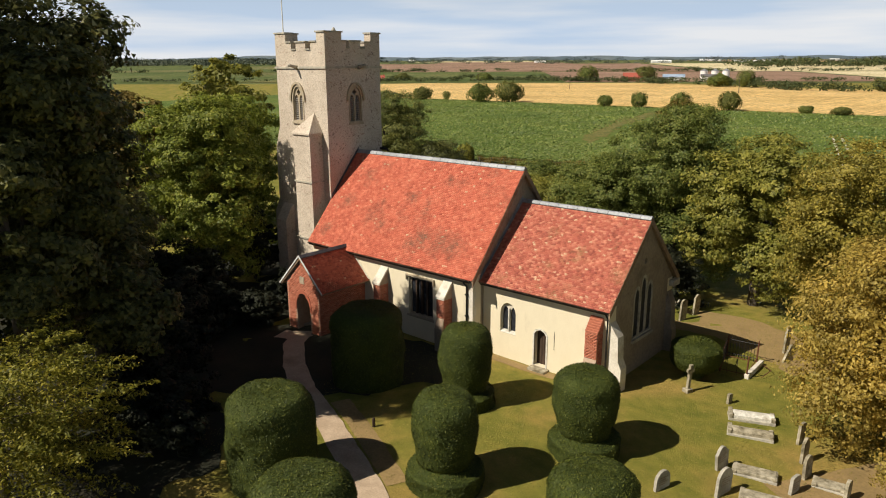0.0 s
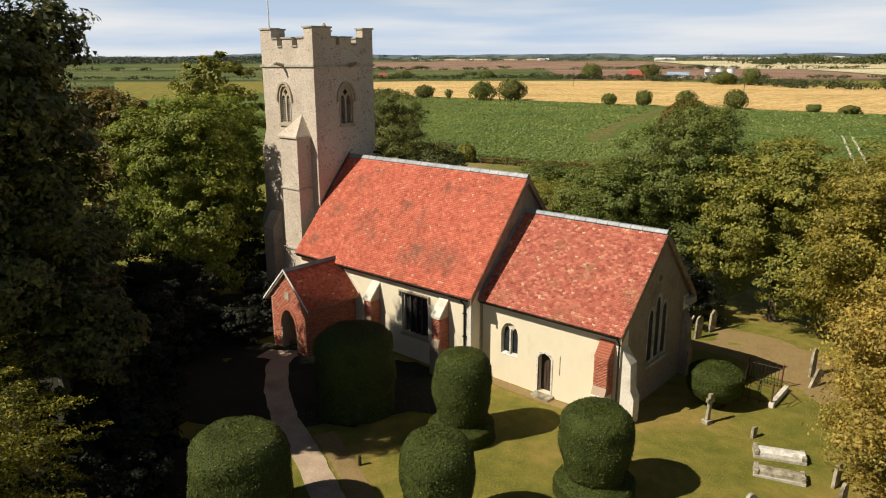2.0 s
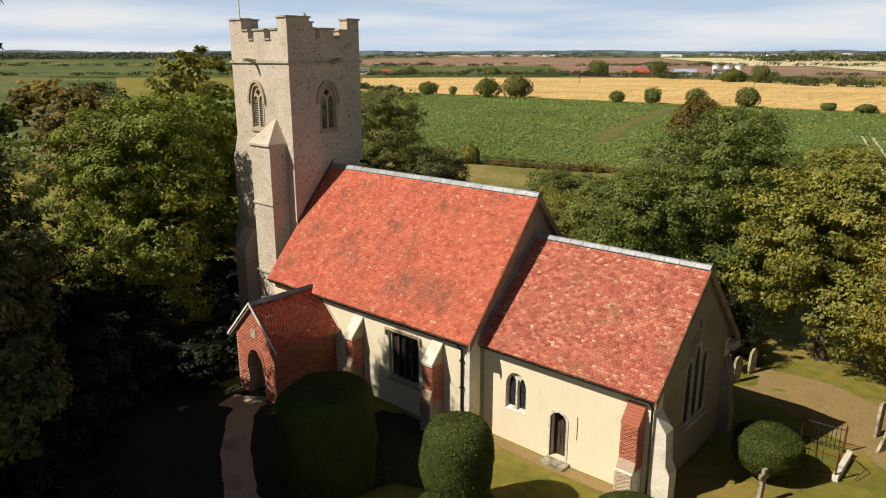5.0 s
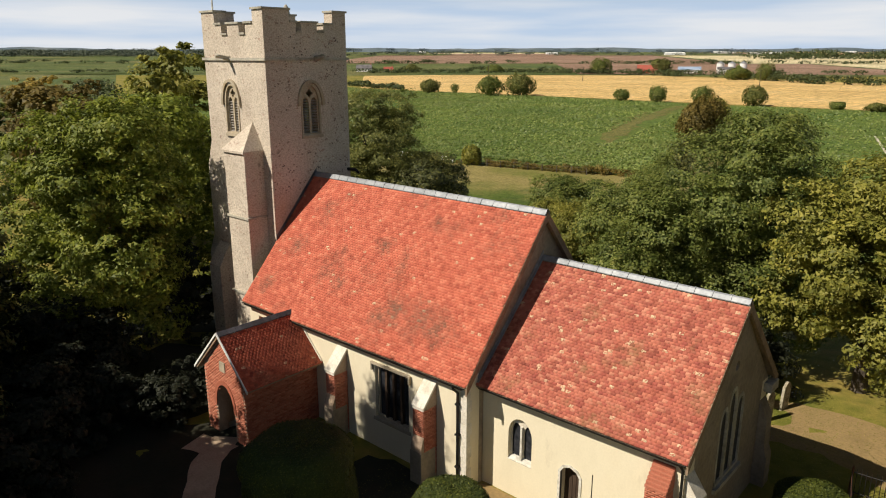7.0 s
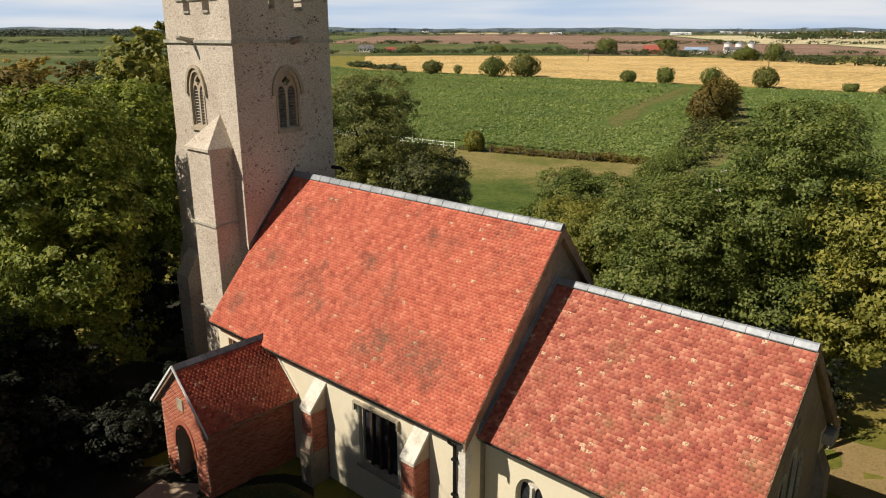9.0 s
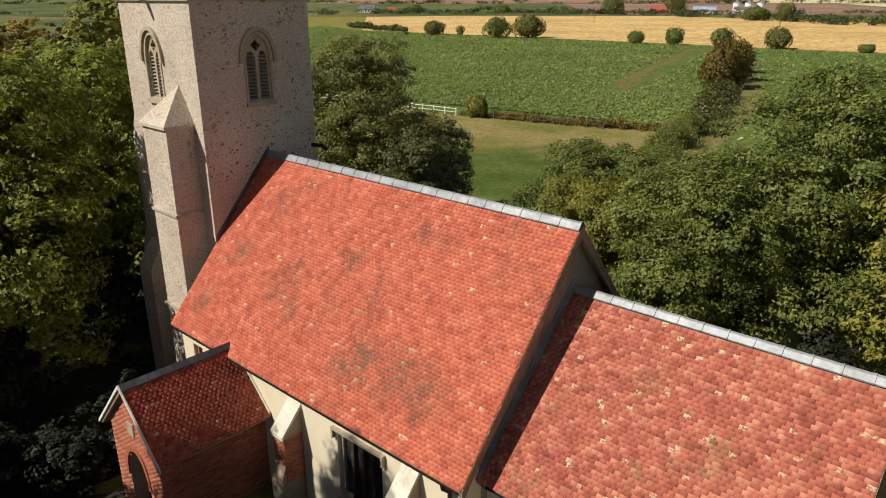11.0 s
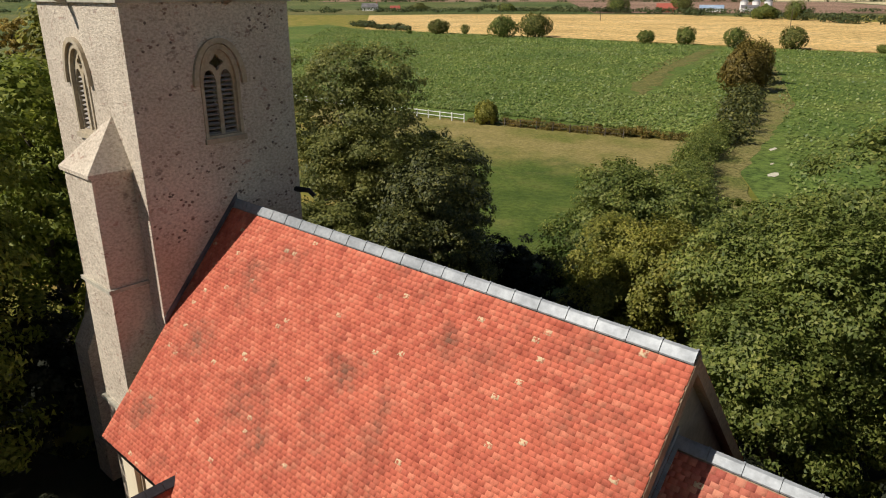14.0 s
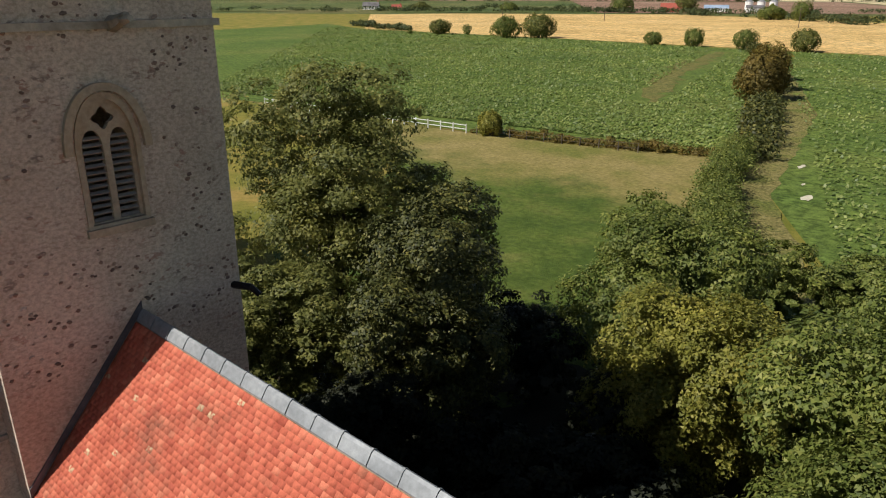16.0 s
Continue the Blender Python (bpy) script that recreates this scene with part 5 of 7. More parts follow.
TREES = [
    # dark trees west of the path
    ("evergreen_tree", -10.4, -20.8, 18.7, 4.6, L_DARK, "tall dark evergreen tree beside the path", dict(leaves=66000, leaf=0.28, fill=0.6, base=2.0, trunk=0.5, lobes=17, tall=0.2)),
    # Next two stand largely out of view, placed for the shade they cast.
    ("evergreen_tree", -22.0, -25.5, 16.0, 5.4, L_DARK, "tall dark evergreen tree at the yard's edge", dict(leaves=8000, leaf=0.5, base=1.0, trunk=0.5, lobes=13)),
    ("evergreen_tree", -29.0, -19.0, 14.0, 5.6, L_DARK, "spreading dark tree at the yard's edge", dict(leaves=8000, leaf=0.5, base=0.6, trunk=0.5, lobes=13)),
    ("evergreen_tree", -21.0, -19.2, 14.0, 4.2, L_DARK, "dark evergreen tree among others", dict(leaves=26000, leaf=0.34, fill=0.6, base=0.5, lobes=12)),
    # Bushes added to cover lit ground; L_SHADE puts the shade in their colour.
    ("holly_bush", -14.5, -12.5, 3.6, 2.8, L_SHADE, "holly bush with deep shade in its leaf colour", dict(leaves=12000, leaf=0.2, base=0.05, lobes=8, trunk=0.1, category="bush")),
    ("holly_bush", -18.6, -9.8, 4.4, 3.0, L_SHADE, "holly bush below the tower, shade in its leaf colour", dict(leaves=14000, leaf=0.2, base=0.05, lobes=8, trunk=0.1, category="bush")),
    ("holly_bush", -11.5, -15.5, 3.0, 2.6, L_SHADE, "low holly bush beside the path, shade in its leaf colour", dict(leaves=11000, leaf=0.2, base=0.05, lobes=8, trunk=0.1, category="bush")),
    ("holly_bush", -7.0, -18.8, 2.6, 2.5, L_SHADE, "low holly bush beside the path, shade in its leaf colour", dict(leaves=10000, leaf=0.2, base=0.05, lobes=8, trunk=0.1, category="bush")),
    ("holly_bush", -3.6, -19.6, 2.0, 2.2, L_SHADE, "low bush with shade in its leaf colour", dict(leaves=8000, leaf=0.2, base=0.05, lobes=8, trunk=0.1, category="bush")),
    ("holly_bush", -20.8, -3.4, 5.0, 2.6, L_SHADE, "holly bush behind the tower, shade in its leaf colour", dict(leaves=11000, leaf=0.2, base=0.05, lobes=8, trunk=0.1, category="bush")),
    ("holly_bush", -13.2, -9.4, 2.2, 2.0, L_SHADE, "low holly bush beside the porch, shade in its leaf colour", dict(leaves=8000, leaf=0.18, base=0.05, lobes=8, trunk=0.1, category="bush")),
    ("holly_bush", -12.8, -6.4, 2.6, 1.4, L_SHADE, "holly bush in the corner by the porch, shade in its leaf colour", dict(leaves=7000, leaf=0.18, base=0.05, lobes=8, trunk=0.1, category="bush")),
    # Next two are added mainly off view to shade the yew and path.
    ("evergreen_tree", -9.6, -27.0, 22.6, 3.8, L_DARK, "dark evergreen tree placed to shade the path", dict(leaves=30000, leaf=0.3, fill=0.6, base=1.2, lobes=12)),
    ("evergreen_tree", -7.3, -23.6, 18.6, 2.5, L_DARK, "narrow dark evergreen added to shade the clipped yew", dict(leaves=34000, leaf=0.26, fill=0.7, base=5.0, lobes=11, tall=0.2)),
    ("golden_bush", 21.6, -4.4, 3.4, 2.3, L_GOLD, "low golden-leaved bush beside the graves", dict(leaves=16000, leaf=0.13, base=0.05, lobes=9, trunk=0.1, category="bush")),
    ("holly_bush", -26.0, -12.5, 6.0, 3.6, L_SHADE, "tall holly with shade in its leaf colour", dict(leaves=14000, leaf=0.24, base=0.05, lobes=9, trunk=0.12, category="bush")),
    ("evergreen_tree", -20.5, -16.0, 8.6, 4.2, L_DARK, "dark leafy tree in deep shade", dict(leaves=22000, leaf=0.26, base=0.3, lobes=10)),
    ("evergreen_tree", -14.2, -17.8, 9.8, 3.5, L_DARK, "dark evergreen tree placed to shade the path", dict(leaves=24000, leaf=0.26, base=1.5, lobes=11)),
    ("ash_tree", -21.3, -7.2, 13.2, 4.3, L_ASH, "sunlit ash tree west of the tower", dict(leaves=56000, leaf=0.22, base=0.8, trunk=0.35, lobes=14)),
    ("ash_tree", -26.5, -0.6, 13.4, 4.6, L_ASH, "green ash tree behind the tower", dict(leaves=30000, leaf=0.26, base=0.8, lobes=11)),
    ("ash_tree", -36.0, -13.0, 9.5, 5.5, L_GREEN, "full green tree at the churchyard edge", dict(leaves=16000, leaf=0.34, base=0.5, lobes=11)),
    ("poplar_tree", -44.0, 8.6, 16.2, 5.2, L_OLIVE, "tall leafy tree beyond the churchyard", dict(leaves=15000, leaf=0.46, base=1.5, lobes=12)),
    ("poplar_tree", -46.5, 0.5, 12.6, 5.0, L_BROWN, "tree with browning leaves beyond the churchyard", dict(leaves=10000, leaf=0.5, base=1.0, lobes=10)),
    # north of the church
    ("hawthorn_tree", -22.4, 12.4, 13.2, 4.0, L_GREY, "grey-green hawthorn tree north of the tower", dict(leaves=50000, leaf=0.17, base=0.3, lobes=14)),
    ("hawthorn_tree", -16.2, 11.3, 9.0, 3.3, L_DARK, "dense dark hawthorn bush beside the church", dict(leaves=40000, leaf=0.16, base=0.1, lobes=12)),
    ("hawthorn_tree", -21.2, 17.0, 8.4, 3.1, L_GREY, "bushy hawthorn beside the paddock", dict(leaves=30000, leaf=0.18, base=0.1, lobes=11)),
    ("field_maple", -7.6, 15.2, 6.9, 3.3, L_OLIVE, "yellowing field maple in the north hedge", dict(leaves=48000, leaf=0.15, base=0.6, lobes=11, droop=1.2)),
    ("field_maple", -11.6, 21.5, 6.6, 3.7, L_GREEN, "low rounded field maple", dict(leaves=34000, leaf=0.19, base=0.2, lobes=10)),
    ("field_maple", -14.6, 28.5, 5.4, 3.6, L_GREEN, "rounded field maple at the track's end", dict(leaves=24000, leaf=0.2, base=0.2, lobes=10)),
    ("field_maple", -1.0, 12.0, 9.2, 3.6, L_GREEN, "fresh green tree north of the chancel", dict(leaves=66000, leaf=0.155, base=0.3, lobes=12, droop=0.6)),
    ("field_maple", 2.8, 16.0, 12.2, 4.6, L_GREEN, "tall full-leaved green tree", dict(leaves=62000, leaf=0.18, base=0.8, lobes=12)),
    ("oak_tree", 9.2, 14.6, 10.6, 4.4, L_OLIVE, "broad oak tree at the churchyard edge", dict(leaves=46000, leaf=0.22, base=0.8, lobes=12)),
    ("oak_tree", 15.6, 11.6, 11.4, 4.6, L_TURN, "oak tree just turning at the churchyard edge", dict(leaves=56000, leaf=0.17, base=0.4, lobes=13)),
    ("oak_tree", 20.1, -0.7, 8.6, 4.6, L_GOLD, "golden-leaved tree over the graves", dict(leaves=80000, leaf=0.14, base=0.05, lobes=16, slim=0.65)),
    ("oak_tree", 21.5, 8.0, 11.5, 4.6, L_TURN, "tall tree with leaves turning gold", dict(leaves=36000, leaf=0.22, base=0.5, lobes=12)),
    ("hawthorn_bush", -20.0, 7.6, 6.6, 2.9, L_GREY, "dense hawthorn bush against the tower", dict(leaves=26000, leaf=0.16, base=0.05, lobes=10, trunk=0.12, category="bush")),
    ("hawthorn_bush", -25.5, 7.0, 8.0, 3.4, L_GREY, "dense hawthorn beside the tower", dict(leaves=26000, leaf=0.18, base=0.05, lobes=10, trunk=0.12, category="bush")),
    # L_SHADE bushes: the church's shade is painted into the leaves.
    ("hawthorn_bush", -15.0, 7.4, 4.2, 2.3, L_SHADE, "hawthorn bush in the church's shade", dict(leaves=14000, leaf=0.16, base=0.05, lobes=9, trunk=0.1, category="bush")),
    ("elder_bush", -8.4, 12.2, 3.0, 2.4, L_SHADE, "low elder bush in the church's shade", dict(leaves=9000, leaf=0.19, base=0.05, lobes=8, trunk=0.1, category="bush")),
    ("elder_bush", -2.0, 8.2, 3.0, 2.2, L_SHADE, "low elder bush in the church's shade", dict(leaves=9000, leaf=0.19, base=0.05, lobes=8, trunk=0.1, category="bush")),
    # undergrowth against the north side; L_SHADE leaves carry the shade in colour
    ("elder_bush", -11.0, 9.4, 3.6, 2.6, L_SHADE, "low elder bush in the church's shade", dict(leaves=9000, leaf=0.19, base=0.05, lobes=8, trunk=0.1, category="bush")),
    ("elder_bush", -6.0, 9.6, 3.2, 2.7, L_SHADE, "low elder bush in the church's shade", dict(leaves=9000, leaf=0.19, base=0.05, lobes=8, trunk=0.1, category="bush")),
    ("elder_bush", -10.0, 16.5, 3.0, 2.8, L_SHADE, "low elder bush with shade in its leaf colour", dict(leaves=9000, leaf=0.19, base=0.05, lobes=8, trunk=0.1, category="bush")),
    ("elder_bush", -15.5, 16.8, 3.4, 2.6, L_SHADE, "low elder bush with shade in its leaf colour", dict(leaves=9000, leaf=0.19, base=0.05, lobes=8, trunk=0.1, category="bush")),
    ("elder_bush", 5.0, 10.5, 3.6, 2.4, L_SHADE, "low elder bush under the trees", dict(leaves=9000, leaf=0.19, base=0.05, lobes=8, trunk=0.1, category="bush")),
    ("elder_bush", -3.2, 19.5, 5.2, 3.2, L_GREEN, "rounded green bush in the hedge", dict(leaves=20000, leaf=0.19, base=0.05, lobes=9, trunk=0.12, category="bush")),
    ("elder_bush", -10.4, 31.0, 3.2, 2.6, L_GREEN, "rounded green bush beside the track", dict(leaves=14000, leaf=0.2, base=0.05, lobes=9, trunk=0.1, category="bush")),
    ("elder_bush", -7.0, 33.5, 2.8, 2.6, L_GREEN, "rounded green bush at the field margin", dict(leaves=14000, leaf=0.2, base=0.05, lobes=9, trunk=0.1, category="bush")),
    ("elder_bush", -2.0, 27.0, 5.6, 3.8, L_GREEN, "rounded green bush in the hedge", dict(leaves=18000, leaf=0.22, base=0.05, lobes=9, trunk=0.12, category="bush")),
]
for i, (nm, x, y, top, spread, mat, label, kw) in enumerate(TREES):
    tree(nm, x, y, top, spread, mat, 40 + i, label, **kw)


def spray_tree(x, y, h, r, mat, seed, label, sprays=230, per=150):
    """A young tree of long arching shoots, each set with small leaves to its tip."""
    rng = np.random.default_rng(seed)
    z0 = rise(x, y)
    t = thing("young_tree", x, y, z0, label, "tree")
    a = rng.random(sprays) * 6.283
    lo = rng.random(sprays)
    start = np.stack((x + 0.45 * r * np.cos(a) * rng.random(sprays), y + 0.45 * r * np.sin(a) * rng.random(sprays), z0 + h * (0.15 + 0.55 * lo)), axis=1)
    out = unit(np.stack((np.cos(a), np.sin(a), 0.25 + 0.9 * lo + 0.2 * rng.normal(size=sprays)), axis=1))
    length = r * (0.55 + 0.45 * rng.random(sprays))
    s = rng.random((sprays, per)) ** 0.75
    c = start[:, None, :] + out[:, None, :] * (length[:, None] * s)[:, :, None]
    c[:, :, 2] -= 0.28 * r * s ** 2.2
    w = (0.34 * (1 - s) + 0.05)[:, :, None]
    at = (c + rng.normal(size=c.shape) * w * np.array((1, 1, 0.6))).reshape(-1, 3)
    at[:, 2] = np.maximum(at[:, 2], z0 + 0.1)
    face = np.repeat(out, per, axis=0) * 0.3 + np.array((0, 0, 0.7)) + 0.5 * rng.normal(size=at.shape)
    part("crown", leaf_mesh("crown", at, face, 0.1 + 0.1 * rng.random(len(at)), mat, rng, 0.42), mat, t)
    bm = bmesh.new()
    tube(bm, [(x, y, z0 - 0.2), (x + 0.1, y, z0 + h * 0.4), (x, y + 0.1, z0 + h * 0.75)], [0.22, 0.15, 0.05], 8)
    part("trunk", bm, M_BARK, t)
    for i in range(0, sprays, 12):
        e = c[i, np.argmax(s[i])]
        bm = bmesh.new()
        tube(bm, [(x, y, start[i][2] - 0.3), tuple(start[i]), tuple(start[i] * 0.4 + e * 0.6 + np.array((0, 0, 0.06 * r)))], [0.05, 0.035, 0.012], 5)
        part("branch", bm, M_BARK, t)
    return t


spray_tree(-3.2, -26.0, 8.0, 4.5, L_SPRAY, 71, "young tree with sunlit yellow-green arching sprays")


def shrub(name, x, y, h, r, mat, seed, label, n=3600, leaf=None, z0=None, category="bush"):
    """A dense rounded bush from the ground up: short stems in a lumpy dome of leaves."""
    rng = np.random.default_rng(seed)
    z0 = rise(x, y) if z0 is None else z0
    t = thing(name, x, y, z0, label, category)
    d = unit(rng.normal(size=(n, 3)) + np.array((0, 0, 0.25)))
    ph = rng.random(6) * 6.28
    th, el = np.arctan2(d[:, 1], d[:, 0]), d[:, 2]
    lump = 0.95 + 0.2 * np.sin(2 * th + ph[0]) * np.cos(2.2 * el + ph[1]) + 0.16 * np.sin(4 * th + 3 * el + ph[2]) + 0.12 * np.sin(9 * th + ph[3] + 7 * el)
    rad = lump * (0.72 + 0.3 * rng.random(n) ** 0.5)
    at = np.stack((x + d[:, 0] * r * rad, y + d[:, 1] * r * rad, z0 + h * 0.48 + d[:, 2] * h * 0.5 * rad), axis=1)
    at[:, 2] = np.maximum(at[:, 2], z0 + 0.1 * rng.random(n))
    me = leaf_mesh("crown", at, d + 0.45 * rng.normal(size=(n, 3)), (leaf or 0.2 * r) * (0.6 + 0.8 * rng.random(n)), mat, rng, 0.7)
    part("crown", me, mat, t)
    for i in range(3):
        a = 2.1 * i + seed
        bm = bmesh.new()
        tube(bm, [(x, y, z0 - 0.2), (x + 0.2 * r * math.cos(a), y + 0.2 * r * math.sin(a), z0 + 0.35 * h), (x + 0.4 * r * math.cos(a), y + 0.4 * r * math.sin(a), z0 + 0.7 * h)], [0.03 * h, 0.02 * h, 0.006 * h], 5)
        part("stem", bm, M_BARK, t)
    return t


# ---- clipped yews ----
def clipped(name, x, y, tiers, seed, label, needles=17000):
    """A clipped yew: stacked rounded drums, each (z0, z1, radius), with a coat of short shoots."""
    rng = np.random.default_rng(seed)
    z0 = rise(x, y)
    t = thing(name, x, y, z0, label, "topiary", "clipped yews round the church")
    total = sum(r * (b - a) + r * r for a, b, r in tiers)
    for a, b, r in tiers:
        prof = []
        for i in range(15):
            s = i / 14
            zz = a + (b - a) * s
            sh = 1.0
            if a > 0.5:
                sh = 0.80 + 0.20 * math.sin(min(s / 0.5, 1.0) * math.pi / 2)
            k2 = max((s - 0.8) / 0.2, 0)
            sh *= math.sqrt(max(1 - 0.34 * k2 ** 2.2, 0))
            prof.append((r * sh, zz))
        prof += [(prof[-1][0] * 0.93, b + 0.07), (prof[-1][0] * 0.75, b + 0.13), (prof[-1][0] * 0.4, b + 0.17), (0.02, b + 0.18)]
        if a > 0.5:
            prof.insert(0, (0.3 * r, a - 0.1))
        n = 30
        vs, fs = [], []
        for j, (pr, zz) in enumerate(prof):
            for i in range(n):
                th = 2 * math.pi * i / n
                q = Vector((pr * math.cos(th), pr * math.sin(th), zz))
                w = 1 + 0.09 * noise.noise(q * 1.1 + Vector((seed, 0, 0))) + 0.04 * noise.noise(q * 3.4 + Vector((0, seed, 0)))
                vs.append((x + q.x * w, y + q.y * w, z0 + zz + 0.05 * noise.noise(q * 1.6)))
        for j in range(len(prof) - 1):
            for i in range(n):
                fs.append((j * n + i, j * n + (i + 1) % n, (j + 1) * n + (i + 1) % n, (j + 1) * n + i))
        V, F = np.array(vs), np.array(fs)
        body = part("drum" if a > 0.5 else "skirt", quads("drum", vs, M_YEW, fs, True), M_YEW, t)
        A, B, C = V[F[:, 0]], V[F[:, 1]], V[F[:, 2]]
        nn = np.cross(B - A, C - A)
        area = np.linalg.norm(nn, axis=1)
        cnt = int(needles * (r * (b - a) + r * r) / total)
        pick = rng.choice(len(F), cnt, p=area / area.sum())
        u, v = rng.random((cnt, 1)), rng.random((cnt, 1))
        D = V[F[pick, 3]]
        at = (1 - v) * ((1 - u) * A[pick] + u * B[pick]) + v * ((1 - u) * D + u * C[pick])
        nrm = unit(nn[pick])
        at = at + nrm * rng.random((cnt, 1)) * 0.035
        tagged(part("foliage", leaf_mesh("foliage", at, nrm + 0.45 * rng.normal(size=(cnt, 3)), 0.045 + 0.05 * rng.random(cnt), L_YEW, rng, 0.45), L_YEW, body), kind="stuff")
    return t


CLIPPED = [
    ("topiary_yew", 1.9, -18.4, [(0.0, 3.5, 1.65)], "wide clipped yew drum beside the path"),
    ("topiary_yew", 7.0, -20.9, [(0.0, 3.3, 1.6)], "clipped yew drum with a flat top"),
    ("topiary_yew", -1.7, -10.0, [(0.0, 3.7, 1.75)], "broad clipped yew drum in the shade by the porch"),
    ("topiary_yew", 3.6, -8.8, [(0.0, 0.7, 1.4), (0.8, 3.6, 1.2)], "tall clipped yew drum on a low skirt by the nave"),
    ("topiary_yew", 7.15, -14.4, [(0.0, 0.8, 1.45), (0.95, 3.55, 1.2)], "clipped yew drum on a low skirt"),
    ("topiary_yew", 9.95, -8.9, [(0.0, 0.8, 1.45), (0.95, 3.4, 1.28)], "clipped yew drum on a skirt by the priest's door"),
    ("topiary_yew", 13.0, -13.8, [(0.0, 2.5, 1.45)], "low rounded clipped yew near the graves"),
    ("topiary_bush", 10.6, 1.1, [(0.0, 0.4, 0.45), (0.52, 1.75, 1.22)], "round clipped bush beside the railed grave"),
]
for i, (nm, x, y, tiers, label) in enumerate(CLIPPED):
    clipped(nm, x, y, tiers, 3 + i, label)

# ---- fields and distance ----
FZ = -1.0


def field(name, pts, z, mat, label, category="field"):
    bm = bmesh.new()
    bm.faces.new([bm.verts.new((p[0], p[1], p[2] if len(p) > 2 else z)) for p in pts])
    return tagged(new(name, to_mesh(name, bm, mat)), label, category, kind="structure")


def wavy(pts, amp, step=3.0, seed=1):
    """The outline with its sides broken into short uneven pieces."""
    rr = random.Random(seed)
    out = []
    for a, b in zip(pts, pts[1:] + pts[:1]):
        n = max(1, int(math.dist(a, b) / step))
        for i in range(n):
            t = i / n
            out.append((a[0] + (b[0] - a[0]) * t + rr.uniform(-amp, amp), a[1] + (b[1] - a[1]) * t + rr.uniform(-amp, amp)))
    return out


field("paddock_grass", wavy([(-10, 32), (-9, 21), (-22, 15), (-38, 24), (-52, 44), (-110, 62), (-84, 62), (-57, 62.5), (-44, 65.5), (-27, 70), (-20, 58)], 0.5), FZ + 0.03, M_PADDOCK, "mown dry paddock grass behind a white rail fence, lush below the trees")
field("beet_field", [(-120, 56), (-300, 120), (-330, 260), (-268, 231), (-152, 234), (-82, 228), (-27, 71), (-44, 66.2), (-57, 63.2), (-84, 62.4)], FZ + 0.06, M_BEET, "green sugar beet field")
field("beet_field", [(-8.5, 39.5), (-19, 58), (-30, 110), (-76, 228), (-40, 231), (120, 240), (140, 50), (30, 36)], FZ + 0.06, M_BEET, "green sugar beet field beyond the hedge")
field("grass_track", wavy([(-12, 34), (-22, 58), (-36, 112), (-80, 228), (-75, 228), (-30, 110), (-18.5, 57), (-8, 36)], 0.35, 2.0), FZ + 0.08, M_TRACK, "rough grass track beside the hedge")
field("wheat_field", [(-268, 232), (-152, 235), (-40, 232), (150, 240), (160, 480), (-93, 490), (-341, 618), (-450, 400)], FZ + 0.09, M_WHEAT, "ripe golden wheat field")
field("far_pasture", [(-110, 20), (-300, 118), (-700, 300), (-700, -60), (-120, -20)], FZ + 0.05, M_FARGREEN, "green pasture beyond the trees")
for i, (x, y, r) in enumerate(((-16.3, 59.4, 0.42), (-20.4, 71.4, 0.36), (-18.0, 64.0, 0.16))):
    rr = random.Random(i)
    field("bare_patch", [(x + r * (0.6 + 0.6 * rr.random()) * math.cos(a * 0.7), y + 3.4 * r * (0.5 + 0.6 * rr.random()) * math.sin(a * 0.7)) for a in range(9)], FZ + 0.1, M_CHALK, "bare chalky patch in the field margin", "soil")
field("weedy_strip", wavy([(-52, 101), (-57, 118), (-71, 160), (-84, 214), (-88, 214), (-79, 166), (-66, 130), (-57, 108)], 1.5, 3.0), FZ + 0.1, M_WEEDS, "strip of dying brown weeds in the beet", "weeds")
for k2 in (0, 1.9):
    field("tractor_track", [(6 + k2, 62), (6.35 + k2, 62), (-16 + k2, 150), (-16.5 + k2, 150)], FZ + 0.11, M_CHALK, "pale tractor wheel line through the beet", "track")

# land rising towards the horizon, seen across the fields
VX, VY = -0.6, 0.8


def far(s, u, lift=0.0):
    z = FZ + 0.05 + min(max(s - 620, 0), 980) * 0.018 + max(s - 1600, 0) * 0.008
    return (VX * s + VY * u, VY * s - VX * u, z + lift)


vs = [far(s, u) for s in (600, 620, 1600, 4600) for u in (-4200, -1500, 0, 1500, 4200)]
fs = [(j * 5 + i, j * 5 + i + 1, (j + 1) * 5 + i + 1, (j + 1) * 5 + i) for j in range(3) for i in range(4)]
tagged(new("far_land", quads("far_land", vs, M_FARGREEN, fs)), "gently rising farmland towards the horizon", "farmland", kind="structure")
rf = random.Random(21)
BANDS = [(640, 960), (980, 1590), (1620, 2300), (2330, 3200), (3250, 4500)]
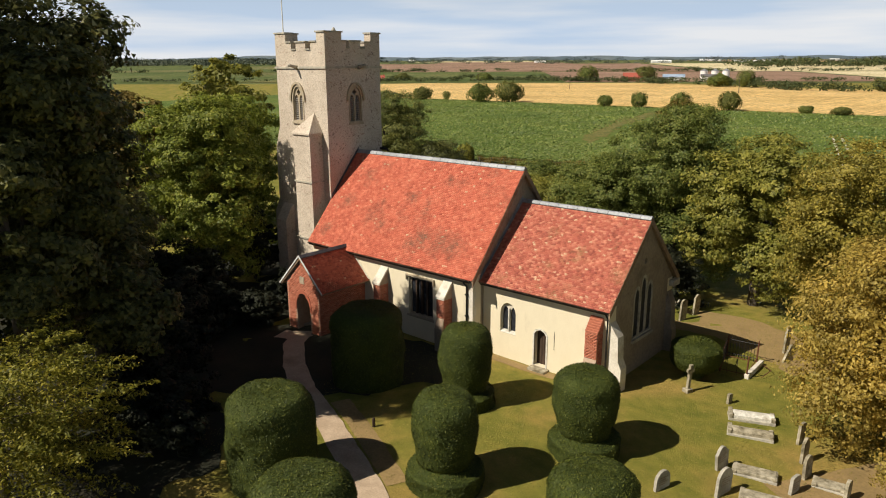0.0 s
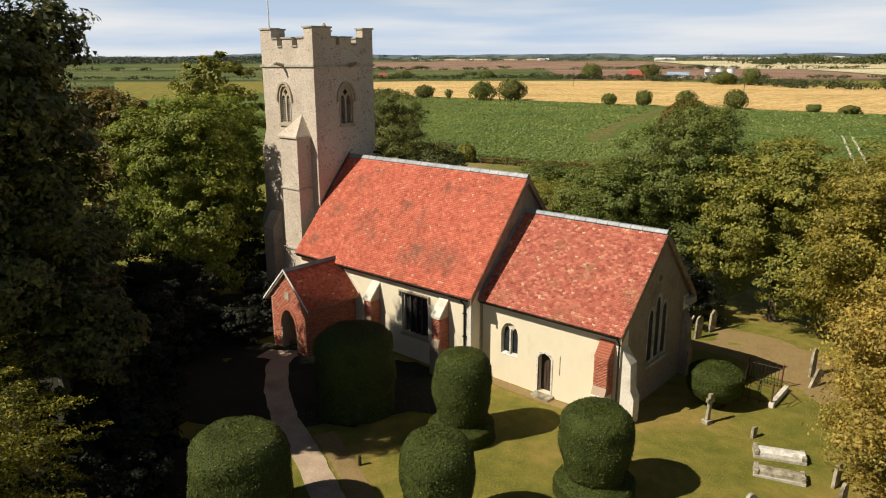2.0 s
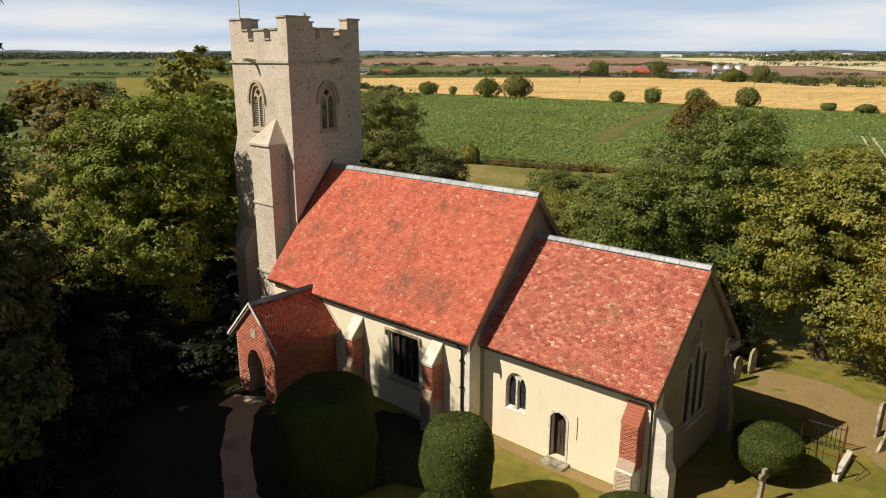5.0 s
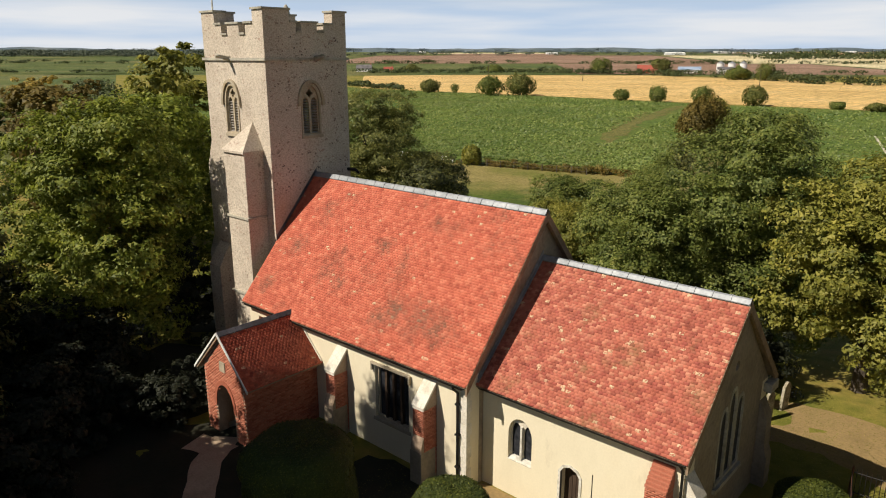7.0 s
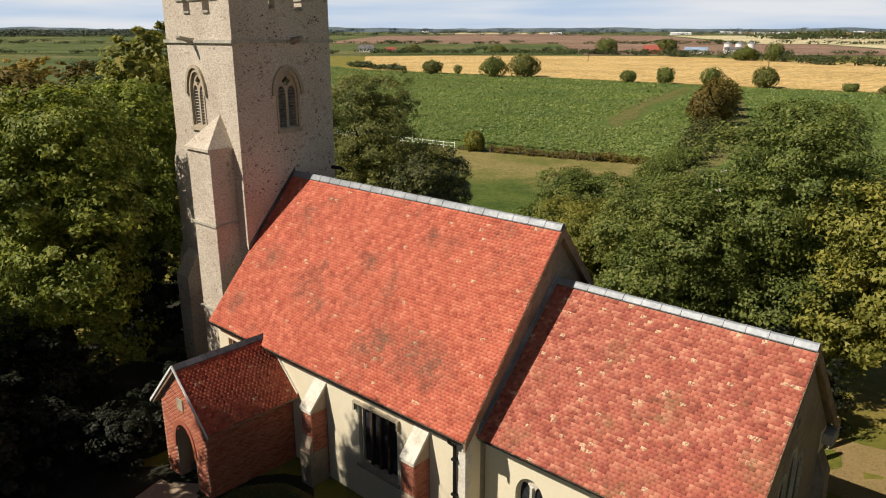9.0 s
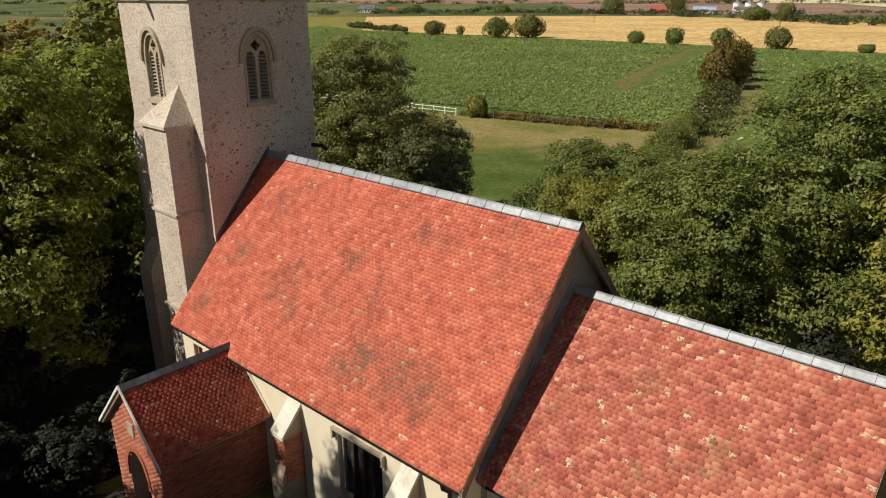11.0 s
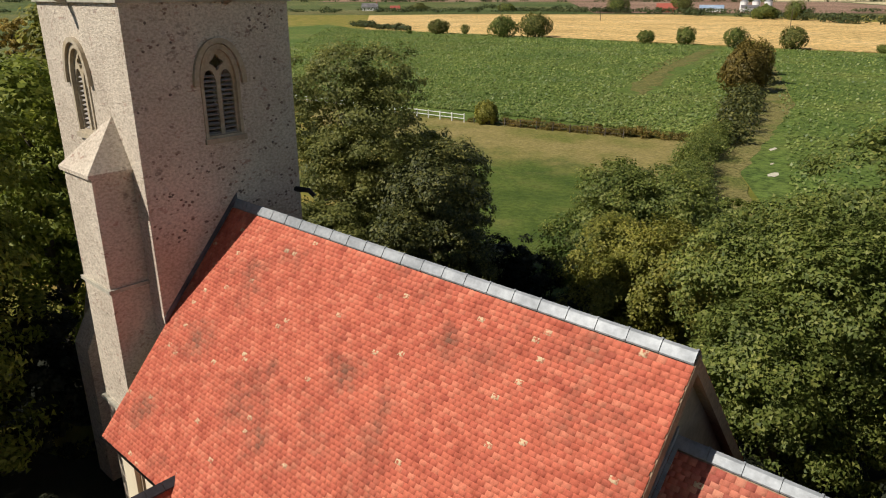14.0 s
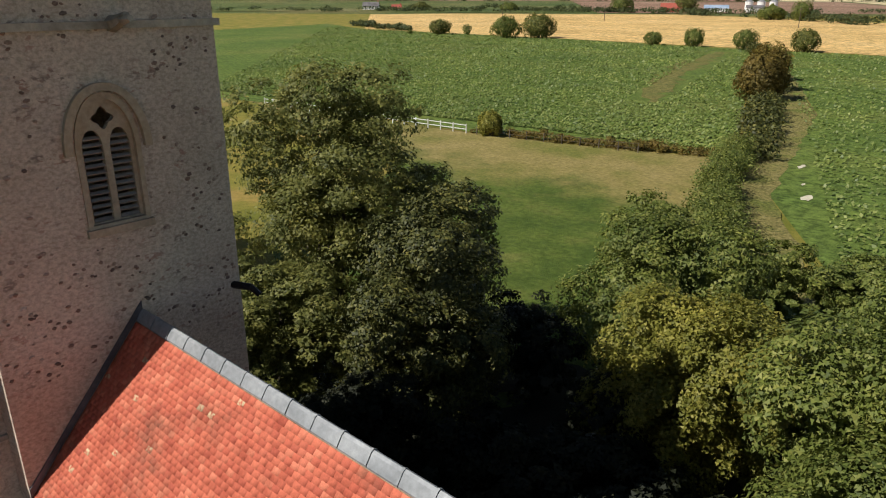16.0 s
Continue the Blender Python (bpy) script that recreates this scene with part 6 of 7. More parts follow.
for bi, (s0, s1) in enumerate(BANDS):
    u = -0.75 * s1
    while u < 0.8 * s1:
        w = rf.uniform(0.12, 0.4) * s1
        mat, lab = rf.choice(((M_PLOUGH, "ploughed brown field"), (M_PALE, "pale stubble field"), (M_FARGREEN, "green pasture"), (M_WHEAT, "golden stubble field"), (M_FARGREEN, "green pasture")))
        if bi == 0:
            mat, lab = (M_PLOUGH, "ploughed brown field") if -60 < u < 130 else (M_FARGREEN, "green pasture") if u < 0 else (M_PALE, "pale stubble field")
        if bi == 1:
            mat, lab = (M_PLOUGH, "ploughed brown field") if -60 < u < 330 else (mat, lab) if u < 0 else (M_PALE, "pale stubble field")
        if bi and u < -0.18 * s1:
            mat, lab = M_FARGREEN, "green pasture"
        a, b = u, u + w - 0.012 * s1
        field("far_field", [far(s0, a, 0.3), far(s0, b, 0.3), far(s1, b * 1.02, 0.3), far(s1, a * 1.02, 0.3)], 0, mat, lab + " on the far rise")
        u += w


def hedge(name, pts, wide, high, n, leaf, mat, seed, label, gap=0.25):
    """A hedgerow along the points: leaf clumps of uneven height."""
    rng = np.random.default_rng(seed)
    pts = np.array(pts, dtype=float)
    seg = np.linalg.norm(np.diff(pts, axis=0), axis=1)
    cum = np.concatenate(((0,), np.cumsum(seg)))
    nc = max(n // 40, 5)
    at0 = rng.random(nc) * cum[-1]
    at0 = at0[np.sin(at0 * 6.1 / high / 3) + np.sin(at0 * 2.3 / high / 3 + seed) > -1.6 + gap * 2]
    c = np.stack([np.interp(at0, cum, pts[:, i]) for i in range(3)], axis=1)
    swell = 0.55 + 0.45 * np.abs(np.sin(at0 / high * 0.7 + seed) * np.sin(at0 / high * 0.31))
    c[:, :2] += rng.normal(size=(len(c), 2)) * wide * 0.35
    hh = high * swell * (0.35 + 0.65 * rng.random(len(c)))
    idx = np.repeat(np.arange(len(c)), 40)
    off = unit(rng.normal(size=(len(idx), 3))) * rng.random((len(idx), 1)) ** 0.4
    p = c[idx] + off * np.array((wide * 0.4, wide * 0.4, high * 0.28))
    p[:, 2] += hh[idx] * 0.8
    p[:, 2] = np.maximum(p[:, 2], c[idx][:, 2] + 0.1)
    me = leaf_mesh(name, p, off + np.array((0, 0, 0.5)) + 0.4 * rng.normal(size=p.shape), leaf * (0.6 + 0.8 * rng.random(len(p))), mat, rng, 0.7)
    return tagged(new(name, me), label, "hedge", kind="stuff")


G = lambda pts: [(x, y, FZ) for x, y in pts]
hedge("hedge", G([(-16.4, 41), (-22.2, 54), (-28, 75)]), 2.0, 3.4, 44000, 0.19, L_GREEN, 1, "overgrown green field hedge", 0.05)
hedge("hedge", G([(-25, 70), (-34, 99), (-43, 129), (-59, 178), (-82, 227)]), 3.0, 4.0, 24000, 0.42, L_DARK, 2, "dark field hedge beside a grass track", 0.1)
hedge("hedge", G([(-57, 62.9), (-45, 65.8), (-36, 67.8), (-27, 71)]), 1.4, 1.4, 9000, 0.22, L_BROWN, 3, "low rough growth along the field fence", 0.1)
hedge("hedge", G([(-530, 470), (-451, 538), (-351, 566), (-282, 576), (-189, 548), (-106, 458), (30, 450)]), 10, 8.0, 16000, 1.3, L_HEDGE, 4, "field hedge beyond the wheat", 0.0)
hedge("hedge", G([(-300, 256), (-262, 240), (-240, 236)]), 6, 4.0, 2600, 1.0, L_HEDGE, 5, "hedge at the wheat's corner", 0.1)
hedge("hedge", G([(-110, 22), (-200, 70), (-330, 120)]), 8, 8, 7000, 1.0, L_HEDGE, 6, "tall hedge beyond the churchyard", 0.2)
hedge("hedge", G([(-100, 12), (-150, 10), (-260, 40)]), 9, 9, 7000, 0.9, L_GREEN, 7, "line of green trees beyond the churchyard", 0.2)
# Farther rows take haze in their colour: L_HAZE, then M_HILL.
for i, s in enumerate((660, 970, 1600, 2310, 3220, 4450)):
    hi = (5, 7, 9, 11, 14, 26)[i]
    hedge("far_woods", [far(s, u) for u in np.linspace(-0.78 * s, 0.8 * s, 9)], hi * 3.5, hi, 6500, hi * 0.33, L_HEDGE if i < 2 else L_HAZE if i < 4 else M_HILL, 30 + i, "far hedges and woods below the horizon, the farther ones haze-tinted", 0.25 if i < 5 else 0.0)
hedge("far_woods", [far(1500, u) for u in (-1100, -900, -700, -500, -380)], 90, 15, 7000, 4.0, L_HAZE, 52, "woods beyond the far pasture, haze put into their colour", -0.2)
hedge("far_woods", [far(2600, u) for u in (-1900, -1500, -1100, -700)], 120, 20, 6000, 6.0, L_HAZE, 53, "woods beyond the far pasture, haze put into their colour", -0.2)
hedge("far_woods", [far(1250, u) for u in (430, 520, 640, 800, 1000)], 60, 17, 6000, 4.0, L_HEDGE, 51, "dark wood on the far rise", -0.2)

bm = bmesh.new()
prev = None
for i in range(141):
    u = -4000 + 8000 * i / 140
    hgt = 22 + 20 * noise.noise(Vector((u * 0.0011, 3.1, 0))) + 6 * noise.noise(Vector((u * 0.006, 1.7, 0))) + 3 * noise.noise(Vector((u * 0.03, 0.4, 0)))
    cur = [bm.verts.new(far(4520, u, -2)), bm.verts.new(far(4560, u, max(hgt, 3))), bm.verts.new(far(4640, u, max(hgt, 3) * 1.1))]
    if prev:
        for k3 in range(2):
            bm.faces.new((prev[k3], cur[k3], cur[k3 + 1], prev[k3 + 1]))
    prev = cur
tagged(new("far_hills", to_mesh("far_hills", bm, M_HILL)), "low wooded hills along the horizon, tinted with haze", "hills", kind="structure")

BUSHES = [(-211, 224, 6.0, 4.2), (-202, 231, 4.0, 1.8), (-176, 224, 8.0, 5.0), (-166, 232, 8.8, 6.0), (-115, 226, 4.4, 2.8), (-102, 229, 5.8, 3.4), (-68, 231, 6.6, 4.0), (-42.7, 232, 2.4, 2.4), (-224, 219, 1.6, 1.2),
          (-31, 228, 2.6, 3.0), (-84, 226, 6.2, 3.4), (-325, 584, 14, 9), (-284, 621, 14, 9), (-171, 505, 9, 8), (-150, 498, 12, 6), (-60, 470, 7, 6), (-30, 465, 7, 7), (-420, 545, 8, 8), (-490, 500, 8, 8)]
for i, (x, y, h, r) in enumerate(BUSHES):
    shrub("field_bush" if h < 8 else "field_tree", x, y, h, r, L_GREEN if i % 3 else L_GREY, 200 + i, "dark green bush at the edge of the wheat" if y < 300 else "dark tree in the hedge beyond the wheat", 5000, 0.11 * r, FZ, "bush" if h < 8 else "tree")
shrub("field_tree", -41, 117, 7.4, 3.8, L_BROWN, 240, "browning tree in the field hedge", 9000, 0.42, FZ, "tree")
shrub("field_tree", -45, 131, 7.8, 3.4, L_BROWN, 243, "browning tree in the field hedge", 6000, 0.45, FZ, "tree")
shrub("field_tree", -50, 148, 6.4, 3.2, L_OLIVE, 241, "olive-green tree in the field hedge", 5000, 0.45, FZ, "tree")
shrub("field_bush", -54.5, 63.2, 3.0, 1.6, L_OLIVE, 242, "olive-green bush beside the white fence", 4200, 0.26, FZ)
for i, (x, y, h, r, m) in enumerate(((-215, 70, 9, 6, L_BROWN), (-228, 62, 10, 7, L_GOLD), (-180, 40, 9, 6, L_BROWN), (-140, 22, 8, 5, L_GREEN), (-105, -8, 9, 6, L_GREEN), (-86, -16, 8, 6, L_GREEN))):
    tree("field_tree", x, y, FZ + h, r, m, 260 + i, "leafy tree in the pasture hedges", leaves=6000, leaf=0.6, base=0.2, lobes=9)

rb = np.random.default_rng(9)
n = 52000
u, v = rb.random(n) ** 1.7, rb.random(n)
lo = np.stack((-120 + 92 * v, 62 + 11.5 * v), axis=1)
hi = np.stack((-300 + 218 * v, 236 - 9 * v), axis=1)
one = lo + (hi - lo) * u[:, None]
u, v = rb.random(n // 2) ** 1.7, rb.random(n // 2)
lo = np.stack((-8.5 + 60 * v, 40.5 - 5 * v), axis=1)
hi = np.stack((-73 + 150 * v, 228 + 4 * v), axis=1)
two = lo + (hi - lo) * u[:, None]
at = np.concatenate((one, two))
# no beet in the weedy strip
for (ax, ay), (bx, by), half in (((-54.5, 104), (-86, 214), 3.2),):
    along = np.clip(((at[:, 0] - ax) * (bx - ax) + (at[:, 1] - ay) * (by - ay)) / ((bx - ax) ** 2 + (by - ay) ** 2), 0, 1)
    gap = np.hypot(at[:, 0] - ax - along * (bx - ax), at[:, 1] - ay - along * (by - ay))
    at = at[gap > half]
at = np.concatenate((at, FZ + 0.15 + 0.18 * rb.random((len(at), 1))), axis=1)
L_BEET = leaf_mat("beet leaves", (0.082, 0.128, 0.026), (0.135, 0.18, 0.04), (0.24, 0.27, 0.09), 0.5, 0.2, 0.05)
size = (0.25 + 0.3 * rb.random(len(at))) * (1 + (at[:, 1] - 60) / 220)
tagged(new("beet_leaves", leaf_mesh("beet_leaves", at, np.array((-0.2, -0.4, 1.0)) + 0.4 * rb.normal(size=at.shape), size, L_BEET, rb, 0.6)), "broad green sugar beet leaves in the field", "crop", kind="stuff")

# white rail fence
fence = thing("rail_fence", -70, 61.5, FZ, "white post-and-rail paddock fence", "fence")
FA, FB = Vector((-96.0, 58.4, 0)), Vector((-57.5, 62.1, 0))
for i in range(20):
    p = FA.lerp(FB, i / 19)
    part("post", boxed(p.x - 0.06, p.x + 0.06, p.y - 0.06, p.y + 0.06, FZ - 0.1, FZ + 1.22, 0.01), M_WOOD_WHITE, fence)
for z in (0.5, 1.0):
    bm = bmesh.new()
    prism(bm, [(FA.x, FA.y), (FB.x, FB.y), (FB.x, FB.y + 0.05), (FA.x, FA.y + 0.05)], lambda u, w, d: (u, w, FZ + z + d), 0.08)
    part("rail", bm, M_WOOD_WHITE, fence)
wire = thing("wire_fence", -47, 64, FZ, "weathered post-and-wire field fence", "fence")
WA, WB = Vector((-56, 62.4, 0)), Vector((-36, 66.3, 0))
for i in range(10):
    p = WA.lerp(WB, i / 9)
    part("post", boxed(p.x - 0.05, p.x + 0.05, p.y - 0.05, p.y + 0.05, FZ - 0.1, FZ + 1.1, 0.01), M_BARK, wire)
bm = bmesh.new()
for z in (0.5, 1.0):
    tube(bm, [(WA.x, WA.y, FZ + z), (WB.x, WB.y, FZ + z)], [0.02, 0.02], 4)
part("wire", bm, M_BARK, wire)


def house(name, x, y, w, d, h, ridge, turn, wall_m, roof_m, label, category="house"):
    t = thing(name, x, y, FZ, label, category)
    m = Matrix.Translation((x, y, FZ)) @ pose(0, 0, 0, 0, 0, turn)
    P = lambda a, b, c: tuple(m @ Vector((a, b, c)))
    bm = bmesh.new()
    prism(bm, [(-d / 2, -0.5), (d / 2, -0.5), (d / 2, h), (0, h + ridge - 0.2), (-d / 2, h)], lambda u, q, e: P(-w / 2 + e, u, q), w)
    part("wall", bm, wall_m, t)
    bm = bmesh.new()
    k3 = ridge / (d / 2)
    prism(bm, [(-d / 2 - 0.4, h - 0.4 * k3), (0, h + ridge), (d / 2 + 0.4, h - 0.4 * k3), (d / 2 + 0.4, h - 0.4 * k3 - 0.25), (0, h + ridge - 0.3), (-d / 2 - 0.4, h - 0.4 * k3 - 0.25)], lambda u, q, e: P(-w / 2 - 0.3 + e, u, q), w + 0.6)
    part("roof", bm, roof_m, t)
    if category == "house":
        for i in range(3):
            a = -w / 2 + w * (i + 0.5) / 3
            for z in (0.8, 3.3):
                bm = bmesh.new()
                prism(bm, [(a - 0.5, z), (a + 0.5, z), (a + 0.5, z + 1.2), (a - 0.5, z + 1.2)], lambda u, q, e: P(u, -d / 2 - 0.04 + e, q), 0.1)
                part("window", bm, M_GLASS, t)
        part("chimney", prism(bmesh.new(), [(-0.4, h), (0.4, h), (0.4, h + ridge + 1.2), (-0.4, h + ridge + 1.2)], lambda u, q, e: P(w / 2 - 1.2 + e, u, q), 0.7), M_REDROOF, t)
    return t


house("farmhouse", -524, 468, 15, 8, 5.2, 3.2, 40, M_WALL_WHITE, M_SLATE, "white farmhouse with a grey roof beyond the wheat")
house("cottage", -506, 484, 9, 7, 3.2, 3.0, 40, M_WALL_WHITE, M_REDROOF, "small white cottage beyond the wheat")
house("barn", -293, 613, 18, 10, 3.5, 5.0, 25, M_REDROOF, M_REDROOF, "low red-roofed barn beyond the wheat", "barn")
house("farm_shed", -264, 640, 20, 10, 4.5, 2.5, 25, M_WALL_WHITE, M_BLUESHED, "white farm shed with a blue-grey roof", "shed")
house("farm_shed", -236, 655, 14, 9, 5, 2, 25, M_WALL_WHITE, M_SLATE, "pale farm shed beside the silos", "shed")
for i in range(3):
    x, y = -258 + 9 * i, 700 + 6 * i
    t = thing("silo", x, y, FZ, "pale cylindrical grain silo", "silo", "silos at the far farm")
    bm = bmesh.new()
    tube(bm, [(x, y, FZ - 0.5), (x, y, FZ + 9.5)], [3.6, 3.6], 18)
    part("drum", bm, M_WALL_WHITE, t)
    bm = bmesh.new()
    tube(bm, [(x, y, FZ + 9.5), (x, y, FZ + 11.4), (x, y, FZ + 11.8)], [3.8, 0.6, 0.3], 18)
    part("cap", bm, M_LEAD, t)
for i in range(9):
    s = rf.uniform(1700, 3600)
    u = rf.uniform(-0.35, 0.62) * s
    x, y, z = far(s, u)
    w, h = rf.uniform(25, 70), rf.uniform(3, 5)
    t = thing("far_shed", x, y, z, "long pale building on the far rise", "shed", "far buildings below the horizon")
    c, sn = VY, -VX
    bm = bmesh.new()
    prism(bm, [(-8, -1), (8, -1), (8, h), (0, h + 2.5), (-8, h)], lambda a, q, e: (x + VX * a + c * (e - w / 2), y + VY * a + sn * (e - w / 2), z + q), w)
    part("body", bm, M_WALL_WHITE, t)
for i, (x, y) in enumerate(((-238, 405), (-330, 420), (-120, 395))):
    t = thing("power_pole", x, y, FZ, "wooden power pole standing in the wheat", "power pole", "power poles")
    bm = bmesh.new()
    tube(bm, [(x, y, FZ - 0.5), (x, y, FZ + 9.5)], [0.2, 0.14], 7)
    part("pole", bm, M_BARK, t)
    part("crossarm", boxed(x - 1.0, x + 1.0, y - 0.08, y + 0.08, FZ + 8.8, FZ + 9.0), M_BARK, t)

# ---- churchyard ----
def ribbon(name, pts, wide, mat, label, category, lift=0.02, seed=1):
    """A strip laid on the ground along the points, with wavering edges."""
    rr = random.Random(seed)
    P = [Vector((x, y, 0)) for x, y in pts]
    fine = []
    for a, b in zip(P, P[1:]):
        n = max(2, int((b - a).length / 0.5))
        fine += [a.lerp(b, i / n) for i in range(n)]
    fine.append(P[-1])
    vs = []
    cross = 4
    for i, p in enumerate(fine):
        d = (fine[min(i + 1, len(fine) - 1)] - fine[max(i - 1, 0)]).normalized()
        s = Vector((-d.y, d.x, 0))
        w0, w1 = wide / 2 * (1 + rr.uniform(-0.06, 0.06)), wide / 2 * (1 + rr.uniform(-0.06, 0.06))
        for j in range(cross + 1):
            q = p + s * (-w0 + (w0 + w1) * j / cross)
            vs.append((q.x, q.y, rise(q.x, q.y) + lift))
    n = cross + 1
    fs = [(i * n + j, i * n + j + 1, (i + 1) * n + j + 1, (i + 1) * n + j) for i in range(len(fine) - 1) for j in range(cross)]
    return tagged(new(name, quads(name, vs, mat, fs)), label, category, kind="structure")


ribbon("path", [(14.0, -21.6), (9.5, -19.2), (5.4, -16.7), (0.5, -14.4), (-3.2, -12.9), (-5.9, -11.4), (-8.3, -9.6), (-9.4, -7.95)], 1.15, M_PATH, "worn pale gravel path leading to the porch", "path", 0.03)
ribbon("path", [(-10.2, -9.1), (-9.2, -8.8), (-8.3, -8.7)], 1.2, M_PATH, "gravel apron in front of the porch", "path", 0.045, 2)
ribbon("earth_edge", [(5.9, -15.7), (1.6, -13.6), (-0.9, -12.6)], 0.9, M_DIRT, "bare brown earth along the path", "soil", 0.015, 3)
ribbon("dry_grass", [(6.5, 8.6), (9.5, 9.3), (12.5, 8.2), (15.5, 6.4)], 4.2, M_DIRT, "scorched brown grass by the trees", "grass", 0.012, 4)
ribbon("wall_foot", [(0.6, -3.75), (3.0, -3.75), (6.9, -3.75)], 0.6, M_DIRT, "bare earth at the foot of the chancel wall", "soil", 0.02, 5)
ribbon("leaf_litter", [(17.6, -7.2), (19.2, -4.6), (20.8, -2.0)], 3.0, M_DIRT, "brown leaf litter under the trees", "soil", 0.015, 6)


def patch(name, cx, cy, rx, ry, mat, label, category, lift=0.02, seed=1):
    """An uneven round patch laid on the ground."""
    rr = random.Random(seed)
    n, rings = 40, 14
    edge = [0.86 + 0.14 * math.sin(3 * i * 2 * math.pi / n + seed) * math.cos(5 * i * 2 * math.pi / n) + rr.uniform(-0.05, 0.05) for i in range(n)]
    vs = []
    for j in range(rings + 1):
        for i in range(n):
            a = 2 * math.pi * i / n
            x, y = cx + rx * edge[i] * j / rings * math.cos(a), cy + ry * edge[i] * j / rings * math.sin(a)
            vs.append((x, y, rise(x, y) + lift))
    fs = [(j * n + i, j * n + (i + 1) % n, (j + 1) * n + (i + 1) % n, (j + 1) * n + i) for j in range(rings) for i in range(n)]
    return tagged(new(name, quads(name, vs, mat, fs, True)), label, category, kind="structure")


# Dark sheets laid where shade falls; the shade is in their colour.
patch("shade_sheet", -18.0, -15.5, 13.5, 9.5, M_SHADE_GROUND, "leaf mould under the trees, shade put into its colour", "ivy", 0.018, 3)
patch("shade_sheet", -5.5, -21.5, 6.5, 5.0, M_SHADE_GROUND, "leaf mould beside the path, shade put into its colour", "ivy", 0.024, 4)
patch("shade_sheet", -6.6, -10.4, 6.4, 6.4, M_SHADE_GROUND, "leaf mould round the yew and porch, shade put into its colour", "soil", 0.02, 8)
patch("shade_sheet", -15.5, -5.5, 5.5, 5.0, M_SHADE_GROUND, "leaf mould below the tower, shade put into its colour", "ivy", 0.022, 9)
patch("shade_sheet", -1.9, -7.4, 4.0, 3.3, M_SHADE_GROUND, "ground between the yew and the nave, shade put into its colour", "soil", 0.026, 10)
patch("lush_grass", -24.0, 25.0, 20.0, 13.0, M_PADDOCK, "lush green grass between the trees", "grass", 0.012, 11)
patch("lush_grass", 4.0, 33.0, 19.0, 9.0, M_PADDOCK, "lush green grass below the field margin", "grass", 0.016, 12)
# Two more sheets with painted-in shade, north and west.
patch("shade_sheet", -10.0, 13.0, 15.0, 7.5, M_SHADE_GROUND, "leaf mould north of the church, shade put into its colour", "ivy", 0.018, 5)
patch("shade_sheet", -26.0, 3.0, 7.5, 9.0, M_SHADE_GROUND, "leaf mould west of the tower, shade put into its colour", "ivy", 0.026, 6)


def placed(t, bm, name, mat, x, y, turn, lean, nod=0.0, label=""):
    """A stone built round the origin, stood on the ground with its lean."""
    m = Matrix.Translation((x, y, rise(x, y))) @ pose(0, 0, 0, nod, lean, turn)
    bmesh.ops.transform(bm, matrix=m, verts=bm.verts)
    return part(name, bm, mat, t, label)


def headstone(x, y, w, h, turn, lean, style, mat, label):
    t = thing("headstone", x, y, rise(x, y), label, "headstone", "gravestones in the churchyard")
    top = []
    n = 10
    for i in range(n + 1):
        a = math.pi * i / n
        if style == "round":
            top.append((w / 2 * math.cos(a), h - w / 2 + w / 2 * math.sin(a)))
        elif style == "shoulder":
            top.append((w / 2 * math.cos(a) * (0.7 if 1 <= i <= n - 1 else 1), h - w * 0.35 + w * 0.35 * math.sin(a)))
        else:
            top.append((w / 2 * math.cos(a), h - w * 0.15 + w * 0.15 * math.sin(a)))
    bm = bmesh.new()
    prism(bm, [(-w / 2, -0.3), (w / 2, -0.3)] + top, lambda u, q, d: (u, d - 0.06, q), 0.12)
    placed(t, bm, "slab", mat, x, y, turn, lean)
    for i in range(4):
        bm = boxed(-w * 0.3, w * 0.3 - (i % 2) * w * 0.12, -0.064, -0.058, h * 0.62 - i * 0.09, h * 0.62 - i * 0.09 + 0.025)
        placed(t, bm, "inscription", M_STONE_GREY if mat is not M_STONE_GREY else M_BARGE, x, y, turn, lean)
    return t


HEADSTONES = [
    (6.9, 8.5, 0.6, 1.35, 78, 5, "round", M_GRAVE, "pale weathered headstone north of the chancel"),
    (7.1, 10.1, 0.6, 1.3, 80, 7, "shoulder", M_GRAVE, "pale leaning headstone on scorched grass"),
    (13.2, 7.5, 0.55, 1.5, 82, 6, "round", M_GRAVE, "tall pale headstone under the trees"),
    (13.6, 6.3, 0.6, 0.95, 70, 32, "plain", M_GRAVE, "pale headstone leaning far over"),
    (13.0, -0.7, 0.28, 0.5, 75, 4, "plain", M_GRAVE, "small pale footstone in the grass"),
    (14.7, -6.4, 0.75, 0.95, 78, -6, "shoulder", M_STONE_GREY, "squat headstone of lichened grey stone"),
    (15.35, -8.1, 0.9, 1.05, 78, 5, "round", M_STONE_GREY, "broad lichen-spotted headstone with round top"),
    (13.5, -9.3, 0.8, 0.75, 76, 3, "round", M_STONE_GREY, "low lichened headstone in the grass"),
    (16.5, -2.2, 0.55, 0.9, 82, 5, "plain", M_GRAVE, "thin pale headstone beside the trees"),
    (17.0, -3.6, 0.55, 1.05, 82, 3, "shoulder", M_GRAVE, "upright pale headstone beside the trees"),
    (17.4, -4.7, 0.6, 1.0, 80, -4, "round", M_GRAVE, "upright pale headstone beside the trees"),
    (17.3, -6.1, 0.65, 0.7, 80, 6, "plain", M_STONE_GREY, "low grey headstone sunk in grass"),
    (18.9, -5.2, 0.5, 0.8, 85, 4, "round", M_GRAVE, "round-topped pale headstone under the trees"),
]
for a in HEADSTONES:
    headstone(*a)


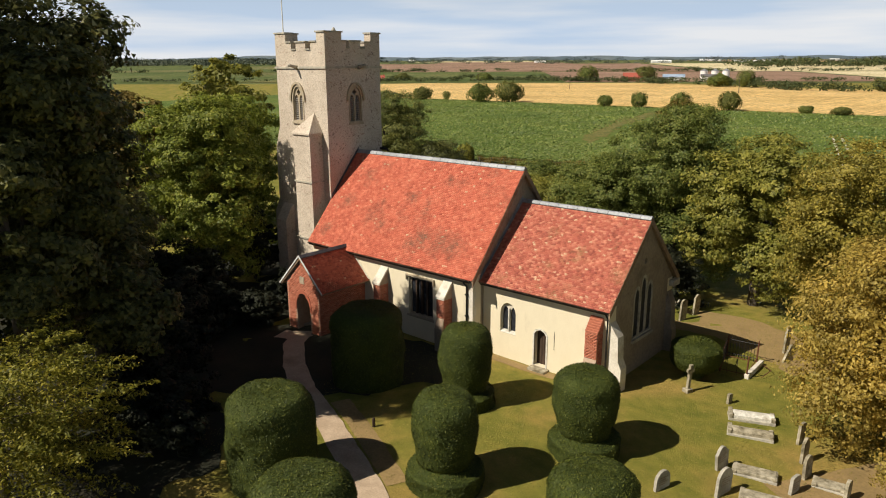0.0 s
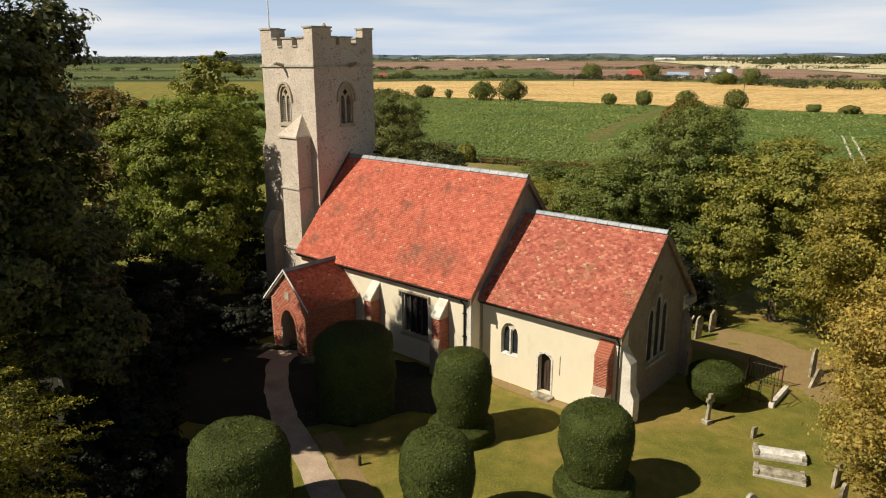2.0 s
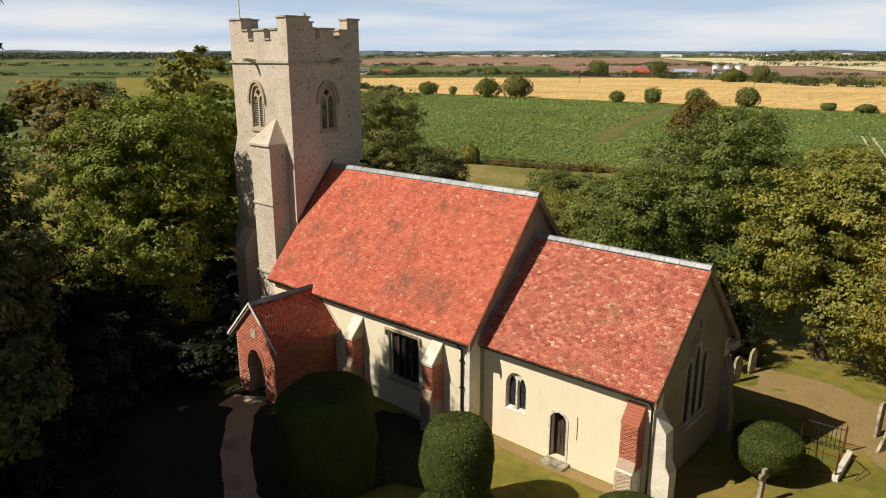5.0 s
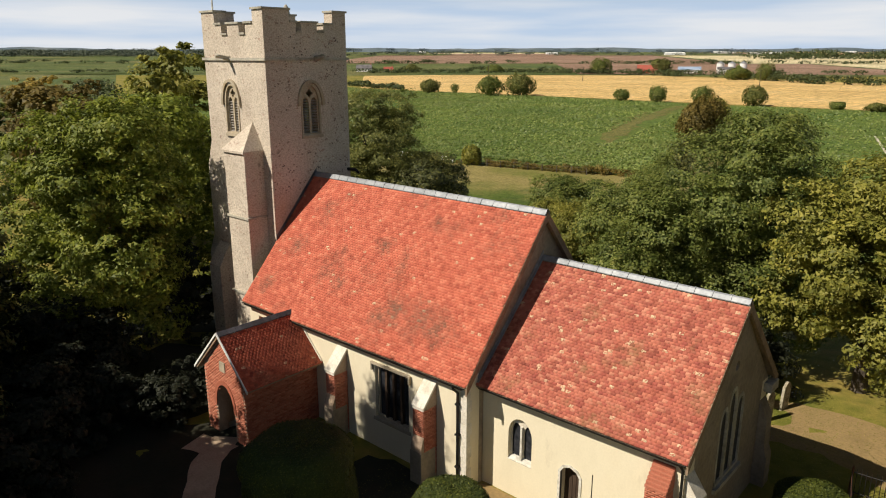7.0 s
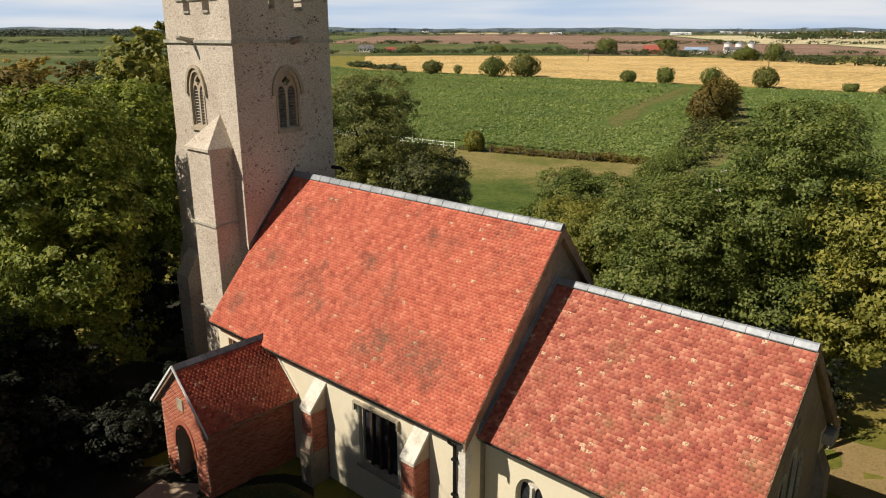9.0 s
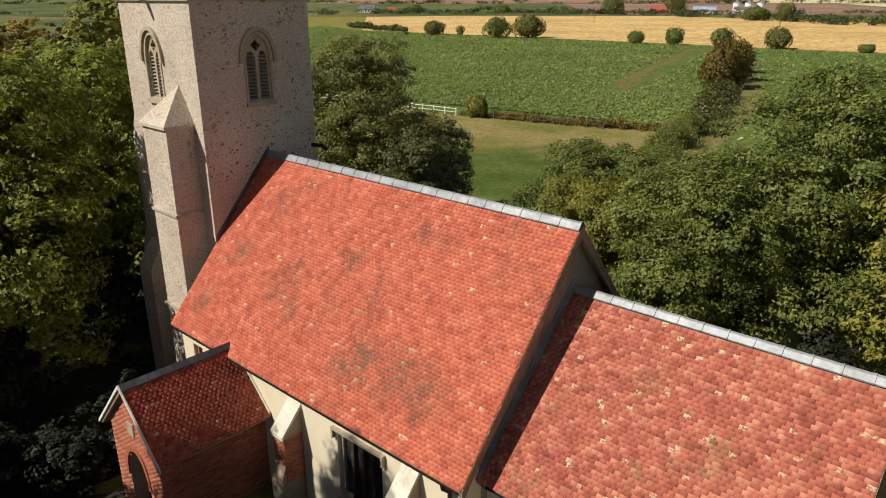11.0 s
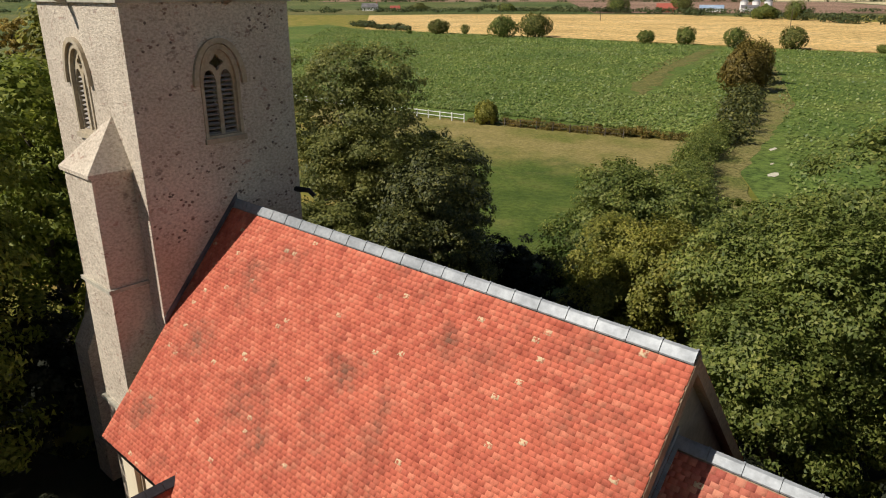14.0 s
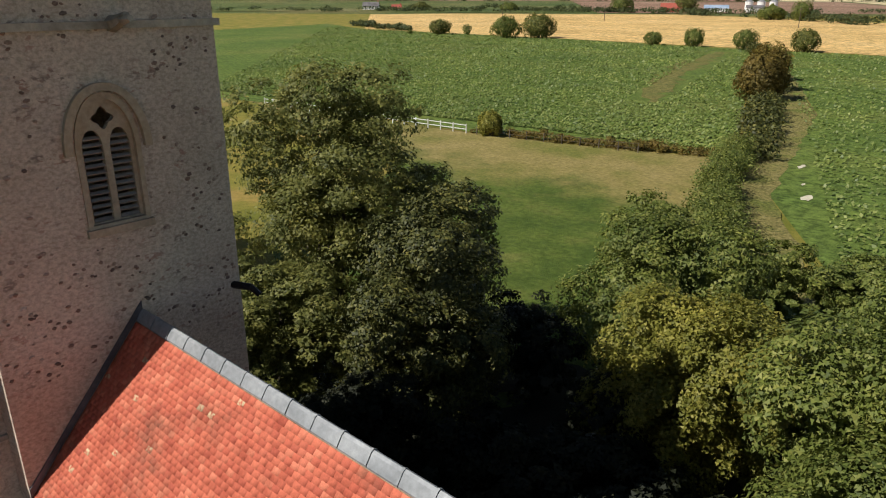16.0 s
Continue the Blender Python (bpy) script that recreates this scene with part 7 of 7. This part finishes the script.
def tomb(x0, y0, x1, y1, w, h, mat, label, ridge=True):
    """A low coped stone lying along the line between two ends."""
    a, b = Vector((x0, y0, 0)), Vector((x1, y1, 0))
    L = (b - a).length
    turn = math.degrees(math.atan2(y1 - y0, x1 - x0))
    c = (a + b) / 2
    t = thing("tomb", c.x, c.y, rise(c.x, c.y), label, "tomb", "low tombs in the churchyard")
    placed(t, box(bmesh.new(), -L / 2 - 0.06, L / 2 + 0.06, -w / 2 - 0.06, w / 2 + 0.06, -0.15, h * 0.35, 0.02), "plinth", M_STONE_GREY, c.x, c.y, turn, 0)
    bm = bmesh.new()
    if ridge:
        prism(bm, [(-w / 2, h * 0.36), (w / 2, h * 0.36), (w / 2, h * 0.75), (w * 0.16, h), (-w * 0.16, h), (-w / 2, h * 0.75)], lambda u, q, d: (-L / 2 + d, u, q), L)
    else:
        box(bm, -L / 2, L / 2, -w / 2, w / 2, h * 0.36, h, 0.03)
    placed(t, bm, "lid", mat, c.x, c.y, turn, 0)
    bm = box(bmesh.new(), -L / 2 - 0.05, -L / 2 + 0.14, -w / 2 - 0.05, w / 2 + 0.05, h * 0.3, h * 1.02, 0.03)
    placed(t, bm, "end_stone", M_GRAVE, c.x, c.y, turn, 0)
    bm = box(bmesh.new(), L / 2 - 0.14, L / 2 + 0.05, -w / 2 - 0.05, w / 2 + 0.05, h * 0.3, h * 0.9, 0.03)
    placed(t, bm, "end_stone", M_GRAVE, c.x, c.y, turn, 0)
    return t


tomb(13.45, -1.95, 15.15, -1.25, 0.6, 0.34, M_WHITE_STONE, "bright white coped tombstone lying in the grass")
tomb(13.9, -3.35, 15.55, -2.8, 0.55, 0.32, M_GRAVE, "pale lichened coped tombstone lying in the grass")
tomb(15.1, -6.2, 16.6, -5.85, 0.6, 0.22, M_GRAVE, "flat pale ledger stone in the grass", False)
tomb(15.9, -7.75, 17.4, -7.4, 0.6, 0.22, M_GRAVE, "flat pale ledger stone beside the headstones", False)
tomb(17.7, -4.9, 18.75, -4.75, 0.55, 0.2, M_GRAVE, "short pale ledger stone under the trees", False)

# stone cross
t = thing("grave_cross", 11.05, -0.85, rise(11.05, -0.85), "tall pale stone grave cross, slightly leaning", "grave cross")
for nm, b4 in (("base", (-0.2, 0.2, -0.17, 0.17, -0.15, 0.2)), ("shaft", (-0.1, 0.1, -0.07, 0.07, 0.2, 1.42)), ("arm", (-0.22, 0.22, -0.068, 0.068, 1.02, 1.2))):
    placed(t, box(bmesh.new(), *b4, 0.02), nm, M_GRAVE, 11.05, -0.85, 70, 5)
t = thing("grave_cross", 5.9, 9.3, rise(5.9, 9.3), "small dark cross leaning over", "grave cross")
for nm, b4 in (("shaft", (-0.06, 0.06, -0.05, 0.05, -0.1, 1.0)), ("arm", (-0.26, 0.26, -0.048, 0.048, 0.62, 0.74))):
    placed(t, box(bmesh.new(), *b4, 0.015), nm, M_STONE_GREY, 5.9, 9.3, 70, 38)

# railed grave
rail = thing("grave_railing", 12.0, 3.6, rise(12, 3.6), "rusty iron grave railing, partly broken", "railing")
C = [(10.9, 4.9), (12.45, 5.0), (12.7, 2.6), (11.4, 2.5)]
for k3, (a, b) in enumerate(zip(C, C[1:] + C[:1])):
    a, b = Vector((*a, 0)), Vector((*b, 0))
    for z in (0.18, 0.98):
        if k3 == 1 and z > 0.5:
            continue
        bm = bmesh.new()
        tube(bm, [(a.x, a.y, z - 0.1), (b.x, b.y, z - 0.1)], [0.022, 0.022], 5)
        part("rail", bm, M_IRON if k3 == 0 else M_RUST, rail)
    n = int((b - a).length / 0.15)
    for i in range(1, n):
        if k3 == 1 or (k3 == 2 and i % 3):
            continue
        p = a.lerp(b, i / n)
        bm = bmesh.new()
        tube(bm, [(p.x, p.y, -0.25), (p.x, p.y, 0.95), (p.x, p.y, 1.05)], [0.014, 0.014, 0.004], 5)
        part("bar", bm, M_IRON, rail)
for x, y in C:
    bm = bmesh.new()
    tube(bm, [(x, y, -0.3), (x + 0.03, y, 1.02), (x + 0.03, y, 1.14)], [0.045, 0.04, 0.01], 7)
    part("post", bm, M_RUST, rail)
bm = bmesh.new()
tube(bm, [(12.7, 4.9, -0.08), (13.5, 3.9, 0.1), (13.3, 3.0, -0.05)], [0.02, 0.02, 0.02], 5)
part("loose_rail", bm, M_RUST, rail)
part("kerb", boxed(12.62, 12.84, 2.5, 4.9, -0.3, 0.14, 0.02), M_STONE, rail, "pale stone grave kerb")
bm = bmesh.new()
tube(bm, [(2.0, -13.2, -0.1), (2.0, -13.2, 0.35), (2.02, -13.2, 0.42)], [0.07, 0.07, 0.04], 7)
part("post", bm, M_OAK, thing("marker_post", 2.0, -13.2, rise(2.0, -13.2), "short dark wooden marker post in the grass", "post"))


# ---- grass tufts ----
def tufts(name, n, x0, x1, y0, y1, seed, mat, label):
    rng = np.random.default_rng(seed)
    at = np.stack((x0 + (x1 - x0) * rng.random(n), y0 + (y1 - y0) * rng.random(n), np.zeros(n)), axis=1)
    keep = ~((at[:, 0] > -18.2) & (at[:, 0] < 8.3) & (at[:, 1] > -4.6) & (at[:, 1] < 4.8))
    px = np.interp(at[:, 1], (-21.6, -19.2, -16.7, -14.4, -12.9, -11.4), (14.0, 9.5, 5.4, 0.5, -3.2, -5.9))
    keep &= np.abs(at[:, 0] - px) > 1.7
    at = at[keep]
    at[:, 2] = [rise(a, b) + 0.03 for a, b in at[:, :2]]
    me = leaf_mesh(name, at, np.array((-0.3, -0.6, 0.9)) + 0.35 * rng.normal(size=at.shape), 0.04 + 0.05 * rng.random(len(at)), mat, rng, 0.3)
    return tagged(new(name, me), label, "grass", kind="stuff")


L_GRASS = leaf_mat("dry grass blades", (0.16, 0.155, 0.035), (0.225, 0.195, 0.052), (0.31, 0.24, 0.085), 0.8, 0.3, 0.35)
tufts("grass", 30000, -3, 19, -19, 12, 77, L_GRASS, "short dry green and straw-coloured grass")
